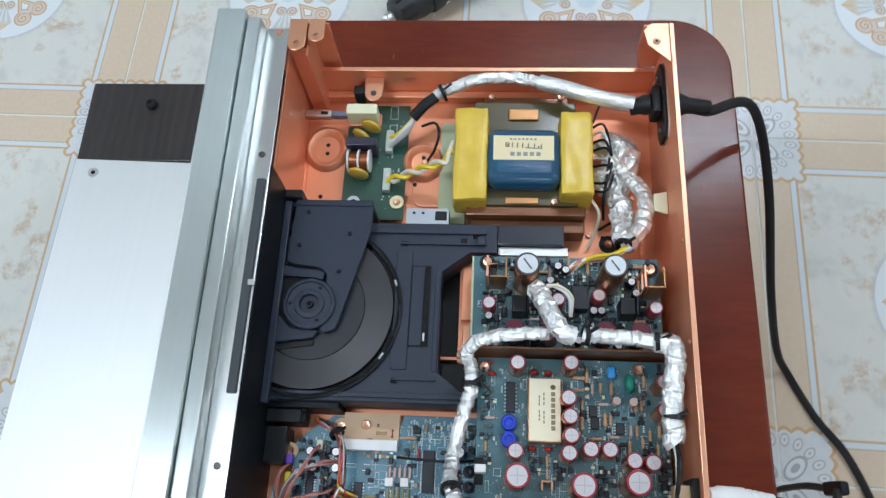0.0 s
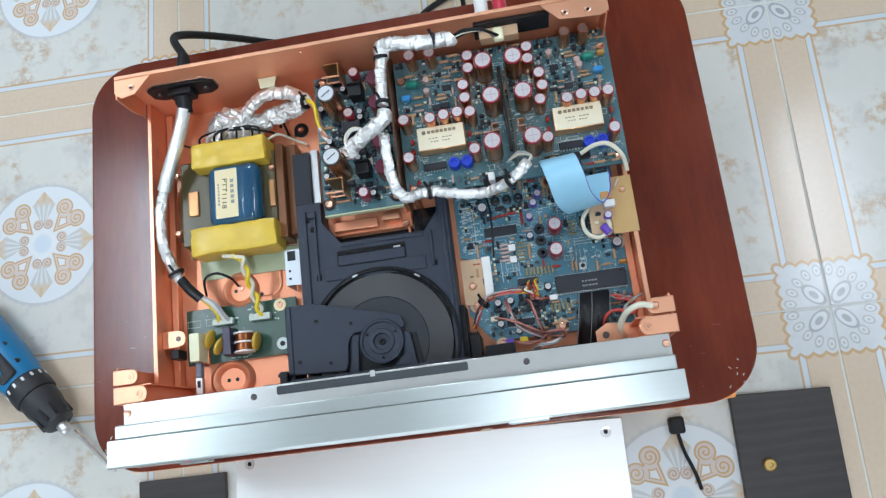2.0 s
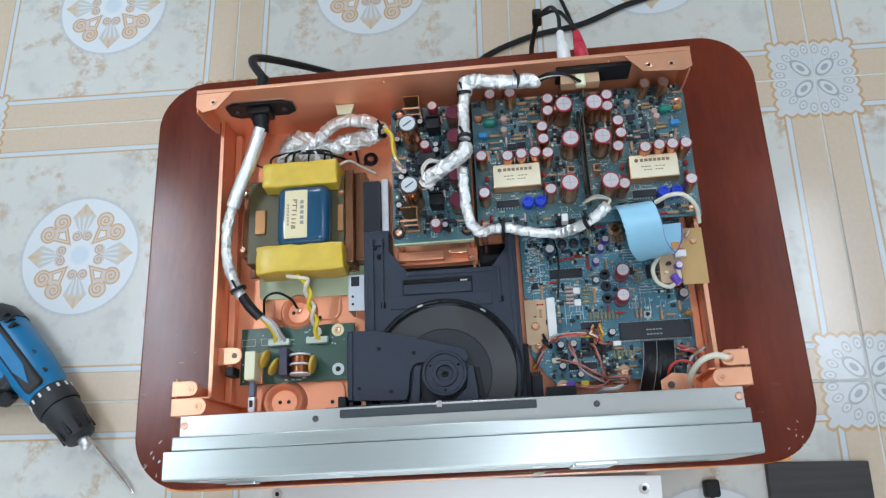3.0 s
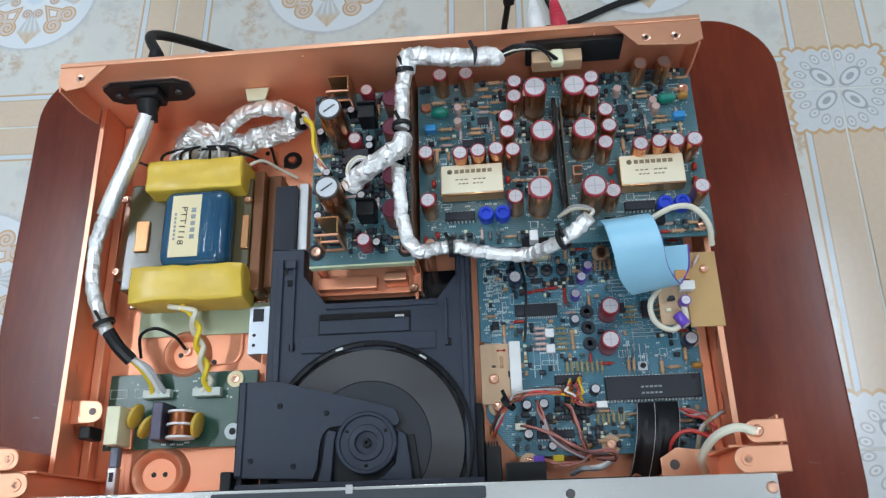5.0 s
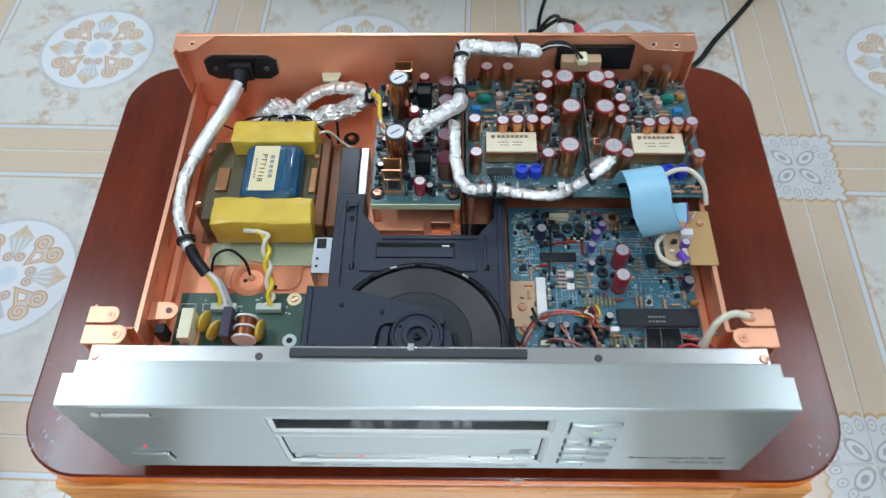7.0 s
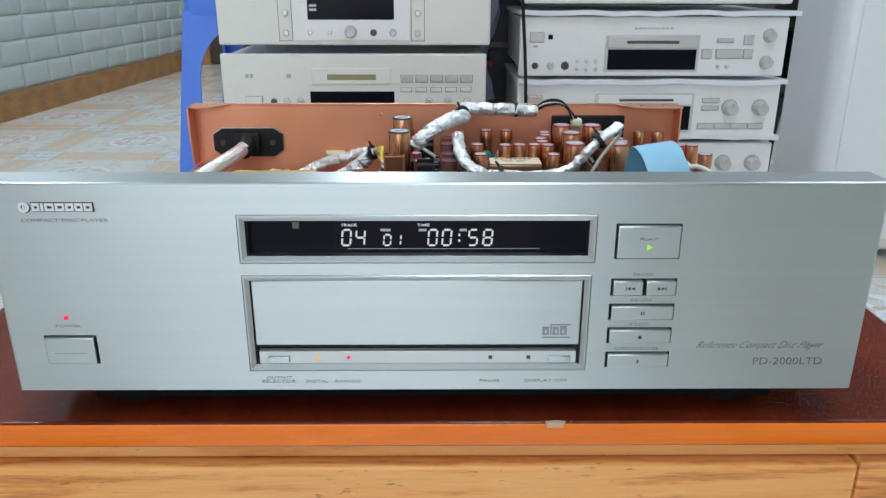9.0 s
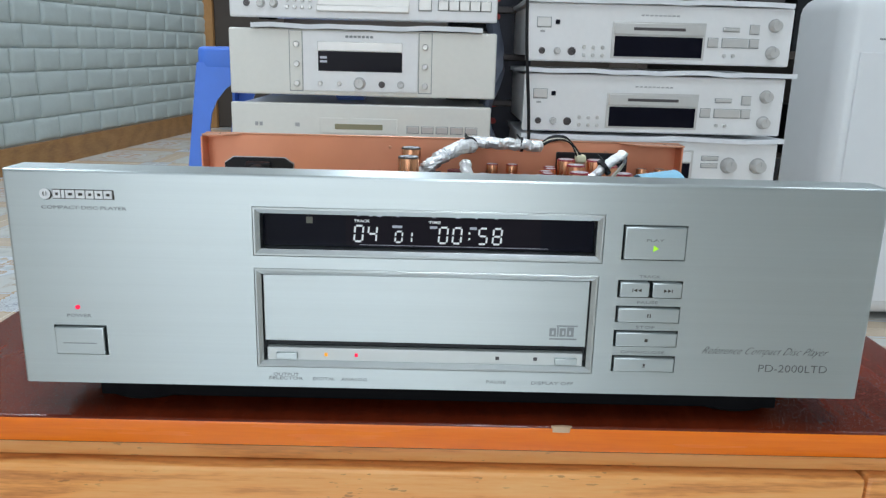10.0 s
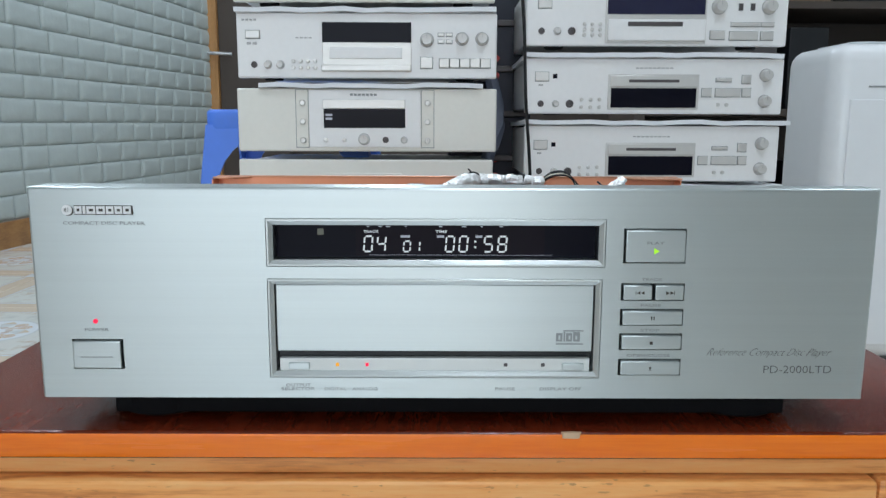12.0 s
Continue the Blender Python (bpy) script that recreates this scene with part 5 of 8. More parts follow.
for fx in (-0.168, 0.165):
    for fy in (0.045, 0.295):
        f = part("foot", lathe([(0, 0.0), (0.026, 0.0), (0.029, 0.002), (0.029, 0.0115), (0.0, 0.0115)], 36), FOOT_AND_SHADE, pl, m=pose(fx, fy, 0.0))
        part("foot_ring", lathe([(0, 0.0116), (0.0215, 0.0116), (0.0225, 0.0144), (0, 0.0144)], 36), FOOT_AND_SHADE, f)
# added black slab: the shade beneath the player built as a shape
part("under_shade_slab", box(-0.190, 0.187, 0.019, 0.32, 0.0022, 0.0143, 0.001), FOOT_AND_SHADE, pl)


def frame_ring(name, h, wide, deep, back):
    """A frame that slopes inwards from a thin flat lip, set in an opening with a fine gap round it."""
    a, b, c, d = h
    rows = [(0.00016, back), (0.00016, 0.0001), (0.0005, -0.0003), (0.0013, -0.0003), (wide - 0.0006, deep), (wide, deep + 0.0004), (wide, back)]
    bm = bmesh.new()
    loops = [[bm.verts.new((x, y, z)) for x, z in ((a + i, c + i), (b - i, c + i), (b - i, d - i), (a + i, d - i))] for i, y in rows]
    for lo, hi in zip(loops, loops[1:] + loops[:1]):
        for k in range(4):
            bm.faces.new((lo[k], lo[(k + 1) % 4], hi[(k + 1) % 4], hi[k]))
    bmesh.ops.recalc_face_normals(bm, faces=bm.faces)
    part(name, bm, FRAME_M, pl, smooth=15)


# display
frame_ring("display_frame", HOLES["display"], 0.0036, 0.0007, 0.0098)
win = part("display_window", box(-0.0942, 0.0752, 0.0045, 0.0058, 0.0933, 0.1112), DISPLAY, pl, "glossy black display window", m=pose(0, 0.0036, 0))
part("smoked_filter", box(-0.052, 0.048, 0.0040, 0.00448, 0.0940, 0.1105), SMOKED, win)
part("remote_sensor", box(-0.0722, -0.0690, 0.0041, 0.00448, 0.1053, 0.1086), plain("sensor_grey", (0.16, 0.16, 0.12), 0.4), win)
SEG = {"0": "abcdef", "1": "bc", "2": "abdeg", "3": "abcdg", "4": "bcfg", "5": "acdfg", "6": "acdefg", "7": "abc", "8": "abcdefg", "9": "abcdfg"}


def digit(ch, x, z, w, h, k=0.0009):
    lines = {"a": (0, h, w, h), "g": (0, h / 2, w, h / 2), "d": (0, 0, w, 0), "f": (0, h / 2, 0, h), "e": (0, 0, 0, h / 2), "b": (w, h / 2, w, h), "c": (w, 0, w, h / 2)}
    for s in SEG[ch]:
        x0, z0, x1, z1 = lines[s]
        if z0 == z1:
            bm = box(x0 + k * 0.6, x1 - k * 0.6, 0.0034, 0.0039, z0 - k / 2, z0 + k / 2)
        else:
            bm = box(x0 - k / 2, x0 + k / 2, 0.0034, 0.0039, z0 + k * 0.6, z1 - k * 0.6)
        for v in bm.verts:
            v.co.x += v.co.z * 0.08
        part("digit_segment", bm, DIGIT, win, m=pose(x, 0, z))


for ch, x in (("0", -0.0478), ("4", -0.0408)):
    digit(ch, x, 0.0965, 0.0042, 0.0082)
for ch, x in (("0", -0.0268), ("1", -0.0218)):
    digit(ch, x, 0.0965, 0.0034, 0.0056, 0.0008)
for ch, x in (("0", -0.0045), ("0", 0.0026), ("5", 0.0158), ("8", 0.0232)):
    digit(ch, x, 0.0965, 0.0042, 0.0082)
for zz in (0.0990, 0.1020):
    part("colon_dot", box(0.0108, 0.0118, 0.0034, 0.0039, zz - 0.0005, zz + 0.0005), DIGIT, win)
for x0, x1 in ((-0.0282, -0.0232), (-0.0090, -0.0052), (0.0114, 0.0150)):
    part("caption_bar", box(x0, x1, 0.0034, 0.0039, 0.1040, 0.1052), DIGIT_DIM, win)
for i, x in enumerate((-0.046, -0.040, -0.036, -0.026, -0.008, 0.004, 0.014, 0.024)):
    part("caption_bar", box(x, x + 0.0012 + (i % 3) * 0.0006, 0.0034, 0.0039, 0.1097, 0.1102), DIGIT_DIM, win)
for txt, x, w in (("TRACK", -0.0478, 0.0080), ("TIME", -0.0098, 0.0062)):
    part("caption", words(txt, 0.0019, w, 0.00003), DIGIT, win, m=pose(x, 0.0036, 0.1066))
part("scale_line", box(-0.045, 0.052, 0.0034, 0.0039, 0.0946, 0.09473), DIGIT_DIM, win)

# tray
frame_ring("tray_frame", HOLES["tray"], 0.0034, 0.0007, 0.0065)
part("tray_recess", box(-0.0955, 0.0755, 0.0066, 0.0076, 0.0312, 0.0812), BLACK_G, pl)
tray = part("tray_door", box(-0.0938, 0.0738, 0.0012, 0.0064, 0.0436, 0.0797, 0.0005), ALU, pl, "brushed aluminium tray door")
strip = part("key_strip", box(-0.0930, 0.0730, 0.0022, 0.0064, 0.0320, 0.0394, 0.0004), SILVER_PL, pl)
for a, b in ((-0.0880, -0.0770), (0.0582, 0.0698)):
    part("small_key", box(a, b, 0.0002, 0.0024, 0.0337, 0.0371, 0.0004), ALU, strip)
for x, mt in ((-0.0622, LED_AMB), (-0.0463, LED_RED)):
    part("indicator", box(x - 0.0008, x + 0.0008, 0.0016, 0.0024, 0.0350, 0.0368, 0.0002), mt, strip)
for x in (0.0280, 0.0480):
    part("indicator", box(x - 0.0010, x + 0.0010, 0.0016, 0.0024, 0.0350, 0.0368, 0.0002), DARK_STEEL, strip)
# disc mark as plain shapes
for i, (x, w) in enumerate(((0.0545, 0.0034), (0.0585, 0.0008), (0.0598, 0.0032), (0.0636, 0.0036))):
    part("disc_mark", box(x, x + w, 0.0009, 0.0013, 0.0493, 0.0538 + 0.0006 * (i % 2)), INK_GREY, tray)
part("disc_mark", box(0.0582, 0.0690, 0.0009, 0.0013, 0.0548, 0.0554), INK_GREY, tray)
part("disc_mark", box(0.0545, 0.0690, 0.0009, 0.0013, 0.0475, 0.0482), INK_GREY, tray)
for x in (0.0558, 0.0612, 0.0648):
    part("disc_mark_gap", box(x, x + 0.0009, 0.0006, 0.0010, 0.0505, 0.0525), ALU, tray)


# keys
def key(name, h, gap=0.0009, out=0.0022, label=""):
    a, b, c, d = h
    part("key_well", box(a + 0.0001, b - 0.0001, 0.006, 0.0075, c + 0.0001, d - 0.0001), BLACK, pl)
    return part(name, box(a + gap, b - gap, -out, 0.0055, c + gap, d - gap * 0.8, 0.0006, 2), ALU, pl, label)


pk = key("power_button", HOLES["power"])
part("engraved_line", box(-0.1972, -0.1802, -0.0024, -0.0020, 0.0408, 0.0412), INK_GREY, pk)
yk = key("play_button", HOLES["play"])
t0 = HOLES["track"]
k1 = key("track_back_button", (t0[0], 0.1046, t0[2], t0[3]))
k2 = key("track_forward_button", (0.1044, t0[1], t0[2], t0[3]))
k3 = key("pause_button", HOLES["pause"])
k4 = key("stop_button", HOLES["stop"])
k5 = key("open_button", HOLES["open"])


def tri(x, z, w, h, y=-0.0024, dx=1):
    bm = bmesh.new()
    p = [(x, z - h / 2), (x, z + h / 2), (x + dx * w, z)]
    f = bm.faces.new([bm.verts.new((a, y, b)) for a, b in p])
    bmesh.ops.recalc_face_normals(bm, faces=bm.faces)
    bmesh.ops.solidify(bm, geom=bm.faces[:], thickness=0.0003)
    return bm


part("play_light", tri(0.1036, 0.0986, 0.0028, 0.0034), LED_GRN, yk)
for i in range(2):
    part("symbol", tri(0.0974 + i * 0.0022, 0.0765, 0.0018, 0.0018, dx=-1), INK, k1)
    part("symbol", tri(0.1110 + i * 0.0022, 0.0765, 0.0018, 0.0018), INK, k2)
part("symbol", box(0.0950, 0.0953, -0.0025, -0.0021, 0.0756, 0.0774), INK, k1)
part("symbol", box(0.1152, 0.1155, -0.0025, -0.0021, 0.0756, 0.0774), INK, k2)
for x in (0.1038, 0.1050):
    part("symbol", box(x, x + 0.0005, -0.0025, -0.0021, 0.0620, 0.0638), INK, k3)
part("symbol", box(0.1036, 0.1052, -0.0025, -0.0021, 0.0486, 0.0502), INK, k4)
part("symbol", box(0.1038, 0.1050, -0.0025, -0.0021, 0.0345, 0.0348), INK, k5)
part("symbol", box(0.1039, 0.1049, -0.0025, -0.0021, 0.0353, 0.0363), INK, k5)
part("power_light", rod(0.0012, 0.0008, 12), LED_RED, pl, m=pose(-0.1890, 0.0002, 0.0600, 90))


def letter(txt, x, z, w, size, mat=INK_GREY, shear=0.0, y=-0.0001, bold=0.0, parent=None):
    part("lettering", words(txt, size, w, bold, shear=shear), mat, parent or pl, m=pose(x, y, z))


letter("COMPACT DISC PLAYER", -0.2024, 0.1113, 0.0424, 0.0026)
letter("POWER", -0.1952, 0.0546, 0.0128, 0.0024)
letter("OUTPUT", -0.0898, 0.0243, 0.0135, 0.0024)
letter("SELECTOR", -0.0922, 0.0222, 0.0180, 0.0024)
letter("DIGITAL", -0.0692, 0.0222, 0.0118, 0.0024)
letter("ANALOG", -0.0542, 0.0222, 0.0136, 0.0024)
letter("PAUSE", 0.0222, 0.0224, 0.0108, 0.0024)
letter("DISPLAY OFF", 0.0460, 0.0224, 0.0226, 0.0024)
letter("TRACK", 0.0984, 0.0826, 0.0108, 0.0020)
letter("PAUSE", 0.0982, 0.0687, 0.0110, 0.0020)
letter("STOP", 0.0988, 0.0552, 0.0102, 0.0020)
letter("OPEN/CLOSE", 0.0920, 0.0413, 0.0232, 0.0020)
letter("PLAY", 0.0996, 0.1022, 0.0090, 0.0020, parent=yk, y=-0.0024)
letter("Reference Compact Disc Player", 0.1342, 0.0420, 0.0672, 0.0060, INK_DARK, shear=0.75, bold=-0.00016)
letter("PD-2000LTD", 0.1652, 0.0324, 0.0368, 0.0060, INK_DARK, bold=-0.00009)

# maker's mark as plain blocks with a dark edge
mk = part("maker_plate", box(-0.2018, -0.1655, -0.00015, 0.0004, 0.1176, 0.1180), INK, pl, "raised silver blocks with a dark edge")
WID = (0.0036, 0.0014, 0.0044, 0.0044, 0.0038, 0.0038, 0.0040)
part("mark_backing", prism([(-0.1960, 0.1165), (-0.1656, 0.1165), (-0.1658, 0.1211), (-0.1664, 0.1214), (-0.1960, 0.1214)], 0.0, 0.0004), INK, mk, m=pose(0, 0.0002, 0) @ FACE)
for mt, dx, dz, y0, y1 in ((INK, 0.0004, -0.0004, -0.0003, 0.0002), (WHITE, 0.0, 0.0, -0.0009, -0.00031)):
    part("emblem", lathe([(0.0013, 0.0), (0.0027, 0.0), (0.0027, 0.0006), (0.0013, 0.0006), (0.0013, 0.0)], 20, m=FACE), mt, mk, m=pose(-0.1995 + dx, y1, 0.1190 + dz))
    part("emblem_bar", box(-0.1999 + dx, -0.1991 + dx, y0, y1, 0.1182 + dz, 0.1214 + dz), mt, mk)
    for i, w in enumerate(WID):
        x = -0.1955 + sum(WID[:i]) + i * 0.0006 + dx
        if w < 0.002:
            part("mark_block", box(x, x + w, y0, y1, 0.1170 + dz, 0.1210 + dz), mt, mk)
        else:
            part("mark_block", pierced((x, x + w), (0.1170 + dz, 0.1210 + dz), [(x + 0.0011, x + w - 0.0010, 0.1183 + dz, 0.1197 + dz)], y0, y1), mt, mk)

# ---- chassis ----
part("chassis_floor", box(-0.2135, 0.2135, 0.034, 0.3375, 0.0185, 0.0205), COPPER, pl, "copper-plated steel floor")
for s in (-1, 1):
    w = part("chassis_wall", box(s * 0.2150 - 0.0010, s * 0.2150 + 0.0010, 0.034, 0.3372, 0.0185, 0.0585, 0.0004), COPPER, pl)
    part("wall_lip", box(s * 0.2150 - 0.0022, s * 0.2150 + 0.0016, 0.0505, 0.336, 0.0586, 0.0600, 0.0004), COPPER_L, w)
    part("inner_step", box(min(s * 0.2138, s * 0.2070), max(s * 0.2138, s * 0.2070), 0.0505, 0.336, 0.0206, 0.0300, 0.0012), COPPER, w)
    for i in range(6):
        part("wall_slot", lathe([(0, 0), (0.0032, 0), (0.0038, 0.0006), (0, 0.0008)], 14), COPPER_L, w, m=pose(s * 0.2139, 0.10 + i * 0.038, 0.041 + (i % 2) * 0.006, 0, -90 * s, 0) @ Matrix.Diagonal((1, 1.6, 1, 1)))
part("front_plate", box(-0.1005, 0.150, 0.0498, 0.0506, 0.0206, 0.1085), MECH_D, pl)
part("chassis_wall", box(-0.2135, 0.2135, 0.0484, 0.0496, 0.0206, 0.1000), COPPER, pl)
rw = part("rear_wall", pierced((-0.2192, 0.2175), (0.0145, 0.1125), [(0.128, 0.156, 0.082, 0.091)], 0.3376, 0.3394), COPPER, pl)
part("top_lip", box(-0.2199, 0.2182, 0.3366, 0.3402, 0.1125, 0.1139, 0.0005), COPPER_L, rw)
EAR_L = [(-0.2199, 0.3365), (-0.2199, 0.3240), (-0.2135, 0.3180), (-0.2010, 0.3205), (-0.1860, 0.3365)]
EAR_R = [(0.2182, 0.3365), (0.1620, 0.3365), (0.1765, 0.3205), (0.2105, 0.3180), (0.2182, 0.3215)]
for pts, holes in ((EAR_L, ((-0.204, 0.3270),)), (EAR_R, ((0.2010, 0.3250), (0.1820, 0.3255)))):
    e = part("corner_ear", prism(pts, 0.1118, 0.1134, 0.0003, 1), COPPER_L, rw)
    for hx, hy in holes:
        part("ear_hole", lathe([(0, 0.0002), (0.0013, 0.0002), (0.0013, 0.0008), (0, 0.0008)], 14), BLACK, rw, m=pose(hx, hy, 0.1132))
        part("hole_rim", lathe([(0.0013, 0), (0.0032, 0), (0.0028, 0.0007), (0.0013, 0.0003)], 14), COPPER_PINK, rw, m=pose(hx, hy, 0.1134))
for s in (-1, 1):
    bm = bmesh.new()
    f = bm.faces.new([bm.verts.new((-0.2182 if s < 0 else 0.2165, y, z)) for y, z in ((0.3374, 0.1116), (0.3190, 0.1116), (0.3190, 0.085), (0.3230, 0.0602), (0.3374, 0.0602))])
    bmesh.ops.recalc_face_normals(bm, faces=bm.faces)
    bmesh.ops.solidify(bm, geom=bm.faces[:], thickness=0.0014)
    part("gusset", bm, COPPER, rw)
part("jack_strip", box(0.104, 0.170, 0.3335, 0.3374, 0.078, 0.1035, 0.001), BLACK, rw, "black jack strip")
part("jack_block", box(0.108, 0.142, 0.3240, 0.3338, 0.084, 0.096, 0.001), PHENOL, rw)
part("jack_plug", box(0.120, 0.129, 0.3180, 0.3300, 0.0962, 0.1030, 0.002), CREAM, rw)
part("clip", prism([(-0.102, 0.3372), (-0.100, 0.3275), (-0.087, 0.3275), (-0.084, 0.3372)], 0.0685, 0.0712, 0.0004, 1), CREAM, rw)
for x in (-0.05, 0.02, 0.15):
    part("rivet", lathe([(0, 0), (0.0016, 0), (0.0012, 0.0008), (0, 0.001)], 12, m=FACE), COPPER_L, rw, m=pose(x, 0.3375, 0.104))

# embossed features of the chassis floor


def emboss(x, y, r, h, name="embossed_ring", sx=1.0):
    return part(name, lathe([(r * 1.2, 0), (r * 1.12, h * 0.25), (r, h * 0.85), (r * 0.9, h), (r * 0.8, h * 0.9), (r * 0.62, h * 0.3), (r * 0.52, 0.0022), (0, 0.0021), (0, 0), (r * 1.2, 0)], 40), COPPER, pl, m=pose(x, y, 0.0205) @ Matrix.Diagonal((sx, 1, 1, 1)))


emboss(-0.160, 0.068, 0.017, 0.0075, sx=1.12)
emboss(-0.148, 0.150, 0.016, 0.0080)
part("raised_pad", prism(round_rect(-0.172, -0.108, 0.142, 0.176, 0.01, 5), 0.0206, 0.0226, 0.0009), COPPER, pl)
part("raised_pad", prism(round_rect(-0.186, -0.104, 0.052, 0.087, 0.012, 5), 0.0206, 0.0222, 0.0009), COPPER, pl)
part("raised_pad", prism(round_rect(-0.112, -0.056, 0.262, 0.325, 0.008, 5), 0.0206, 0.0236, 0.0009), COPPER, pl)
for x, y, z in ((-0.164, 0.068, 0.0224), (-0.156, 0.068, 0.0224), (-0.153, 0.150, 0.0224), (-0.116, 0.066, 0.0222), (-0.178, 0.066, 0.0222), (-0.072, 0.268, 0.0236), (-0.083, 0.296, 0.0236), (-0.098, 0.308, 0.0236), (-0.128, 0.144, 0.0226)):
    part("floor_hole", rod(0.0018, 0.0005, 12), BLACK, pl, m=pose(x, y, z))
part("floor_screw", SCREW, None, pl, m=pose(-0.0775, 0.300, 0.0243))
part("washer_ring", lathe([(0.0038, 0), (0.0072, 0), (0.0072, 0.0012), (0.0038, 0.0012)], 20), BLACK, pl, m=pose(-0.0775, 0.300, 0.0237))
part("floor_screw", SCREW, None, pl, m=pose(-0.0850, 0.285, 0.0236) @ Matrix.Diagonal((0.7, 0.7, 1, 1)))
part("floor_screw", SCREW, None, pl, m=pose(-0.148, 0.152, 0.0226) @ Matrix.Diagonal((0.8, 0.8, 1, 1)))

# front corner brackets
for s in (-1, 1):
    b = part("corner_bracket", box(min(s * 0.2235, s * 0.2220), max(s * 0.2235, s * 0.2220), 0.050, 0.080, 0.020, 0.1100, 0.0004), COPPER, pl)
    part("bracket_web", box(min(s * 0.2218, s * 0.196), max(s * 0.2218, s * 0.196), 0.0640, 0.0652, 0.0206, 0.1060), COPPER, b)
    part("bracket_web", box(min(s * 0.2030, s * 0.2018), max(s * 0.2030, s * 0.2018), 0.0505, 0.0638, 0.0206, 0.1060), COPPER, b)
    for cx, cy, r in ((0.2105, 0.0715, 0.0062), (0.2035, 0.0570, 0.0070)):
        arc = [(s * (cx - r * math.sin(a)), cy + r * math.cos(a)) for a in [math.pi * i / 12 for i in range(13)]]
        pts = [(s * 0.2255, cy + r)] + arc + [(s * 0.2255, cy - r)]
        if s > 0:
            pts = pts[::-1]
        part("lug", prism(pts, 0.1100, 0.1120, 0.0006, 2), COPPER_L, b)
        part("lug_hole", rod(0.0022, 0.0008, 12), BLACK, b, m=pose(s * cx, cy, 0.1118))
        part("lug_rim", lathe([(0.0022, 0), (0.0036, 0), (0.0034, 0.0006), (0.0022, 0.0006)], 14), COPPER_L, b, m=pose(s * cx, cy, 0.1120))
part("lug_screw", SCREW, None, pl, m=pose(0.2105, 0.0715, 0.1126) @ Matrix.Diagonal((0.9, 0.9, 0.7, 1)))
sb = part("side_bracket", prism([(-0.2138, 0.100), (-0.2138, 0.116)] + [(-0.199 + 0.0075 * math.sin(a), 0.108 + 0.0075 * math.cos(a)) for a in [math.pi * i / 8 for i in range(9)]], 0.0480, 0.0496, 0.0005), COPPER_L, pl)
part("bracket_screw", rod(0.0024, 0.0007, 12), DARK_STEEL, sb, m=pose(-0.1985, 0.108, 0.0495))
part("bracket_stem", box(-0.2135, -0.2120, 0.100, 0.116, 0.0302, 0.0478), COPPER, sb)
part("black_clip", box(-0.208, -0.200, 0.0905, 0.0990, 0.0302, 0.0470, 0.001), BLACK, pl)
rb = part("side_bracket", prism([(0.168, 0.052), (0.213, 0.052), (0.213, 0.066), (0.178, 0.070), (0.168, 0.064)], 0.0560, 0.0575, 0.0005), COPPER_L, pl)
part("bracket_stem", box(0.190, 0.213, 0.0512, 0.0524, 0.0302, 0.0558), COPPER, rb)
part("bracket_hole", rod(0.0030, 0.0006, 12), DARK_STEEL, rb, m=pose(0.176, 0.060, 0.0573))

# mains inlet
il = part("mains_inlet", box(-0.1830, -0.1600, 0.3270, 0.3340, 0.0700, 0.0885, 0.002), BLACK, pl, "black mains inlet plate")
bm = prism([(-0.2030, 0.072), (-0.1950, 0.0662), (-0.1480, 0.0662), (-0.1400, 0.072), (-0.1400, 0.086), (-0.1480, 0.0915), (-0.1950, 0.0915), (-0.2030, 0.086)], 0.0, 0.0026, 0.0005)
part("inlet_plate", bm, BLACK, il, m=pose(0, 0.3366, 0) @ Matrix.Rotation(radians(90), 4, "X"))
part("inlet_gasket", prism([(-0.2038, 0.0716), (-0.1953, 0.0655), (-0.1477, 0.0655), (-0.1392, 0.0716), (-0.1392, 0.0864), (-0.1477, 0.0922), (-0.1953, 0.0922), (-0.2038, 0.0864)], 0.0, 0.0008), STEEL, il, m=pose(0, 0.3375, 0) @ Matrix.Rotation(radians(90), 4, "X"))
part("cable_gland", lathe([(0, 0), (0.0078, 0), (0.0078, 0.006), (0.0066, 0.009), (0.0066, 0.016), (0, 0.016)], 20, m=pose(-0.1715, 0.328, 0.0795, 108)), BLACK, il)
for x in (-0.194, -0.149):
    part("inlet_screw", SCREW_D, None, il, m=pose(x, 0.3339, 0.079) @ FACE)

BRONZE = plain("bronze_tab", (0.42, 0.21, 0.09), 0.3, 0.7, 60, 0.12)

# ---- mains transformer ----
tr = part("transformer", box(-0.1905, -0.0985, 0.192, 0.274, 0.0260, 0.0500, 0.001), CORE, pl, "mains transformer with yellow tape and a blue wrapped coil")
part("coil_end", lumpy(-0.1730, -0.1015, 0.2600, 0.2850, 0.0350, 0.0662, 0.0020, 0.0012, 1), YELLOW, tr, "yellow taped coil end")
part("coil_end", lumpy(-0.1772, -0.0968, 0.1780, 0.2040, 0.0350, 0.0645, 0.0020, 0.0012, 5), YELLOW, tr, "yellow taped coil end")
part("coil_wrap", box(-0.1590, -0.1095, 0.2030, 0.2610, 0.0450, 0.0668, 0.009, 5), BLUE_TAPE, tr, "glossy blue tape")
part("paper_label", box(-0.1500, -0.1290, 0.2085, 0.2550, 0.0669, 0.0672), LABEL_P, tr)
part("core_side", box(-0.0983, -0.0905, 0.188, 0.280, 0.0240, 0.0485, 0.001), CORE_S, tr)
part("core_side", box(-0.1965, -0.1907, 0.200, 0.268, 0.0240, 0.0470, 0.001), CORE_S, tr)
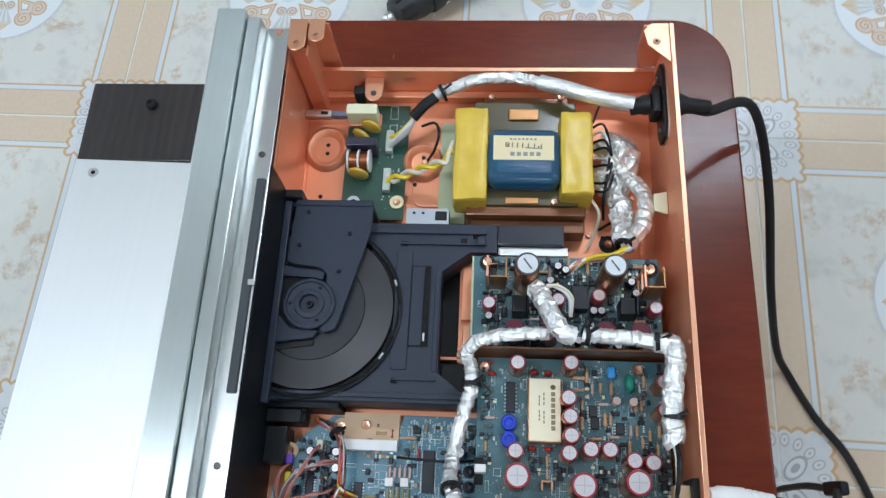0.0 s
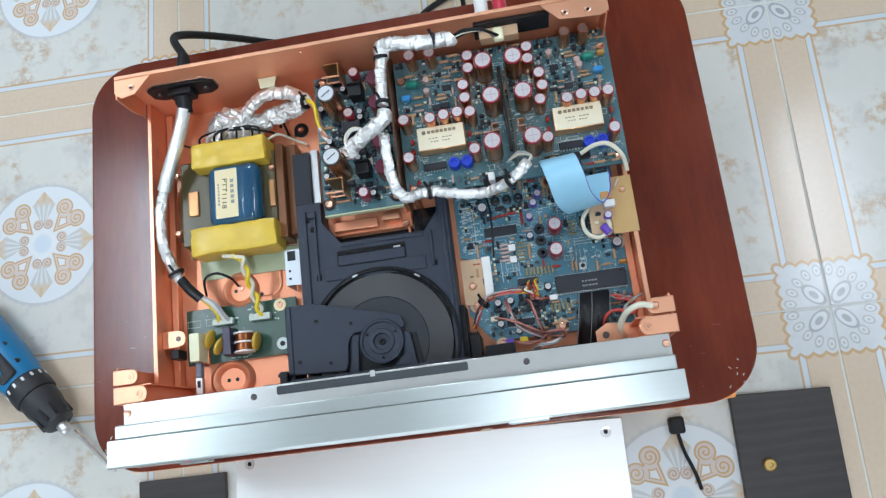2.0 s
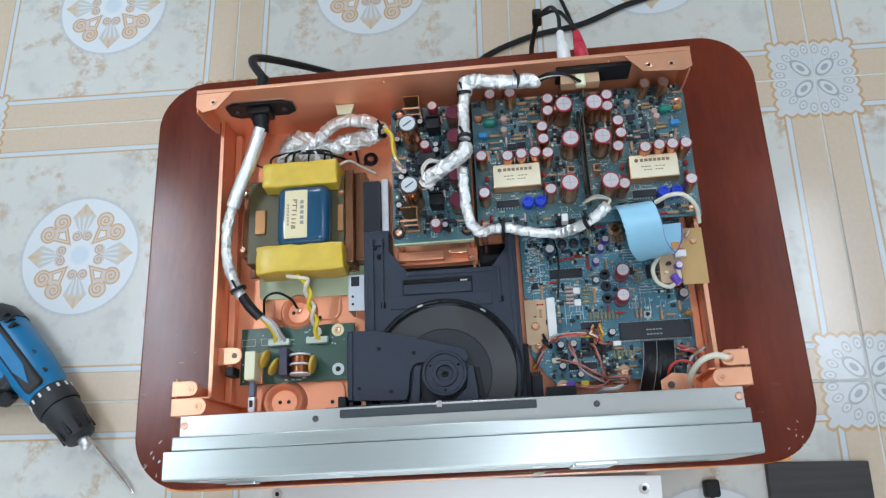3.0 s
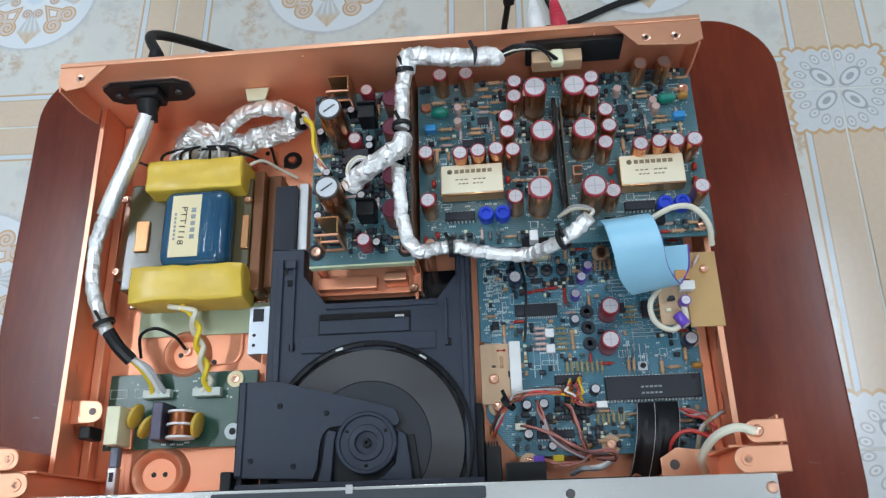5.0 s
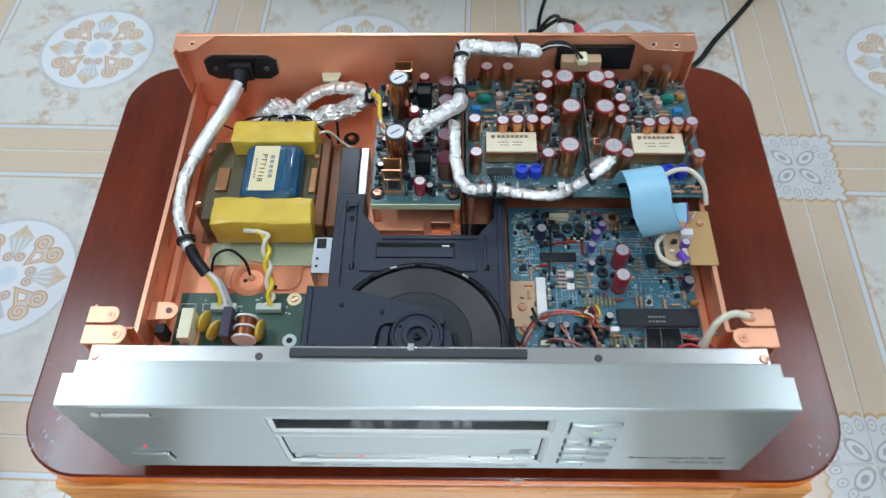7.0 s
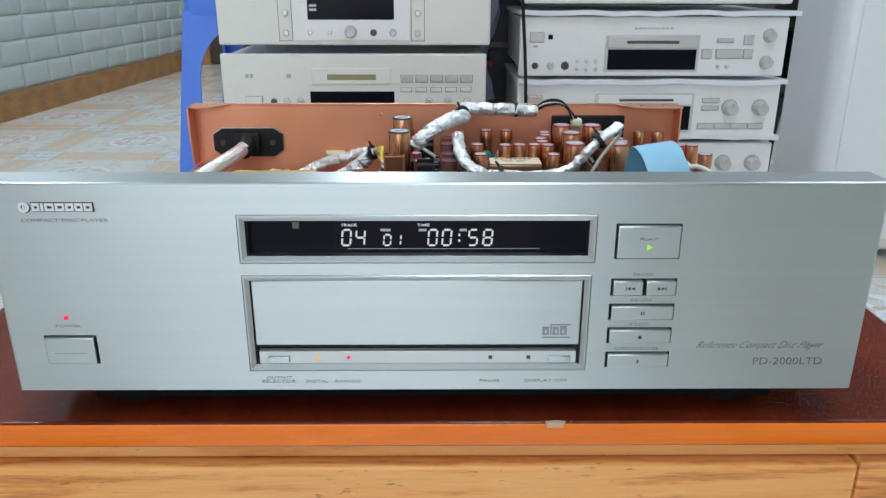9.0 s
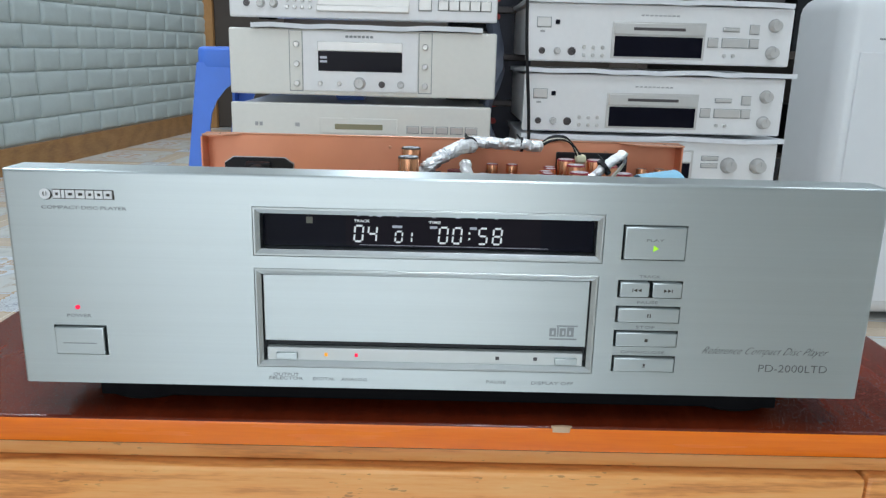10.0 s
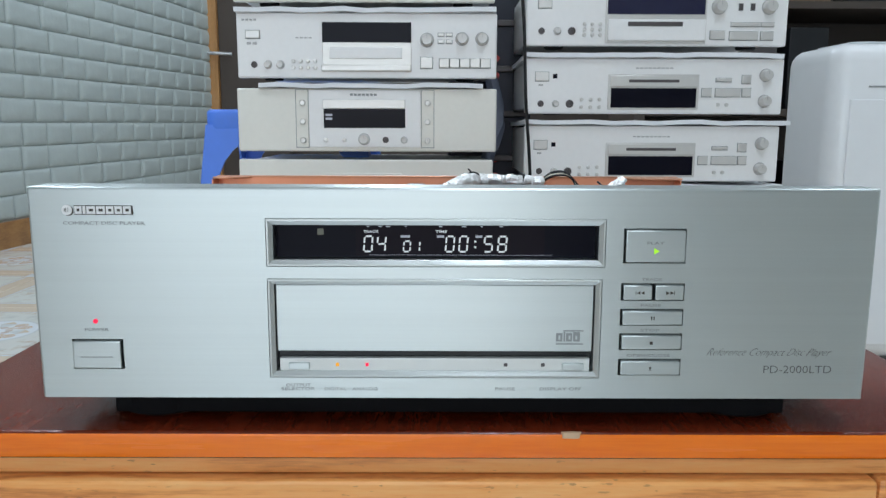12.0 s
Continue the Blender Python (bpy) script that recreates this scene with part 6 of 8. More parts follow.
part("core_strap", box(-0.1830, -0.1730, 0.2200, 0.2440, 0.0502, 0.0522, 0.0008), BRONZE, tr)
part("core_strap", box(-0.1045, -0.0990, 0.2180, 0.2440, 0.0502, 0.0522, 0.0008), BRONZE, tr)
for x, y in ((-0.1940, 0.262), (-0.1940, 0.206), (-0.1010, 0.256)):
    part("core_screw", SCREW, None, tr, m=pose(x, y, 0.0505) @ Matrix.Diagonal((0.8, 0.8, 1, 1)))
part("core_bracket", box(-0.0902, -0.0800, 0.1920, 0.2800, 0.0226, 0.0400, 0.001), CORE_S, tr)
part("base_frame", box(-0.1950, -0.0900, 0.1860, 0.2800, 0.0228, 0.0258, 0.0006), CORE_S, tr)
part("insulating_sheet", prism(round_rect(-0.1860, -0.0830, 0.1640, 0.1915, 0.004, 3), 0.0227, 0.0240, 0.0004), GREENISH, pl, "pale green insulating sheet")
rot = Matrix.Rotation(radians(-93), 4, "Z") @ Matrix.Rotation(radians(-90), 4, "X")
part("lettering", words("PTT1118", 0.0060, 0.0290, 0.0), INK, tr, m=pose(-0.1425, 0.2465, 0.0673) @ rot)
for i in range(5):
    part("maker_bar", box(-0.1356, -0.1324, 0.2215 + i * 0.0050, 0.2248 + i * 0.0050, 0.0672, 0.0674), INK_GREY, tr)
for i in range(7):
    part("print_bar", box(-0.1476, -0.1461, 0.2210 + i * 0.0031, 0.2230 + i * 0.0031, 0.0672, 0.0674), INK_GREY, tr)


# ---- components shared by the boards ----
def can(r, h, body, rim=None, topm=CAP_TOP, seg=20):
    """An electrolytic capacitor: sleeve, rolled rim and a scored top."""
    prof = [(0, 0), (r, 0), (r, h * 0.10), (r * 0.95, h * 0.13), (r, h * 0.16), (r, h - r * 0.16), (r * 0.93, h), (r * 0.80, h), (r * 0.78, h - 0.0003), (0, h - 0.0003)]
    bm = lathe(prof, seg)
    box(-r * 0.60, r * 0.60, -r * 0.04, r * 0.04, h - 0.0005, h - 0.00022, into=bm)
    box(-r * 0.04, r * 0.04, -r * 0.60, r * 0.60, h - 0.0005, h - 0.00016, into=bm)
    me = mesh_of(bm, 40)
    for m in (body, topm, rim or body, CAP_SCORE if topm is CAP_TOP else topm):
        me.materials.append(m)
    for p in me.polygons:
        c = p.center
        d = math.hypot(c.x, c.y)
        if c.z > h - 0.00026 and d < r * 0.6:
            p.material_index = 3
        elif c.z > h - 0.0006 and d < r * 0.82:
            p.material_index = 1
        elif c.z > h - r * 0.2:
            p.material_index = 2
    return me


def axial(length, r, mat, stripes=False):
    """A small axial part on two bent leads."""
    bm = lathe([(0, -length / 2), (r * 0.8, -length / 2), (r, -length * 0.42), (r, -length * 0.28), (r * 0.85, -length * 0.22), (r * 0.85, length * 0.22), (r, length * 0.28), (r, length * 0.42), (r * 0.8, length / 2), (0, length / 2)], 8, m=pose(0, 0, r * 1.2, 0, 90, 0))
    for s in (-1, 1):
        box(min(s * length * 0.5, s * length * 0.78), max(s * length * 0.5, s * length * 0.78), -0.0003, 0.0003, r * 1.0, r * 1.4, into=bm)
        box(s * length * 0.78 - 0.0003, s * length * 0.78 + 0.0003, -0.0003, 0.0003, 0, r * 1.4, into=bm)
    me = mesh_of(bm, 50)
    me.materials.append(mat)
    return me


def dip(lx, ly, h, pins):
    bm = box(-lx / 2, lx / 2, -ly / 2, ly / 2, 0.0008, h, 0.0004, 1)
    step = lx / pins
    for i in range(pins):
        for s in (-1, 1):
            x = -lx / 2 + step * (i + 0.5)
            box(x - step * 0.22, x + step * 0.22, min(s * ly / 2, s * (ly / 2 + 0.0012)), max(s * ly / 2, s * (ly / 2 + 0.0012)), 0.0, h * 0.5, into=bm)
    me = mesh_of(bm)
    me.materials.append(IC_M)
    me.materials.append(STEEL)
    for p in me.polygons:
        if abs(p.center.y) > ly / 2 + 0.0001:
            p.material_index = 1
    return me


def blob(lx, ly, h):
    bm = bmesh.new()
    bmesh.ops.create_uvsphere(bm, u_segments=12, v_segments=8, radius=1.0)
    for v in bm.verts:
        v.co = Vector((math.copysign(abs(v.co.x) ** 0.75, v.co.x) * lx / 2, math.copysign(abs(v.co.y) ** 0.75, v.co.y) * ly / 2, h / 2 + v.co.z * h / 2))
    return mesh_of(bm, 60)


def coat(me, mat):
    c = me.copy()
    c.materials.clear()
    c.materials.append(mat)
    return c


R_TAN, R_RED, R_GLASS = (axial(0.0068, 0.0013, m) for m in (TAN_R, RED_D, GLASS_D))
R_BIG = axial(0.0085, 0.0016, TAN_R)
SMALL_IC = dip(0.0075, 0.0056, 0.0030, 4)
SMALL_BOX = mesh_of(box(-0.0016, 0.0016, -0.0011, 0.0011, 0, 0.0022, 0.0003, 1))
CHIPS = [coat(SMALL_BOX, m) for m in (IC_M, CREAM, STEEL, TAN_R)]
TO92 = mesh_of(prism([(-0.0022, 0.0), (0.0022, 0.0), (0.0022, 0.0012), (0.0013, 0.0026), (-0.0013, 0.0026), (-0.0022, 0.0012)], 0.002, 0.0065, 0.0003, 1))
TO92.materials.append(IC_M)
CAP_S = can(0.0053, 0.0240, CAP_COP, CAP_RED)
CAP_B = can(0.0080, 0.0325, CAP_COP, CAP_RED, seg=28)
CAP_D = can(0.0050, 0.0230, CAP_COP, CAP_COP, plain("bronze_top", (0.36, 0.24, 0.20), 0.4, 0.4))
CAP_W = can(0.0085, 0.0440, CAP_COP, plain("brown_rim", (0.07, 0.055, 0.045), 0.35), plain("grey_can_top", (0.60, 0.63, 0.66), 0.42, 0.15, 160, 0.06), seg=28)
CAP_R = can(0.0048, 0.0150, CAP_RED, CAP_RED)
CAP_R2 = can(0.0062, 0.0215, CAP_RED, CAP_RED, seg=24)
CAP_N = can(0.0032, 0.0095, NAVY_C, NAVY_C)
CAP_N2 = can(0.0046, 0.0130, NAVY_C, NAVY_C)
CAP_V = can(0.0034, 0.0090, VIOLET, VIOLET)
CAP_K = can(0.0033, 0.0105, BLACK, BLACK)
CAP_WINE = can(0.0070, 0.0225, plain("brown_sleeve", (0.16, 0.07, 0.05), 0.3), WINE, WINE, seg=24)
COIL = mesh_of(lathe([(0, 0), (0.0050, 0), (0.0052, 0.001), (0.0052, 0.008), (0.0046, 0.009), (0.0030, 0.009), (0.0026, 0.0075), (0, 0.0075)], 20), 40)
COIL.materials.append(BLUE_C)
TORUS = mesh_of(lathe([(0.0018, 0.0), (0.0044, 0.0), (0.0048, 0.0012), (0.0044, 0.0030), (0.0022, 0.0030), (0.0016, 0.0012), (0.0018, 0.0)], 18), 50)
TORUS.materials.append(IC_M)


def place(board, name, me, x, y, z, turn=0.0, k=1.0, tilt=0.0, label=""):
    return part(name, me, None, board, label, pose(x, y, z, tilt, 0, turn) @ Matrix.Diagonal((k, k, k, 1)))


def scatter(board, z, areas, taken, n, seed, kinds):
    """Rows of small parts over the free ground of a board."""
    r = random.Random(seed)
    put = list(taken)
    made = 0
    for _ in range(n * 30):
        if made >= n:
            break
        x0, x1, y0, y1 = r.choice(areas)
        x = round((x0 + (x1 - x0) * r.random()) / 0.0027) * 0.0027
        y = round((y0 + (y1 - y0) * r.random()) / 0.0027) * 0.0027
        name, me, half, turns, k = r.choice(kinds)
        if any(abs(x - a) < half * 0.8 + h and abs(y - b) < half * 0.5 + h for a, b, h in put):
            continue
        put.append((x, y, half * 0.42))
        place(board, name, me, x, y, z, r.choice(turns), k)
        made += 1


def print_lines(board, z, areas, n, seed):
    """White print on a board, too small to read."""
    r = random.Random(seed)
    bm = bmesh.new()
    for _ in range(n):
        x0, x1, y0, y1 = r.choice(areas)
        x, y = x0 + (x1 - x0) * r.random(), y0 + (y1 - y0) * r.random()
        for i in range(r.randrange(2, 5)):
            box(x + i * 0.0012, x + i * 0.0012 + 0.0008, y, y + 0.0012, z, z + 0.00012, into=bm)
    tagged(part("white_print", bm, INK_WHITE, board), kind="stuff")


def solder(board, z, areas, n, seed):
    """Bright solder joints and pads over a board."""
    r = random.Random(seed)
    bm = bmesh.new()
    for _ in range(n):
        x0, x1, y0, y1 = r.choice(areas)
        x = round((x0 + (x1 - x0) * r.random()) / 0.00127) * 0.00127
        y = round((y0 + (y1 - y0) * r.random()) / 0.00127) * 0.00127
        k = 0.0003 + 0.0004 * r.random()
        ring = [bm.verts.new((x + k * math.cos(a), y + k * math.sin(a), z)) for a in (0, 1.2566, 2.5133, 3.7699, 5.0265)]
        tip = bm.verts.new((x, y, z + k))
        for i in range(5):
            bm.faces.new((ring[i], ring[(i + 1) % 5], tip))
    tagged(part("solder", bm, STEEL, board, smooth=None), kind="stuff")


def outlines(board, z, areas, n, seed):
    """White printed boxes round part positions."""
    r = random.Random(seed)
    bm = bmesh.new()
    for _ in range(n):
        x0, x1, y0, y1 = r.choice(areas)
        x = round((x0 + (x1 - x0) * r.random()) / 0.0027) * 0.0027
        y = round((y0 + (y1 - y0) * r.random()) / 0.0027) * 0.0027
        w, h = r.choice(((0.0075, 0.0026), (0.0026, 0.0075), (0.005, 0.005), (0.010, 0.003)))
        t = 0.00028
        for a, b, c, d in ((x, x + w, y, y + t), (x, x + w, y + h - t, y + h), (x, x + t, y + t, y + h - t), (x + w - t, x + w, y + t, y + h - t)):
            box(a, b, c, d, z, z + 0.00008, into=bm)
    tagged(part("printed_outline", bm, INK_WHITE, board), kind="stuff")


KINDS = [("resistor", R_TAN, 0.0050, (0, 0, 90), 1.0), ("resistor", R_TAN, 0.0050, (0, 90), 0.9), ("resistor", R_GLASS, 0.0046, (0, 90), 0.9), ("diode", R_RED, 0.0048, (0, 90), 0.9), ("chip", CHIPS[0], 0.0022, (0, 90), 1.0), ("chip", CHIPS[2], 0.0022, (0, 90), 0.8), ("chip", CHIPS[1], 0.0022, (0, 90), 0.8), ("transistor", TO92, 0.0030, (0, 180, 90), 1.0), ("chip", CHIPS[0], 0.0022, (0, 90), 1.3), ("film_capacitor", coat(blob(0.0040, 0.0028, 0.0045), plain("grey_film", (0.10, 0.13, 0.13), 0.35)), 0.0025, (0, 90), 1.0), ("resistor", R_BIG, 0.0055, (0, 90), 0.95)]

LID_INK = plain("lid_print", (0.26, 0.20, 0.12), 0.5, 0, 200, 0.05, 0.0)

# ---- audio boards ----
AZ = 0.0690
FRONT_Y = 0.2015
ab = part("audio_board", box(0.0260, 0.2185, FRONT_Y, 0.3290, AZ - 0.0016, AZ, 0.0002, 1), PCB, pl, "teal audio circuit board crowded with capacitors")
taken = []
for x, y in ((0.1080, 0.302), (0.1340, 0.3015), (0.1110, 0.269), (0.1380, 0.2685), (0.1067, 0.228), (0.1405, 0.227)):
    place(ab, "capacitor", CAP_B, x, y, AZ)
    taken.append((x, y, 0.0085))
SMALLS = [(0.056, 0.261), (0.068, 0.262), (0.080, 0.2625), (0.091, 0.261), (0.174, 0.259), (0.186, 0.260), (0.1972, 0.260), (0.2085, 0.260),
          (0.095, 0.3130), (0.0942, 0.3015), (0.0880, 0.2865), (0.0882, 0.2745), (0.1468, 0.3120), (0.1463, 0.3010), (0.1540, 0.2862), (0.1552, 0.2742), (0.1515, 0.2618),
          (0.0332, 0.2630), (0.0340, 0.2280), (0.0908, 0.2270), (0.1530, 0.2268), (0.2085, 0.2265)]
for x, y in SMALLS:
    place(ab, "capacitor", CAP_S, x, y, AZ, (x * 7919) % 90)
    taken.append((x, y, 0.0055))
for x, y in ((0.0442, 0.3225), (0.0622, 0.3222), (0.1808, 0.3205), (0.1970, 0.3205)):
    place(ab, "capacitor", CAP_D if x > 0.1 else CAP_S, x, y, AZ)
    taken.append((x, y, 0.0055))
for x0, x1, dy in ((0.0418, 0.0838, -0.0002), (0.1602, 0.2022, -0.0014)):
    part("converter_module", box(x0, x1, 0.2355 + dy, 0.2575 + dy, AZ + 0.001, AZ + 0.0130, 0.0010, 2), plain("copper_can_side", (0.62, 0.33, 0.15), 0.32, 0.9), ab, "converter module with a champagne lid")
    part("module_lid", box(x0 + 0.0006, x1 - 0.0006, 0.2362 + dy, 0.2568 + dy, AZ + 0.0131, AZ + 0.0142, 0.0005, 2), GOLD_C, ab)
    zt = AZ + 0.0143
    for i in range(7):
        part("mark_block", box(x0 + 0.0095 + i * 0.0037, x0 + 0.0123 + i * 0.0037, 0.2505 + dy, 0.2532 + dy, zt - 0.0001, zt + 0.0001), LID_INK, ab)
    part("mark_ring", lathe([(0.0008, -0.0001), (0.0018, -0.0001), (0.0018, 0.0001), (0.0008, 0.0001), (0.0008, -0.0001)], 14), LID_INK, ab, m=pose(x0 + 0.0064, 0.2518 + dy, zt))
    part("lid_line", pierced((x0 + 0.0022, x1 - 0.0022), (-0.2549 - dy, -0.2381 - dy), [(x0 + 0.0026, x1 - 0.0026, -0.2545 - dy, -0.2385 - dy)], -0.0001, 0.0001), LID_INK, ab, m=pose(0, 0, zt, -90))
    for j, (a, b) in enumerate(((0.010, 0.031), (0.012, 0.029))):
        for i in range(7):
            w = (b - a) / 7
            part("print_bar", box(x0 + a + i * w, x0 + a + (i + 0.72) * w, 0.2454 + dy - j * 0.0030, 0.2462 + dy - j * 0.0030, zt - 0.0001, zt + 0.0001), GOLD_C if i % 4 == 3 else LID_INK, ab)
    taken.append(((x0 + x1) / 2, 0.2465 + dy, 0.012))
    taken += [(x0 + 0.008, 0.2465 + dy, 0.012), (x1 - 0.008, 0.2465 + dy, 0.012)]
DIP16 = dip(0.0200, 0.0062, 0.0042, 8)
for x in (0.0535, 0.1722):
    place(ab, "integrated_circuit", DIP16, x, 0.2240, AZ)
    taken += [(x - 0.006, 0.224, 0.006), (x + 0.006, 0.224, 0.006)]
for x in (0.0710, 0.0820, 0.1880, 0.1990):
    place(ab, "coil", COIL, x, 0.2230, AZ)
    taken.append((x, 0.2230, 0.0055))
G_FILM, B_FILM, A_FILM = coat(blob(0.0125, 0.0070, 0.0095), GREEN_F), coat(mesh_of(box(-0.004, 0.004, -0.0025, 0.0025, 0, 0.0065, 0.001)), BLUE_F), coat(blob(0.0075, 0.0045, 0.0085), plain("amber_film", (0.48, 0.24, 0.05), 0.3))
for me, x, y in ((G_FILM, 0.0420, 0.3035), (G_FILM, 0.1990, 0.3025), (B_FILM, 0.0350, 0.2915), (B_FILM, 0.2060, 0.2890), (A_FILM, 0.2105, 0.3040), (A_FILM, 0.1555, 0.2130)):
    place(ab, "film_capacitor", me, x, y, AZ)
    taken.append((x, y, 0.006))
for x, y in ((0.0550, 0.3050), (0.0545, 0.2940), (0.1660, 0.3110), (0.1890, 0.3000), (0.1905, 0.2950)):
    place(ab, "transistor", coat(CAP_K, GLASS_D), x, y, AZ, 0, 0.85)
    taken.append((x, y, 0.004))
for x, y in ((0.0720, 0.2965), (0.0690, 0.2800), (0.1690, 0.2985), (0.1790, 0.2790), (0.0610, 0.2790)):
    place(ab, "integrated_circuit", SMALL_IC, x, y, AZ)
    taken.append((x, y, 0.005))
for x, y in ((0.0365, 0.2490), (0.0365, 0.2395), (0.0870, 0.2490), (0.0870, 0.2385), (0.0380, 0.2110), (0.1560, 0.2505), (0.1560, 0.2410), (0.2110, 0.2500), (0.2105, 0.2400)):
    place(ab, "film_capacitor", coat(blob(0.0035, 0.0055, 0.0060), RED_D), x, y, AZ)
    taken.append((x, y, 0.0035))
for bx in (0.0, 0.1275):
    for k, (x, y, a) in enumerate(((0.056, 0.311, 0), (0.056, 0.3072, 0), (0.073, 0.3075, 0), (0.073, 0.3035, 0), (0.0665, 0.2905, 0), (0.0665, 0.2868, 0), (0.045, 0.2845, 0), (0.046, 0.2790, 0), (0.057, 0.2720, 0), (0.0690, 0.2715, 0), (0.0790, 0.2810, 90), (0.0775, 0.2925, 90), (0.0815, 0.3110, 0), (0.0390, 0.2700, 90), (0.0470, 0.2705, 90), (0.0560, 0.2860, 90), (0.0845, 0.3205, 0), (0.0735, 0.3220, 0))):
        place(ab, "resistor", (R_TAN, R_BIG, R_TAN, R_GLASS)[k % 4], x + bx, y, AZ, a, 0.95)
        taken.append((x + bx, y, 0.0022))
ZAREA = [(0.032, 0.094, 0.266, 0.316), (0.150, 0.212, 0.268, 0.316), (0.030, 0.098, 0.206, 0.212), (0.098, 0.150, 0.278, 0.296), (0.030, 0.212, 0.3220, 0.3270), (0.094, 0.104, 0.236, 0.262), (0.156, 0.212, 0.2055, 0.210)]
scatter(ab, AZ, ZAREA, taken, 270, 11, KINDS)
print_lines(ab, AZ, [(0.030, 0.212, 0.204, 0.320)], 200, 4)
solder(ab, AZ, [(0.030, 0.215, 0.204, 0.327)], 900, 14)
outlines(ab, AZ, [(0.030, 0.205, 0.204, 0.318)], 90, 15)
BROWN_S = plain("brown_shield", (0.15, 0.11, 0.07), 0.35, 0.2, 60, 0.15)
part("bus_board", box(0.1222, 0.1232, 0.2170, 0.3000, AZ + 0.0002, AZ + 0.0120), BROWN_S, ab)
part("bus_board", box(0.1252, 0.1262, 0.2170, 0.3000, AZ + 0.0002, AZ + 0.0120), BROWN_S, ab)
part("bus_bar", tube([(0.1205, 0.299, AZ + 0.020), (0.1205, 0.26, AZ + 0.021), (0.1215, 0.222, AZ + 0.017)], 0.0016, 8), BLACK, ab)
for x, y in ((0.1105, 0.2475), (0.1330, 0.2480)):
    br = bmesh.new()
    for a, b, c, d, e, f in ((-0.0030, 0.0030, -0.0035, -0.0027, 0, 0.0130), (-0.0030, -0.0022, -0.0027, 0.0035, 0, 0.0130), (-0.0022, 0.0030, 0.0027, 0.0035, 0.004, 0.0130)):
        box(a, b, c, d, e, f, into=br)
    part("copper_clip", br, COPPER_L, ab, m=pose(x, y, AZ))
for x, y in ((0.0330, 0.2060), (0.2110, 0.2085), (0.0320, 0.3100), (0.2120, 0.3115)):
    place(ab, "screw", SCREW, x, y, AZ, 0, 1.15)
part("white_connector", box(0.0985, 0.1040, 0.2010, 0.2085, AZ, AZ + 0.0105, 0.0008), WHITE, ab)
part("board_cutout", box(0.0935, 0.1110, 0.2008, 0.2066, AZ - 0.001, AZ + 0.0003), BLACK, ab)
for x, y in ((0.030, 0.204), (0.216, 0.204), (0.030, 0.326), (0.216, 0.326), (0.122, 0.326)):
    part("standoff", rod(0.003, AZ - 0.0016 - 0.0205, 10), COPPER, ab, m=pose(x, y, 0.0205))

# copper screen between the boards
part("copper_screen", box(0.0228, 0.0242, 0.1960, 0.3365, 0.0206, 0.0900, 0.0003, 1), CORE_S, pl)

# ---- supply board ----
SZ = 0.0660
pb = part("supply_board", box(-0.0500, 0.0222, 0.1965, 0.3290, SZ - 0.0016, SZ, 0.0002, 1), PCB, pl, "teal supply board with tall capacitors")
taken = []
for y in (0.2915, 0.2335):
    place(pb, "capacitor", CAP_W, -0.0290, y, SZ, 35)
    part("top_groove", box(-0.0045, 0.0045, -0.0005, 0.0005, -0.0001, 0.00015), DARK_STEEL, pb, m=pose(-0.0290, y, SZ + 0.0439, 0, 0, 35))
    taken.append((-0.029, y, 0.009))
for y in (0.310, 0.287, 0.2500, 0.2260):
    place(pb, "capacitor", CAP_WINE, 0.0100, y, SZ)
    taken.append((0.010, y, 0.0075))
for x, y in ((-0.0095, 0.3225), (-0.0175, 0.2840), (-0.0105, 0.2080), (-0.0140, 0.2560)):
    place(pb, "capacitor", CAP_R, x, y, SZ)
    taken.append((x, y, 0.005))
for y in (0.303, 0.2290):
    part("regulator", box(-0.0150, -0.0030, y - 0.0050, y + 0.0050, SZ + 0.001, SZ + 0.0185, 0.0008), BLACK, pb)
    part("regulator_fin", box(-0.0155, -0.0025, y + 0.0053, y + 0.0066, SZ + 0.001, SZ + 0.0210, 0.0003), BLACK, pb)
    taken.append((-0.009, y, 0.007))
for x, y in ((-0.0320, 0.2135), (-0.0270, 0.3205)):
    br = bmesh.new()
    for a, b, c, d, e, f in ((-0.0075, 0.0075, 0.0055, 0.0065, 0, 0.0280), (0.0065, 0.0075, -0.0050, 0.0055, 0, 0.0285), (-0.0075, -0.0065, -0.0050, 0.0, 0, 0.0150)):
        box(a, b, c, d, e, f, into=br)
    part("heat_sink", br, plain("bronze_sink", (0.52, 0.28, 0.13), 0.3, 0.9), pb, m=pose(x, y, SZ))
    part("sink_frame", pierced((x - 0.0078, x + 0.0078), (SZ + 0.0002, SZ + 0.0300), [(x - 0.0064, x + 0.0064, SZ + 0.003, SZ + 0.0170), (x - 0.0064, x + 0.0064, SZ + 0.0180, SZ + 0.0286)], y - 0.0078, y - 0.0064), COPPER_L, pb)
    part("power_transistor", box(x - 0.004, x + 0.004, y - 0.0045, y - 0.001, SZ + 0.003, SZ + 0.014, 0.0004), IC_M, pb)
    taken.append((x, y, 0.008))
part("relay", box(-0.0250, -0.0080, 0.2655, 0.2770, SZ, SZ + 0.012, 0.001), IC_M, pb)
taken.append((-0.017, 0.271, 0.008))
DARKS = KINDS + [("transistor", TO92, 0.0030, (0, 180, 90), 1.3), ("chip", CHIPS[0], 0.0022, (0, 90), 1.6), ("capacitor", CAP_K, 0.0034, (0,), 0.9)]
scatter(pb, SZ, [(-0.046, 0.019, 0.204, 0.324)], taken, 230, 21, DARKS)
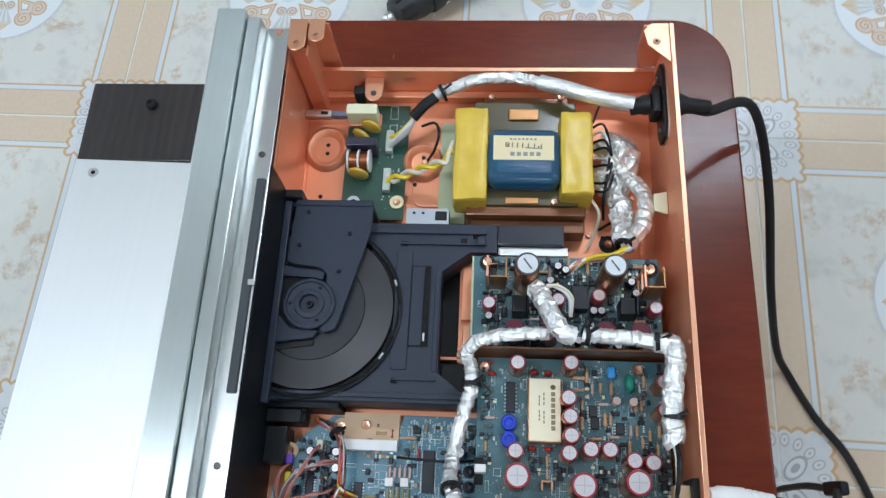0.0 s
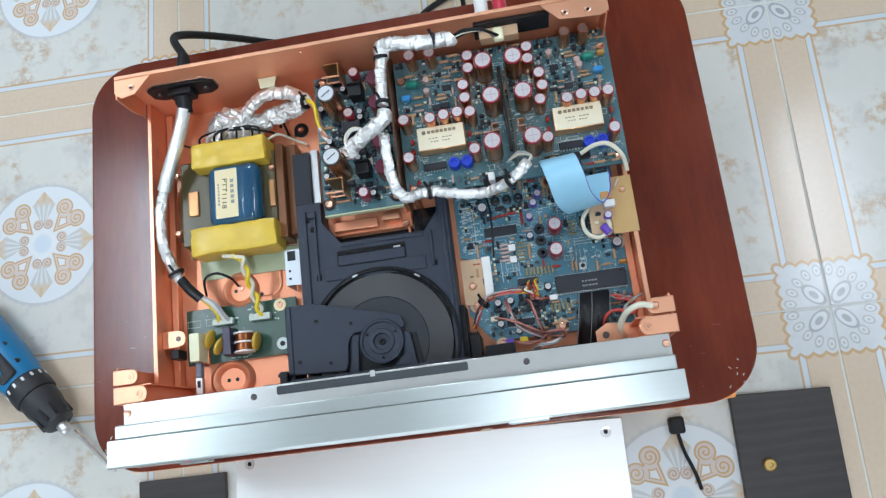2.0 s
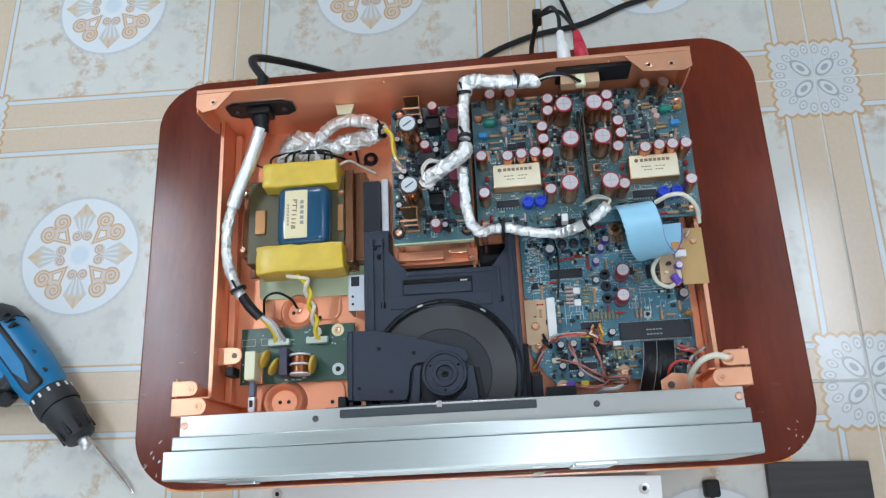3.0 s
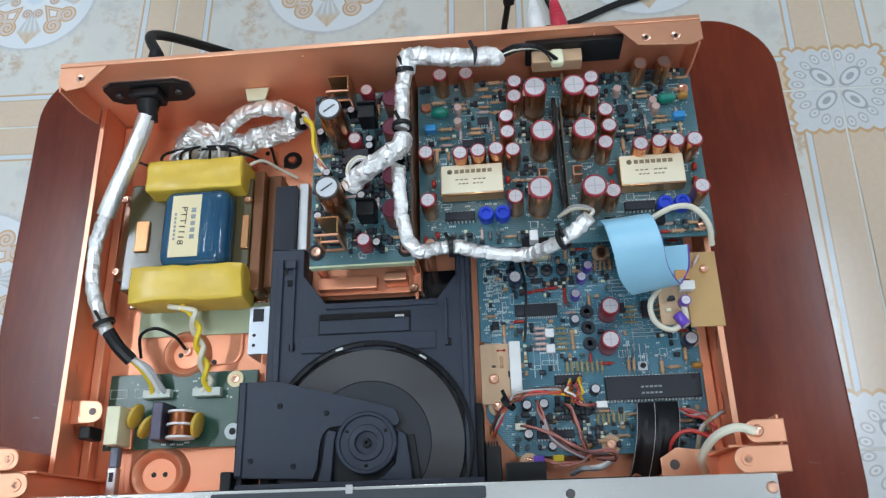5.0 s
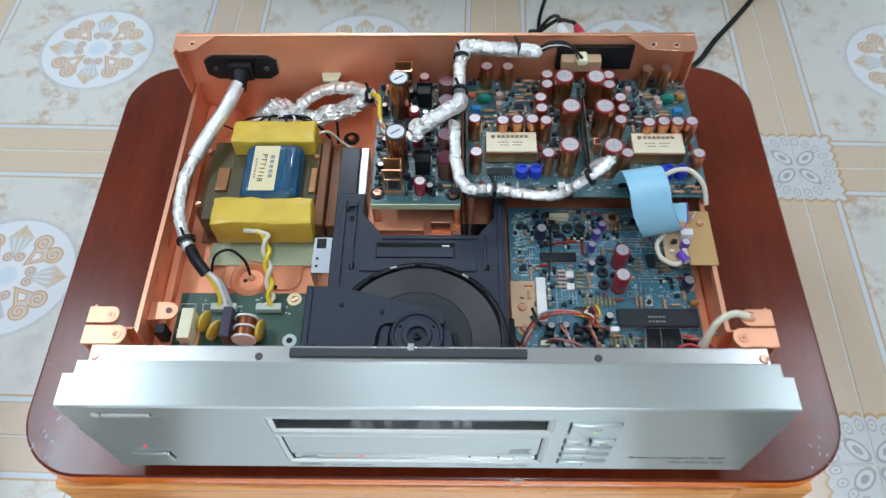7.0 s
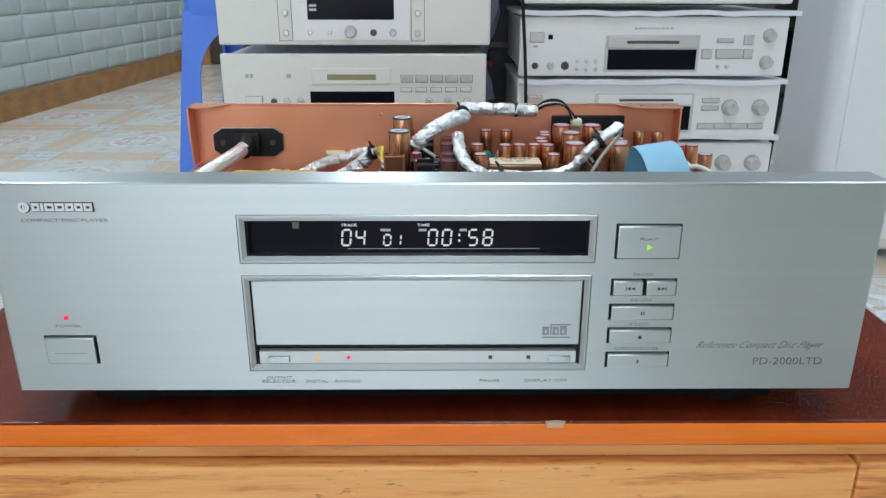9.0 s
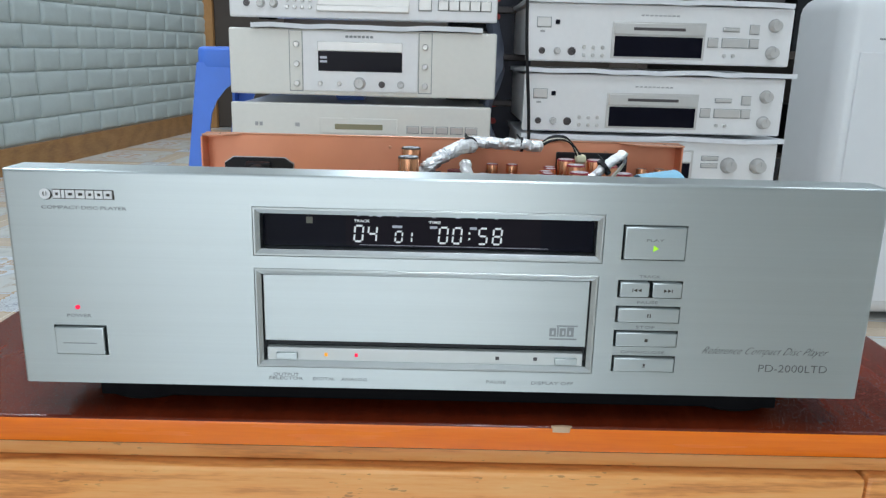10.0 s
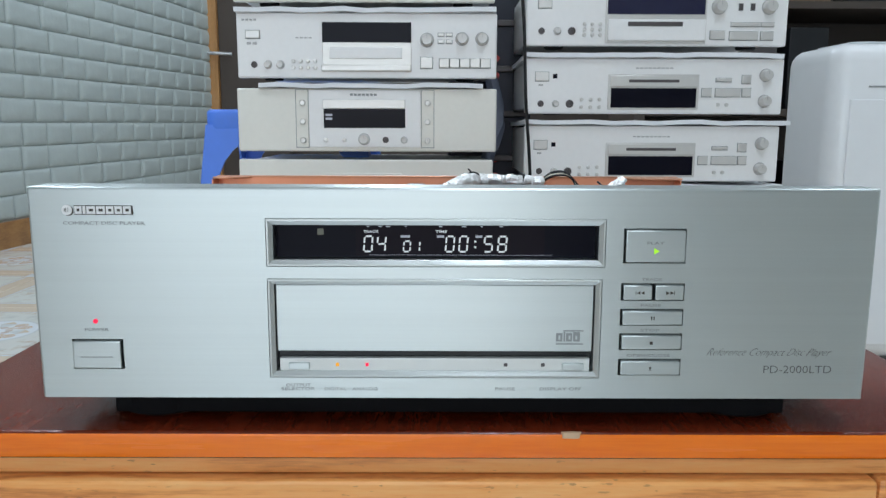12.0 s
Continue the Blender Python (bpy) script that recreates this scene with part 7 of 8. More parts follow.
print_lines(pb, SZ, [(-0.048, -0.04, 0.200, 0.25), (-0.02, 0.018, 0.2, 0.25)], 24, 5)
solder(pb, SZ, [(-0.048, 0.020, 0.200, 0.327)], 350, 24)
outlines(pb, SZ, [(-0.048, 0.012, 0.200, 0.318)], 40, 25)
for x, y in ((-0.0450, 0.2060), (0.0160, 0.2050), (-0.0420, 0.3225)):
    place(pb, "screw", SCREW, x, y, SZ, 0, 1.15)
    place(pb, "screw_grommet", mesh_of(lathe([(0.003, 0), (0.0058, 0), (0.0058, 0.0008), (0.003, 0.0008)], 16)), x, y, SZ).data.materials.append(BLACK)
for x, y in ((-0.047, 0.200), (0.019, 0.200), (-0.047, 0.325), (0.019, 0.325)):
    part("standoff", rod(0.003, SZ - 0.0016 - 0.0345, 10), COPPER, pb, m=pose(x, y, 0.0345))
part("edge_rail", box(-0.050, 0.0215, 0.1950, 0.1963, SZ - 0.006, SZ - 0.0002), GREENISH, pb)
sp = part("shield_tray", box(-0.0590, 0.0222, 0.1850, 0.3300, 0.0320, 0.0342, 0.0004), COPPER, pl)
part("tray_step", box(-0.0500, -0.0080, 0.1870, 0.1960, 0.0343, 0.0420, 0.0008), COPPER, sp)
part("tray_post", box(-0.0020, 0.0140, 0.1890, 0.1950, 0.0343, 0.0500, 0.0008), COPPER_L, sp)
part("tray_leg", box(-0.0580, -0.0560, 0.1720, 0.3280, 0.0206, 0.0319), COPPER, sp)
part("tray_leg", box(0.0180, 0.0200, 0.1720, 0.3280, 0.0206, 0.0319), COPPER, sp)
place(sp, "screw", SCREW, 0.0170, 0.1875, 0.0342)
# black plates put in for the deep shade of the cavities by the mechanism
part("recess_shade", box(-0.0560, 0.0340, 0.1690, 0.1848, 0.0207, 0.0240), BLACK, pl)
part("cavity_shade", box(0.0230, 0.0560, 0.1700, 0.2000, 0.0206, 0.0330, 0.001), BLACK_G, pl)

# ---- main board ----
MZ = 0.0305
mb = part("main_board", prism([(0.0620, 0.2180), (0.0620, 0.1480), (0.0780, 0.1440), (0.0780, 0.1110), (0.0640, 0.1110), (0.0640, 0.0960), (0.0760, 0.0780), (0.0840, 0.0700), (0.2060, 0.0700), (0.2068, 0.0720), (0.2068, 0.2180)], MZ - 0.0016, MZ, 0.0002, 1), PCB_M, pl, "blue-green main circuit board with wiring")
taken = []
IC40 = dip(0.0610, 0.0150, 0.0065, 28)
place(mb, "processor", IC40, 0.1730, 0.1110, MZ)
taken += [(0.173 + d, 0.111, 0.010) for d in (-0.024, -0.012, 0, 0.012, 0.024)]
part("notch", rod(0.0016, 0.0003, 12), BLACK, mb, m=pose(0.199, 0.1165, MZ + 0.0064))
for j in range(2):
    for i in range(5):
        part("print_bar", box(0.165 + i * 0.0028, 0.167 + i * 0.0028, 0.1065 + j * 0.004, 0.1077 + j * 0.004, MZ + 0.0064, MZ + 0.0067), INK_GREY, mb)
SMD = dip(0.0290, 0.0085, 0.0030, 21)
place(mb, "integrated_circuit", SMD, 0.1010, 0.1675, MZ)
taken += [(0.101 + d, 0.1675, 0.007) for d in (-0.012, 0, 0.012)]
place(mb, "integrated_circuit", dip(0.0180, 0.0060, 0.0040, 8), 0.1190, 0.1185, MZ)
place(mb, "integrated_circuit", dip(0.0120, 0.0060, 0.0040, 6), 0.1750, 0.1640, MZ, 90)
place(mb, "integrated_circuit", dip(0.0240, 0.0055, 0.0030, 12), 0.1080, 0.0835, MZ)
taken += [(0.119, 0.1185, 0.008), (0.175, 0.164, 0.007), (0.100, 0.0835, 0.006), (0.116, 0.0835, 0.006)]
for x, y in ((0.1490, 0.1625), (0.1470, 0.1400)):
    place(mb, "capacitor", CAP_R2, x, y, MZ)
    taken.append((x, y, 0.0065))
for me, x, y in ((CAP_N2, 0.0880, 0.1890), (CAP_V, 0.1335, 0.1880), (CAP_V, 0.1285, 0.1760), (CAP_N2, 0.2000, 0.1405), (CAP_K, 0.1355, 0.1105), (CAP_K, 0.0905, 0.1020), (CAP_K, 0.1015, 0.1025), (CAP_K, 0.0905, 0.0835), (CAP_K, 0.1015, 0.0865), (CAP_N, 0.1265, 0.1580), (CAP_V, 0.1385, 0.1960)):
    place(mb, "capacitor", me, x, y, MZ)
    taken.append((x, y, 0.0042))
for y in (0.1645, 0.1535, 0.1425):
    place(mb, "ring_coil", TORUS, 0.1355, y, MZ)
    taken.append((0.1355, y, 0.005))
for y in (0.1510, 0.1400):
    part("crystal", box(0.1060, 0.1120, y - 0.003, y + 0.003, MZ, MZ + 0.003, 0.0006), WHITE, mb)
    taken.append((0.109, y, 0.004))
part("push_switch", box(0.1655, 0.1715, 0.1225, 0.1285, MZ, MZ + 0.003, 0.0003), STEEL, mb)
part("switch_cap", rod(0.0018, 0.0016, 12), BLACK, mb, m=pose(0.1685, 0.1255, MZ + 0.003))
taken.append((0.1685, 0.1255, 0.004))
place(mb, "film_capacitor", A_FILM, 0.2030, 0.1240, MZ)
taken.append((0.203, 0.124, 0.004))
part("pin_header", box(0.0960, 0.1120, 0.2040, 0.2080, MZ, MZ + 0.007, 0.0005), CREAM, mb)
for i in range(3):
    part("trimmer", lathe([(0, 0), (0.0042, 0), (0.0042, 0.003), (0.002, 0.004), (0, 0.003)], 14), IC_M, mb, m=pose(0.1000 + i * 0.0105, 0.1960, MZ))
    taken.append((0.1 + i * 0.0105, 0.196, 0.005))
SMK = KINDS + [("chip", CHIPS[0], 0.0022, (0, 90), 1.1), ("chip", CHIPS[3], 0.0022, (0, 90), 1.0), ("jumper", axial(0.0085, 0.0003, STEEL), 0.0060, (0, 0, 90), 1.0), ("jumper", axial(0.0065, 0.0003, STEEL), 0.0050, (0, 90), 1.0)]
OLIVE = axial(0.0062, 0.0011, plain("olive_resistor", (0.30, 0.25, 0.12), 0.4, rand=0.5))
LINK = axial(0.0150, 0.0003, STEEL)
LINK_S = axial(0.0072, 0.0003, STEEL)


def bank(board, name, me, x, y, dx, dy, n, turn, z=MZ):
    """A straight row of alike small parts."""
    for i in range(n):
        place(board, name, me, x + i * dx, y + i * dy, z, turn)
        taken.append((x + i * dx, y + i * dy, 0.0022))


bank(mb, "resistor", R_GLASS, 0.1025, 0.1545, 0, -0.0036, 5, 0)
bank(mb, "resistor", OLIVE, 0.1170, 0.1540, 0, -0.0036, 5, 0)
bank(mb, "resistor", OLIVE, 0.1190, 0.1270, 0.0033, 0, 8, 90)
bank(mb, "resistor", R_TAN, 0.1595, 0.1268, 0.0034, 0, 2, 90)
bank(mb, "resistor", OLIVE, 0.1360, 0.0925, 0.0034, 0, 6, 90)
bank(mb, "resistor", R_TAN, 0.1440, 0.1980, 0.0034, 0, 4, 90)
bank(mb, "resistor", OLIVE, 0.1640, 0.1560, 0, 0.0036, 4, 0)
bank(mb, "resistor", R_TAN, 0.1860, 0.1560, 0, 0.0036, 4, 0)
bank(mb, "jumper", LINK, 0.0975, 0.1330, 0.0042, -0.001, 2, 90)
bank(mb, "jumper", LINK_S, 0.1075, 0.1310, 0.0028, 0, 3, 90)
bank(mb, "jumper", LINK, 0.1640, 0.1790, 0, 0.0026, 4, 0)
bank(mb, "jumper", LINK, 0.1760, 0.1460, 0, 0.0026, 3, 0)
bank(mb, "jumper", LINK_S, 0.1600, 0.1350, 0.004, 0, 4, 90)
bank(mb, "jumper", LINK, 0.0780, 0.1640, 0, 0.0040, 5, 90)
bank(mb, "diode", R_RED, 0.0960, 0.1805, 0.0085, 0.0012, 3, 0)
bank(mb, "diode", R_RED, 0.0890, 0.1600, 0.0560, -0.0315, 2, 0)
bank(mb, "diode", R_RED, 0.1215, 0.1750, 0, 0.004, 2, 90)
scatter(mb, MZ, [(0.084, 0.140, 0.076, 0.106)], taken, 70, 33, DARKS)
scatter(mb, MZ, [(0.068, 0.205, 0.122, 0.214), (0.084, 0.14, 0.124, 0.214), (0.088, 0.205, 0.074, 0.100)], taken, 300, 31, SMK)
print_lines(mb, MZ, [(0.066, 0.204, 0.074, 0.214), (0.0640, 0.0800, 0.150, 0.212)], 230, 6)
solder(mb, MZ, [(0.082, 0.205, 0.075, 0.216), (0.066, 0.205, 0.150, 0.216)], 1000, 34)
outlines(mb, MZ, [(0.084, 0.198, 0.076, 0.210), (0.066, 0.198, 0.150, 0.210)], 120, 35)
for x, y in ((0.0715, 0.1030), (0.2020, 0.1430), (0.1490, 0.2070), (0.0900, 0.0665), (0.1430, 0.0760)):
    place(mb, "screw", SCREW, x, y, MZ + 0.0008, 0, 1.0)
    place(mb, "screw_grommet", mesh_of(lathe([(0.003, 0), (0.0062, 0), (0.0062, 0.0010), (0.003, 0.0010)], 18)), x, y, MZ).data.materials.append(PHENOL)
for x, y in ((0.068, 0.21), (0.2, 0.21), (0.2, 0.078), (0.088, 0.078)):
    part("standoff", rod(0.003, MZ - 0.0016 - 0.0205, 10), COPPER, mb, m=pose(x, y, 0.0205))
ph = part("small_board", box(0.0615, 0.0805, 0.1045, 0.1450, MZ + 0.0008, MZ + 0.0022), PHENOL, pl, "pale brown small board with a white connector")
part("flat_connector", box(0.0808, 0.0885, 0.1060, 0.1450, MZ + 0.0003, MZ + 0.0085, 0.0008), WHITE, ph)
place(ph, "screw", SCREW, 0.0700, 0.1210, MZ + 0.0022)
part("small_board_stem", box(0.063, 0.066, 0.11, 0.14, 0.0206, MZ + 0.0006), COPPER, ph)

# side board on the wall
bb = part("side_board", box(0.1965, 0.2180, 0.1430, 0.1930, 0.0601, 0.0613, 0.0002, 1), BROWN_B, pl, "plain brown paper board")
part("sub_board", box(0.1785, 0.1962, 0.1450, 0.1740, 0.0601, 0.0613, 0.0002, 1), PHENOL, bb)
place(bb, "capacitor", CAP_V, 0.1935, 0.1585, 0.0613)
place(bb, "capacitor", CAP_V, 0.1880, 0.1505, 0.0652, 30, 1.0, 80)
part("relay", box(0.1915, 0.2010, 0.1660, 0.1720, 0.0613, 0.0680, 0.0005), WHITE, bb)
part("relay", box(0.1900, 0.1990, 0.1735, 0.1800, 0.0613, 0.0660, 0.0005), plain("orange_relay", (0.62, 0.30, 0.10), 0.35), bb)
place(bb, "transistor", TO92, 0.1855, 0.1600, 0.0613)
place(bb, "chip", CHIPS[1], 0.1835, 0.1545, 0.0613)
place(bb, "solder_lug", SCREW, 0.2095, 0.1810, 0.0613, 0, 0.8)
place(bb, "resistor", R_GLASS, 0.2050, 0.1870, 0.0613, 60)
part("board_stem", box(0.2120, 0.2138, 0.15, 0.19, 0.0601, 0.0612), COPPER, bb)

# ---- switch board ----
WZ = 0.0262
wb = part("switch_board", box(-0.2010, -0.0945, 0.0848, 0.1365, WZ - 0.0016, WZ, 0.0002, 1), PCB_G, pl, "dark green mains switch board")
part("switch_body", box(-0.1897, -0.1802, 0.0860, 0.1115, WZ, 0.0480, 0.0008), CREAM, wb)
part("switch_base", box(-0.1908, -0.1790, 0.0850, 0.1130, WZ, WZ + 0.004, 0.0005), COPPER, wb)
part("push_rod", box(-0.1885, -0.1820, 0.0500, 0.0720, 0.0335, 0.0400, 0.0008), STEEL, wb)
part("push_rod_joint", box(-0.1880, -0.1825, 0.0722, 0.0855, 0.0330, 0.0400, 0.0012), plain("blue_grey_plastic", (0.16, 0.19, 0.26), 0.4), wb)
part("rod_window", box(-0.1867, -0.1837, 0.0630, 0.0690, 0.0400, 0.0402), BLACK, wb)
DISK = mesh_of(lathe([(0, -0.0022), (0.0070, -0.0020), (0.0085, -0.0010), (0.0085, 0.0010), (0.0070, 0.0020), (0, 0.0022)], 22), 50)
DISK.materials.append(YELLOW_C)
for x, y, a in ((-0.1750, 0.1060, 70), (-0.1660, 0.0985, 60), (-0.1310, 0.0985, 80)):
    place(wb, "disc_capacitor", DISK, x, y, WZ + 0.0095, a, 1.0, 90)
ch = part("choke_core", box(-0.1585, -0.1510, 0.0880, 0.1130, WZ, 0.0475, 0.0008), plain("ferrite", (0.05, 0.045, 0.075), 0.35, 0.3), wb)
for i in range(3):
    part("choke_bobbin", lathe([(0, 0), (0.0095, 0), (0.0095, 0.0014), (0, 0.0014)], 20, m=pose(0, 0, 0, -90)), WHITE, wb, m=pose(-0.1420, 0.0895 + i * 0.0085, WZ + 0.0105))
for i in range(2):
    part("choke_winding", lathe([(0, 0), (0.0082, 0), (0.0082, 0.0066), (0, 0.0066)], 20, m=pose(0, 0, 0, -90)), plain("enamelled_copper", (0.30, 0.10, 0.04), 0.3, 0.8), wb, m=pose(-0.1420, 0.0912 + i * 0.0085, WZ + 0.0105))
for x in (-0.1640, -0.1285):
    part("wire_header", box(x - 0.010, x + 0.010, 0.1185, 0.1245, WZ, WZ + 0.006, 0.0006), plain("clear_header", (0.50, 0.56, 0.50), 0.3), wb)
part("screw_ring", lathe([(0.003, 0), (0.0058, 0), (0.0058, 0.0012), (0.003, 0.0012)], 20), LABEL_P, wb, m=pose(-0.1100, 0.1305, WZ))
place(wb, "screw", SCREW, -0.1100, 0.1305, WZ, 0, 0.9)
part("hole_ring", lathe([(0.0022, 0), (0.0056, 0), (0.0056, 0.0005), (0.0022, 0.0005)], 20), INK_WHITE, wb, m=pose(-0.1098, 0.0946, WZ))
part("hole", rod(0.0024, 0.0007, 14), BLACK, wb, m=pose(-0.1098, 0.0946, WZ))
for x0 in (-0.2000, -0.1820):
    part("print_frame", pierced((x0, x0 + 0.0125), (0.0, 0.0065), [(x0 + 0.0004, x0 + 0.0121, 0.0004, 0.0061)], 0, 0.0002), INK_WHITE, wb, m=pose(0, 0.1265, WZ + 0.0002, 90))
print_lines(wb, WZ, [(-0.160, -0.104, 0.120, 0.134), (-0.178, -0.13, 0.0856, 0.0880)], 12, 8)
for x, y in ((-0.2, 0.133), (-0.2, 0.093), (-0.097, 0.133)):
    part("standoff", rod(0.003, WZ - 0.0016 - 0.0205, 10), COPPER, wb, m=pose(x, y, 0.0205))

# ---- disc mechanism ----
HX, HY = -0.0094, 0.0784
dm = part("disc_mechanism", prism([(-0.0790, 0.0505), (0.0575, 0.0505), (0.0575, 0.2080), (0.0480, 0.2080), (0.0480, 0.1890), (0.0355, 0.1725), (-0.0405, 0.1725), (-0.0560, 0.1930), (-0.0560, 0.2130), (-0.0790, 0.2130)], 0.0300, 0.0570, 0.0007, 2), MECH, pl, "dark blue-grey plastic disc loading mechanism")
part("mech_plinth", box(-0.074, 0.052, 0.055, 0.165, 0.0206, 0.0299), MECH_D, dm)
part("rail_end", box(-0.0795, -0.0635, 0.2132, 0.2630, 0.0380, 0.0560, 0.0008), plain("blued_rail", (0.022, 0.026, 0.036), 0.26, 0.15, 120, 0.1), dm)
part("steel_rail", box(-0.0633, -0.0562, 0.2135, 0.2660, 0.0380, 0.0520, 0.0006), STEEL, dm)
for a, b, c, d in ((-0.0740, -0.0700, 0.056, 0.205), (0.0510, 0.0545, 0.056, 0.200), (-0.0630, -0.0612, 0.14, 0.205), (0.0400, 0.0418, 0.14, 0.172)):
    part("rail_rib", box(a, b, c, d, 0.0568, 0.0592, 0.0005), MECH, dm)
part("cross_step", box(-0.0560, 0.0340, 0.1385, 0.1500, 0.0568, 0.0584, 0.0005), MECH, dm)
part("cross_step", box(-0.0400, 0.0350, 0.1680, 0.1715, 0.0568, 0.0584, 0.0005), MECH, dm)
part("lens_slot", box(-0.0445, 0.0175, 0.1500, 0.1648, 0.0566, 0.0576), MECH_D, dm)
# black patch on the uncut block, painting the shade inside the slot
part("slot_shade", box(-0.0432, 0.0164, 0.1603, 0.1640, 0.0574, 0.0579), BLACK_G, dm)
part("slot_slider", box(-0.0435, 0.0165, 0.1508, 0.1598, 0.0570, 0.0588, 0.0005), MECH, dm)
part("slot_metal", box(0.0070, 0.0130, 0.1606, 0.1620, 0.0576, 0.0584), STEEL, dm)
for x, y in ((-0.0620, 0.1430), (0.0420, 0.1420), (-0.0650, 0.188), (-0.0690, 0.197)):
    part("square_hole", box(x - 0.002, x + 0.002, y - 0.0024, y + 0.0024, 0.0568, 0.0573), BLACK_G, dm)
part("latch_box", box(-0.0680, -0.0610, 0.1980, 0.2040, 0.0570, 0.0605, 0.0006), MECH, dm)
at = pose(HX, HY, 0)
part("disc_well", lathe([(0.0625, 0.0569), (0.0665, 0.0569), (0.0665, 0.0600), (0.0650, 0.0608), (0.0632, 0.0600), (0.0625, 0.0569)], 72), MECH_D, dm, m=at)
# black plate that paints the shade beneath the disc
part("well_shade", rod(0.0626, 0.0004, 72), BLACK_G, dm, m=pose(HX, HY, 0.0570))
disc = part("disc", lathe([(0.0075, 0.0602), (0.0598, 0.0602), (0.0600, 0.0606), (0.0600, 0.0612), (0.0598, 0.0614), (0.0075, 0.0614), (0.0075, 0.0602)], 96), DISC, dm, "dark grey disc", m=at)
part("disc_inner", lathe([(0.0080, 0.0614), (0.0388, 0.0614), (0.0390, 0.0618), (0.0080, 0.0618), (0.0080, 0.0614)], 72), plain("dark_platter", (0.026, 0.029, 0.036), 0.3, 0.0, 100, 0.06), disc)
part("ring_line", lathe([(0.0388, 0.0613), (0.0396, 0.0613), (0.0396, 0.0617), (0.0388, 0.0617), (0.0388, 0.0613)], 72), BLACK_G, disc)
for i in range(7):
    a = radians(40 + i * 17)
    part("well_clip", box(-0.0025, 0.0025, -0.0008, 0.0008, 0.0600, 0.0622, 0.0003), STEEL if i % 3 == 1 else MECH_D, dm, m=pose(HX + 0.0640 * math.cos(a), HY + 0.0640 * math.sin(a), 0) @ Matrix.Rotation(a + math.pi / 2, 4, "Z"))
part("clamp_arm", prism([(-0.0920, 0.0600), (-0.0425, 0.0578), (-0.0400, 0.0640), (-0.0385, 0.0800), (-0.0365, 0.0855), (-0.0330, 0.0885), (-0.0270, 0.0890), (-0.006, 0.0925), (0.0090, 0.0880), (0.0112, 0.0910), (0.0085, 0.0985), (0.0030, 0.1005), (-0.0660, 0.1185), (-0.0700, 0.1190), (-0.0920, 0.1190)], 0.0645, 0.0682, 0.0006, 2), MECH, dm, "flat clamp arm over the disc")
part("arm_leg", box(-0.0920, -0.0880, 0.0525, 0.1185, 0.0300, 0.0644, 0.0006), MECH, dm)
part("arm_fold", prism([(-0.0918, 0.0605), (-0.0870, 0.0603), (-0.0870, 0.1185), (-0.0918, 0.1188)], 0.0682, 0.0692, 0.0008), MECH, dm)
part("front_bar", box(-0.0915, 0.0620, 0.0507, 0.0562, 0.0622, 0.0676, 0.0009), MECH, dm)
part("fork_leg", prism([(-0.0400, 0.0560), (-0.0312, 0.0555), (-0.0298, 0.0800), (-0.0285, 0.0862), (-0.0335, 0.0872), (-0.0358, 0.0835), (-0.0375, 0.0660)], 0.0622, 0.0676, 0.0010), MECH, dm)
part("fork_leg", prism([(-0.0020, 0.0560), (0.0188, 0.0555), (0.0150, 0.0830), (0.0095, 0.0860), (0.0080, 0.0660)], 0.0622, 0.0674, 0.0010), MECH, dm)
# black strip and plate paint the shadow beside the leg and hub
part("leg_edge_shade", prism([(0.0192, 0.0560), (0.0238, 0.0555), (0.0196, 0.0832), (0.0154, 0.0830)], 0.0620, 0.0636, 0.0004), BLACK, dm)
part("hub_hollow_shade", box(-0.0308, 0.0075, 0.0563, 0.0780, 0.0620, 0.0632, 0.0004), BLACK, dm)
part("clamp_hub", lathe([(0, 0.0640), (0.0186, 0.0640), (0.0190, 0.0650), (0.0190, 0.0702), (0.0182, 0.0708), (0.0166, 0.0708), (0.0160, 0.0694), (0.0112, 0.0692), (0.0106, 0.0702), (0.0072, 0.0704), (0.0066, 0.0672), (0.0, 0.0670)], 56), MECH, dm, m=at)
part("hub_eye", lathe([(0.0010, 0.0671), (0.0030, 0.0671), (0.0026, 0.0694), (0.0010, 0.0696), (0.0010, 0.0671)], 16), MECH_D, dm, m=at)
for a in (30, 150, 270):
    part("hub_hole", rod(0.0011, 0.0003, 10), BLACK_G, dm, m=at @ Matrix.Rotation(radians(a), 4, "Z") @ pose(0.0138, 0, 0.0693))
for x, y in ((-0.0650, 0.1030), (-0.0550, 0.0660), (-0.0350, 0.0975), (-0.0820, 0.0700)):
    part("arm_stud", lathe([(0, 0), (0.0018, 0), (0.0016, 0.0006), (0.0008, 0.0006), (0, 0.0003)], 12), MECH_D, dm, m=pose(x, y, 0.0682))
part("gear_block", box(-0.1000, -0.0930, 0.0505, 0.0640, 0.0300, 0.0700, 0.001), BLACK, dm)
part("lead_guide", box(0.0745, 0.1000, 0.0507, 0.0660, 0.0206, 0.0440, 0.001), BLACK, dm)
part("lead_guide", box(0.0570, 0.0620, 0.0507, 0.1030, 0.0206, 0.0500, 0.001), MECH_D, dm)
part("gear_block", box(0.0625, 0.0720, 0.0510, 0.0760, 0.0206, 0.0480, 0.001), BLACK, dm)
for i in range(6):
    part("gear_tooth", box(0.0605 + i * 0.0018, 0.0614 + i * 0.0018, 0.0762, 0.0790, 0.0300, 0.0460), BLACK, dm)
st = part("steel_bracket", box(-0.0950, -0.0805, 0.1420, 0.1750, 0.0480, 0.0492, 0.0003), plain("pale_zinc", (0.50, 0.53, 0.57), 0.38, 0.8), pl)
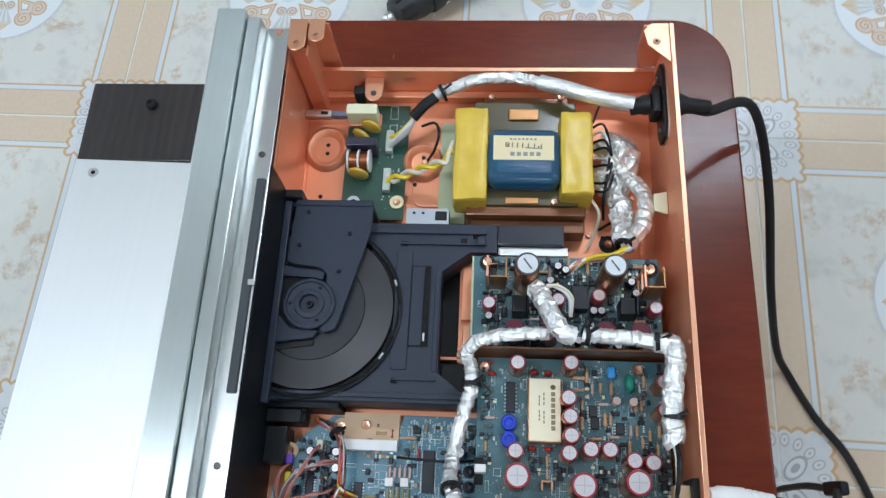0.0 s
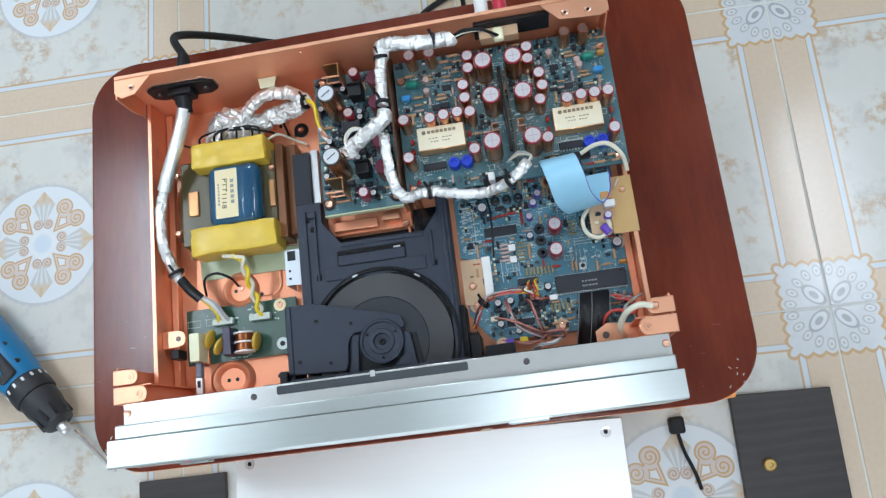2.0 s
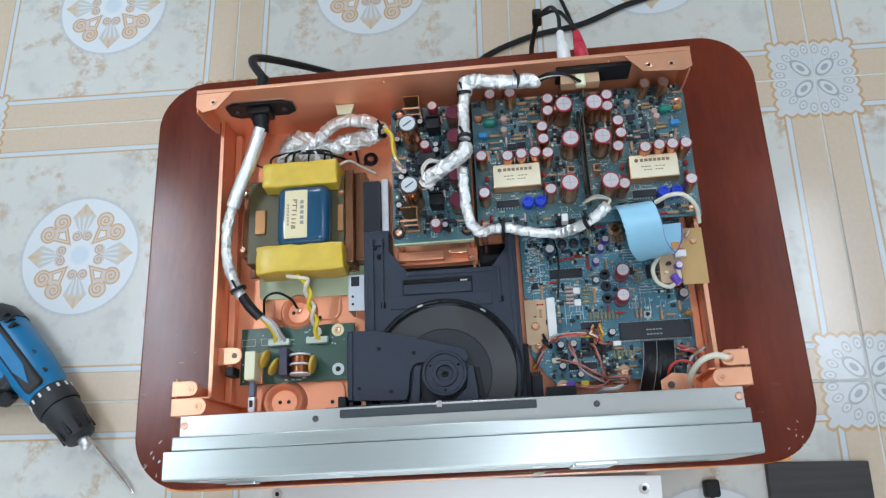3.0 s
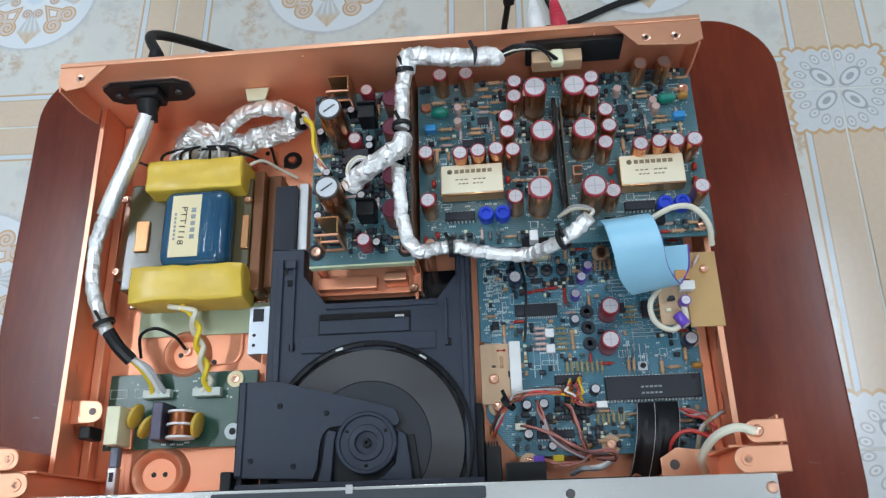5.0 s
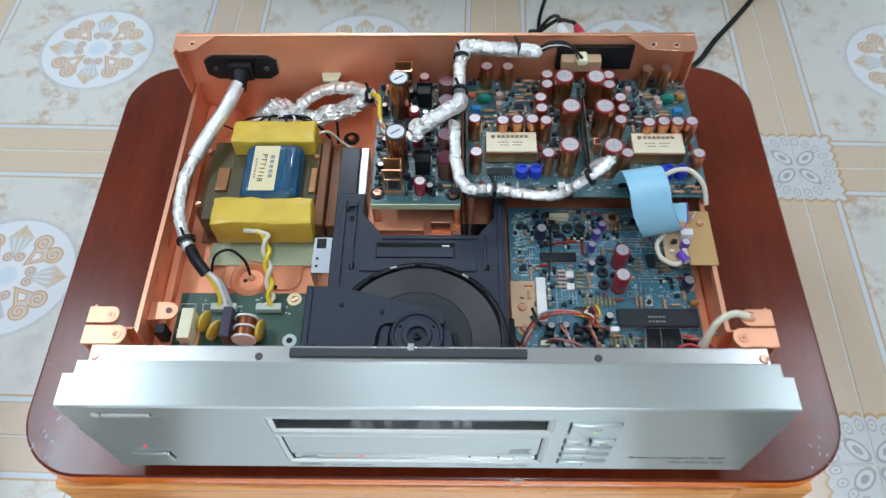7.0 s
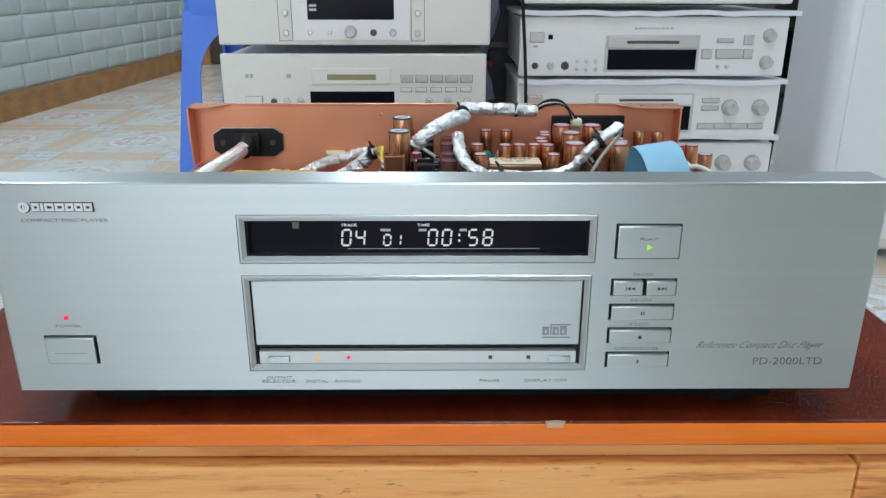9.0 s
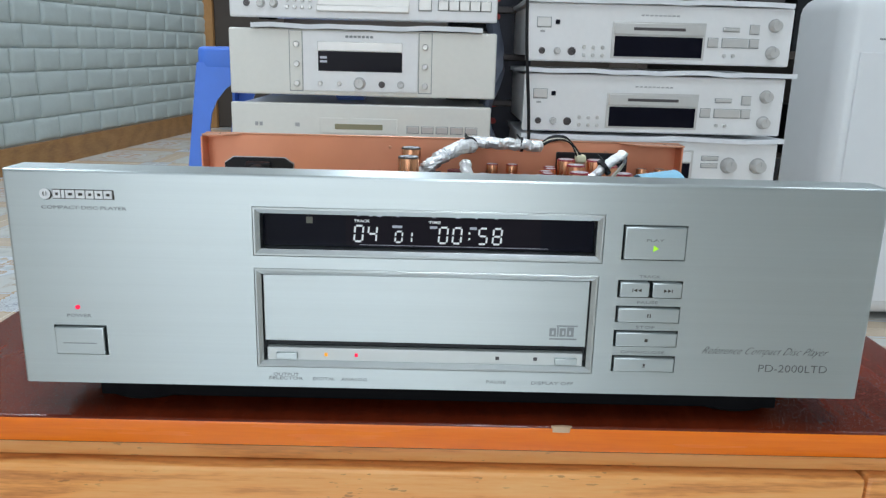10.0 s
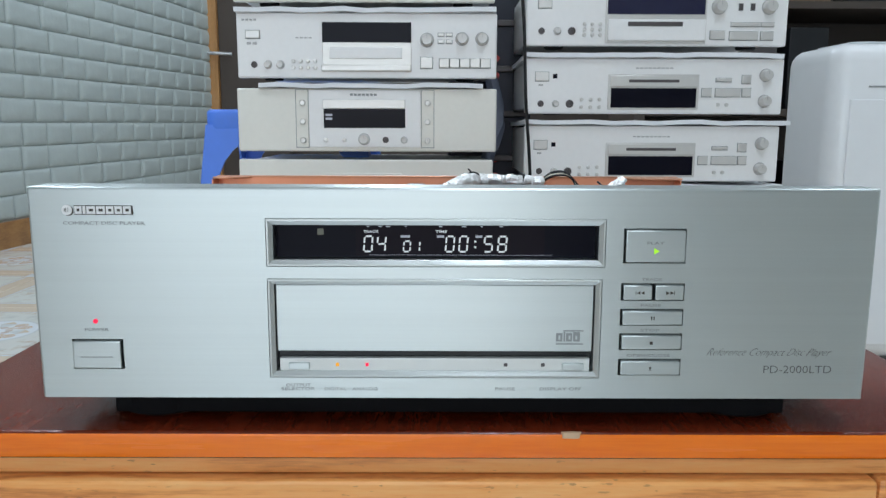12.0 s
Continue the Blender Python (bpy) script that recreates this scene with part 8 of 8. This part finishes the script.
part("bracket_leg", box(-0.0950, -0.0938, 0.1420, 0.1750, 0.0228, 0.0479), STEEL, st)
part("bracket_window", box(-0.0925, -0.0850, 0.1645, 0.1735, 0.0491, 0.0495), BLACK, st)
for y in (0.148, 0.155):
    part("bracket_hole", rod(0.0012, 0.0004, 10), BLACK, st, m=pose(-0.0910, y, 0.0491))

# ---- foil-wrapped cables ----
TIE = mesh_of(lathe([(0.0052, -0.0014), (0.0066, -0.0014), (0.0066, 0.0014), (0.0052, 0.0014), (0.0052, -0.0014)], 16), 40)
TIE.materials.append(BLACK)


def tied(parent, at3, along, k=1.0):
    q = Vector(along).to_track_quat("Z", "Y").to_matrix().to_4x4()
    part("cable_tie", TIE, None, parent, m=Matrix.Translation(at3) @ q @ Matrix.Diagonal((k, k, 1, 1)))
    part("tie_tail", box(-0.001, 0.001, -0.0006, 0.0006, 0, 0.009), BLACK, parent, m=Matrix.Translation(at3) @ pose(0, 0, 0.004, -60, 25, 40))


def foil_run(pts, r, seed, rough=0.10, flat=0.6, steps=8, seg=16):
    rough, r, flat = 0.075 + 0.22 * rough, r * 0.76, 0.6 * flat + 0.36
    if r > 0.0075:
        steps, seg = 14, 28
    return part("foil_cable", tube(pts, r, seg, steps, rough, flat, seed), FOIL, pl, "cable wrapped in crumpled aluminium foil", smooth=None)


part("foil_cable", tube([(-0.1720, 0.316, 0.0775), (-0.1770, 0.300, 0.0745), (-0.1850, 0.280, 0.0710), (-0.1935, 0.262, 0.0672), (-0.2005, 0.244, 0.0640)], 0.0062, 24, 10, 0.030, 1.0, 1), FOIL, pl, "cable in smooth aluminium foil", smooth=None)
c2 = foil_run([(-0.1998, 0.2465, 0.0645), (-0.2030, 0.236, 0.0632), (-0.2055, 0.222, 0.0620), (-0.2050, 0.198, 0.0610), (-0.1990, 0.176, 0.0590), (-0.1915, 0.160, 0.0560)], 0.0062, 2, 0.22, 0.85)
tied(c2, (-0.1945, 0.1665, 0.0572), (0.007, -0.016, -0.003), 1.15)
part("black_sheath", tube([(-0.1915, 0.161, 0.0562), (-0.1850, 0.151, 0.0525), (-0.1770, 0.142, 0.0470)], 0.0046, 10), BLACK, pl)
for dx, dz, mt in ((0.0, 0.0, YELLOW_W), (0.003, 0.002, WHITE), (0.006, -0.001, GREY_W)):
    part("wire", tube([(-0.1790 + dx * 0.4, 0.1440, 0.0475), (-0.1720 + dx, 0.1370, 0.0430 + dz), (-0.1670 + dx, 0.1280, 0.0360), (-0.1675 + dx * 1.6, 0.1220, 0.0310)], 0.0017, 8), mt, pl)
foil_run([(-0.1560, 0.298, 0.0400), (-0.1500, 0.306, 0.0460), (-0.1400, 0.312, 0.0500), (-0.1260, 0.300, 0.0420), (-0.1180, 0.304, 0.0440)], 0.0160, 3, 0.40, 0.6)
c4 = foil_run([(-0.1300, 0.302, 0.0440), (-0.1180, 0.315, 0.0560), (-0.1000, 0.322, 0.0640), (-0.0780, 0.319, 0.0700), (-0.0560, 0.305, 0.0780)], 0.0074, 4, 0.25, 0.8)
c5 = foil_run([(-0.1180, 0.305, 0.0450), (-0.0980, 0.306, 0.0500), (-0.0800, 0.307, 0.0560), (-0.0580, 0.304, 0.0740)], 0.0112, 5, 0.35, 0.55)
tied(c5, (-0.0560, 0.303, 0.0770), (0.02, -0.006, 0.008), 1.0)
c6 = foil_run([(0.0225, 0.318, 0.1095), (0.0208, 0.302, 0.1115), (0.0205, 0.284, 0.1140), (0.0210, 0.268, 0.1165)], 0.0064, 6, 0.16)
foil_run([(0.0215, 0.262, 0.1160), (0.0185, 0.2545, 0.1168), (0.0090, 0.2490, 0.1145), (-0.0030, 0.2445, 0.1085), (-0.0118, 0.2412, 0.1020), (-0.0140, 0.2400, 0.0985)], 0.0082, 16, 0.20, 0.85)
tied(c6, (0.0208, 0.2700, 0.1160), (0.0, -0.012, 0.002))
foil_run([(0.0175, 0.250, 0.1035), (0.0170, 0.240, 0.1030), (0.0172, 0.220, 0.0985), (0.0195, 0.205, 0.0945), (0.0255, 0.1955, 0.0900), (0.0340, 0.1945, 0.0860)], 0.0062, 7, 0.18)
c8 = foil_run([(0.0300, 0.1960, 0.0855), (0.0420, 0.1975, 0.0840), (0.0520, 0.1975, 0.0840), (0.0720, 0.1920, 0.0850), (0.0950, 0.1875, 0.0900), (0.1070, 0.1868, 0.1020), (0.1178, 0.1882, 0.1120), (0.1326, 0.1972, 0.1206)], 0.0060, 8, 0.18)
tied(c8, (0.0480, 0.1975, 0.0840), (1, -0.05, 0), 1.0)
tied(c8, (0.1170, 0.1880, 0.1115), (1, 0.15, 0.75), 1.0)
c9 = foil_run([(0.0225, 0.317, 0.1095), (0.0240, 0.325, 0.1118), (0.0330, 0.3262, 0.1120), (0.0520, 0.3230, 0.1115), (0.0700, 0.3225, 0.1110), (0.0860, 0.3220, 0.1090)], 0.0084, 9, 0.16, 0.75)
tied(c9, (0.0700, 0.3225, 0.1110), (1, 0, 0), 1.0)
tied(c9, (0.0222, 0.3160, 0.1092), (0.0, 1, 0.2), 1.0)
for i, mt in enumerate((BLACK, IVORY_W, BLACK, BLACK)):
    part("wire", tube([(0.0850, 0.3205 + i * 0.0012, 0.1090), (0.0960, 0.3215 + i * 0.0006, 0.1150 + i * 0.0010), (0.1080, 0.3215, 0.1165 + i * 0.0008), (0.1160, 0.3215, 0.1120), (0.1215 + i * 0.0012, 0.3215, 0.1010)], 0.0014, 6), mt, pl)
for i, mt in enumerate((YELLOW_W, YELLOW_W, WHITE, PINK_WIRE, ORANGE_W, WHITE)):
    part("wire", tube([(-0.0540, 0.3030 + (i % 3) * 0.002, 0.0780), (-0.0470, 0.2950 - i * 0.001, 0.0830 - i * 0.002), (-0.0465 + i * 0.0005, 0.2800 - i * 0.002, 0.0770 - i * 0.001), (-0.0410 + i * 0.0012, 0.2680 - i * 0.0015, 0.0670)], 0.0016, 6), mt, pl)
for i, mt in enumerate((WHITE, IVORY_W)):
    part("wire", tube([(-0.0130, 0.2405, 0.0990), (-0.0190, 0.2500 + i * 0.003, 0.0950), (-0.0130, 0.2620 + i * 0.002, 0.0900), (-0.0010, 0.2640, 0.0820)], 0.0013, 6), mt, pl)
for i, mt in enumerate((IVORY_W, GREY_W)):
    part("wire", tube([(0.1310, 0.1960, 0.1195), (0.1360, 0.2050, 0.1130), (0.1270, 0.2140 + i * 0.002, 0.0960), (0.1180, 0.2160, 0.0800)], 0.0012, 6), mt, pl)
# wires round the transformer
for i in range(2):
    ph0 = math.pi * i
    pts = [(-0.1500 + 0.010 * i, 0.1765, 0.0560), (-0.1400, 0.1740, 0.0590)]
    for s in range(9):
        f = s / 8
        a = f * 12.0 + ph0
        pts.append((-0.1330 + 0.0060 * f + 0.0024 * math.cos(a), 0.1720 - 0.0440 * f, 0.0570 - 0.0220 * f + 0.0022 * math.sin(a)))
    pts.append((-0.1320 + 0.006 * i, 0.1220, 0.0310))
    part("wire", tube(pts, 0.0019, 8, 4), YELLOW_W if i else IVORY_W, pl)
part("wire", tube([(-0.1790, 0.1480, 0.0300), (-0.1740, 0.1600, 0.0440), (-0.1620, 0.1640, 0.0470), (-0.1520, 0.1600, 0.0380), (-0.1490, 0.1540, 0.0260)], 0.0012, 6), BLACK, pl)
rz = random.Random(12)
for i in range(9):
    x = -0.170 + i * 0.007
    part("wire", tube([(x, 0.2860, 0.0440), (x + 0.004, 0.2960, 0.0520 + rz.random() * 0.006), (-0.1450 + rz.random() * 0.02, 0.3030, 0.0500), (-0.1380 + rz.random() * 0.02, 0.3080, 0.0430)], 0.0011, 6), rz.choice((BLACK, BLACK, GREY_W, WHITE)), pl)
part("wire", tube([(-0.1050, 0.2850, 0.0480), (-0.0950, 0.2910, 0.0440), (-0.0840, 0.2885, 0.0330), (-0.0720, 0.2830, 0.0275)], 0.0012, 8), IVORY_W, pl)
part("wire", tube([(-0.1420, 0.3000, 0.0520), (-0.1200, 0.2960, 0.0560), (-0.1040, 0.2940, 0.0480), (-0.0960, 0.2960, 0.0300)], 0.0012, 6), BLACK, pl)
part("wire", tube([(-0.0900, 0.3080, 0.0530), (-0.0885, 0.3000, 0.0420), (-0.0890, 0.2930, 0.0260)], 0.0012, 6), BLACK, pl)
part("wire", tube([(-0.1740, 0.2880, 0.0460), (-0.1850, 0.2920, 0.0500), (-0.1960, 0.2980, 0.0460)], 0.0009, 6), BLACK, pl)

# ---- ribbon cables ----
line = curve_points([(0.1570, 0.2110, 0.0745), (0.1565, 0.2075, 0.0930), (0.1575, 0.1985, 0.1080), (0.1615, 0.1840, 0.1055), (0.1655, 0.1720, 0.0925), (0.1740, 0.1660, 0.0770), (0.1800, 0.1710, 0.0660), (0.1850, 0.1810, 0.0660), (0.1860, 0.1960, 0.0690)], 4)
rows = []
for i, c in enumerate(line):
    f = i / (len(line) - 1)
    rows.append([(c.x + 0.0285 * (j / 20 - 0.5), c.y + 0.004 * (j / 20 - 0.5) * math.sin(f * 3.1), c.z - 0.002 + 0.006 * (j / 20 - 0.5) * math.sin(f * 2.6) + (0.0003 if j % 2 else 0.0)) for j in range(21)])
rib = part("blue_ribbon_cable", band(rows, 0.0009), BLUE_RIB, pl, "pale blue ribbon cable bent in a loop")
part("ribbon_edge", tube([r[-1] for r in rows[::2]], 0.0006, 6, 2), VIOLET, rib, "violet edge wire")
part("ribbon_socket", box(0.1480, 0.1870, 0.2100, 0.2160, AZ, AZ + 0.0060, 0.0006), BLACK, rib)
rows = []
for i in range(13):
    f = i / 12
    rows.append([(0.1610 - 0.009 * f + 0.0260 * j / 12, 0.1005 - 0.046 * f + 0.003 * math.sin(j * 0.8) * f, 0.0380 + 0.0160 * math.sin(f * 2.9) - 0.008 * f + (0.0007 if j % 2 else 0)) for j in range(13)])
blk = part("black_ribbon_cable", band(rows, 0.0008), BLACK, pl, "black flat ribbon cable with fine pale lines")
for j in (0, 5, 12):
    part("pale_line", tube([(r[j][0], r[j][1], r[j][2] + 0.0007) for r in rows[::3]], 0.00022, 5), GREY_W, blk)

# ---- loose wiring over the main board ----
rz = random.Random(40)


def strands(pts, mats, spread, r=0.00078):
    """A loose bunch of thin wires that wander round one line."""
    for mt in mats:
        off = [Vector((rz.uniform(-1, 1), rz.uniform(-1, 1), rz.uniform(-0.6, 0.6))) * spread for _ in pts]
        part("wire", tube([Vector(p) + o * (0.5 if i in (0, len(pts) - 1) else 1.0) for i, (p, o) in enumerate(zip(pts, off))], r, 6, 7), mt, pl)


TIE_LINE = [(0.067, 0.084, 0.033), (0.072, 0.094, 0.040), (0.0785, 0.1025, 0.0455), (0.084, 0.106, 0.0475), (0.096, 0.109, 0.049), (0.108, 0.109, 0.048), (0.118, 0.109, 0.042), (0.121, 0.113, 0.033)]
strands(TIE_LINE, (BROWN_WIRE, BROWN_WIRE, RED_WIRE, ORANGE_W, PINK_WIRE, BROWN_WIRE, GREY_W, ORANGE_W, BLACK, YELLOW_W), 0.0022)
strands([(0.120, 0.118, 0.033), (0.119, 0.113, 0.046), (0.1165, 0.108, 0.048), (0.122, 0.105, 0.046), (0.121, 0.102, 0.035)], (YELLOW_W, RED_WIRE, ORANGE_W, BROWN_WIRE, WHITE), 0.0030)
strands([(0.127, 0.120, 0.033), (0.123, 0.114, 0.046), (0.124, 0.109, 0.047), (0.123, 0.105, 0.044), (0.129, 0.101, 0.035)], (YELLOW_W, RED_WIRE, ORANGE_W, IVORY_W), 0.0028)
strands([(0.121, 0.103, 0.036), (0.127, 0.099, 0.042), (0.137, 0.101, 0.034)], (PINK_WIRE, RED_WIRE, BROWN_WIRE), 0.0018)
strands([(0.114, 0.103, 0.035), (0.118, 0.098, 0.045), (0.121, 0.089, 0.048), (0.123, 0.080, 0.048), (0.126, 0.070, 0.044), (0.127, 0.067, 0.034)], (PINK_WIRE, PINK_WIRE, BROWN_WIRE), 0.0016)
strands([(0.097, 0.105, 0.036), (0.099, 0.094, 0.047), (0.105, 0.081, 0.050), (0.113, 0.073, 0.050), (0.122, 0.068, 0.046), (0.126, 0.066, 0.034)], (PINK_WIRE, BROWN_WIRE, GREY_W, PINK_WIRE), 0.0016)
strands([(0.086, 0.089, 0.035), (0.092, 0.087, 0.046), (0.104, 0.081, 0.052), (0.115, 0.075, 0.052), (0.128, 0.069, 0.050), (0.141, 0.070, 0.048), (0.143, 0.066, 0.044), (0.132, 0.067, 0.038)], (PINK_WIRE, PINK_WIRE, BROWN_WIRE), 0.0014)
strands([(0.098, 0.069, 0.033), (0.103, 0.065, 0.042), (0.111, 0.063, 0.046), (0.123, 0.064, 0.046), (0.128, 0.069, 0.042)], (PINK_WIRE, PINK_WIRE), 0.0016)
strands([(0.116, 0.058, 0.033), (0.123, 0.060, 0.043), (0.132, 0.061, 0.045), (0.142, 0.066, 0.040)], (GREY_W, WHITE, GREY_W), 0.0014, 0.0013)
strands([(0.178, 0.058, 0.036), (0.176, 0.068, 0.044), (0.180, 0.077, 0.052), (0.190, 0.080, 0.052), (0.202, 0.076, 0.048), (0.206, 0.083, 0.044), (0.199, 0.090, 0.040), (0.193, 0.094, 0.032)], (RED_WIRE,), 0.0005, 0.0013)
strands([(0.193, 0.058, 0.036), (0.194, 0.072, 0.046), (0.197, 0.083, 0.052), (0.2065, 0.089, 0.052), (0.2125, 0.092, 0.045)], (plain("olive_wire", (0.30, 0.25, 0.13), 0.45), GREY_W), 0.0007, 0.0012)
strands([(0.188, 0.096, 0.034), (0.194, 0.093, 0.039), (0.201, 0.091, 0.040), (0.206, 0.088, 0.038)], (RED_WIRE, RED_WIRE, BROWN_WIRE, PINK_WIRE, GREY_W), 0.0022)
tied(pl, (0.0785, 0.1025, 0.0455), (1, 0.9, 0.5), 0.85)
for x, y, mt in ((0.0855, 0.0890, IVORY_W), (0.1390, 0.1010, WHITE), (0.0960, 0.0680, VIOLET), (0.1085, 0.0680, YELLOW_W)):
    part("plug_housing", box(x - 0.0035, x + 0.0035, y - 0.0022, y + 0.0022, MZ, MZ + 0.0062, 0.0005), mt, mb)
part("earth_wire", tube([(0.2090, 0.0710, 0.1140), (0.2000, 0.0735, 0.1130), (0.1900, 0.0700, 0.1060), (0.1850, 0.0610, 0.0900), (0.1900, 0.0530, 0.0720)], 0.0024, 10), IVORY_W, pl, "ivory earth wire")
part("earth_wire", tube([(0.1790, 0.2130, 0.0770), (0.1900, 0.2160, 0.0840), (0.2020, 0.2150, 0.0850), (0.2120, 0.2060, 0.0790), (0.2160, 0.1960, 0.0660)], 0.0019, 10), IVORY_W, pl)
part("earth_wire", tube([(0.1800, 0.1700, 0.0620), (0.1720, 0.1580, 0.0660), (0.1740, 0.1460, 0.0660), (0.1840, 0.1410, 0.0650), (0.1930, 0.1480, 0.0640), (0.1930, 0.1560, 0.0640)], 0.0018, 10), IVORY_W, pl)
part("wire", tube([(0.0920, 0.2020, 0.0340), (0.0945, 0.1850, 0.0420), (0.0940, 0.1650, 0.0420), (0.0920, 0.1450, 0.0330)], 0.0009, 6), BLACK, pl)

# ---- floor tiles ----
tm = bmesh.new()
box(-TILE / 2 + 0.0012, TILE / 2 - 0.0012, -TILE / 2 + 0.0012, TILE / 2 - 0.0012, -0.008, 0.0, 0.0008, 1, into=tm)
tile_mesh = mesh_of(tm)
tile_mesh.materials.append(tile_print(TILE / 2))
for i in range(-6, 5):
    for j in range(-8, 10):
        c = on_grid(i + 0.5, j + 0.5, FLOOR)
        if -2.3 < c.x < 2.2 and -3.1 < c.y < 4.2:
            part("tile", tile_mesh, None, floor, m=Matrix.Translation(c) @ TURN @ Matrix.Rotation(math.pi / 2 * ((i * 3 + j * 7) % 4), 4, "Z"))
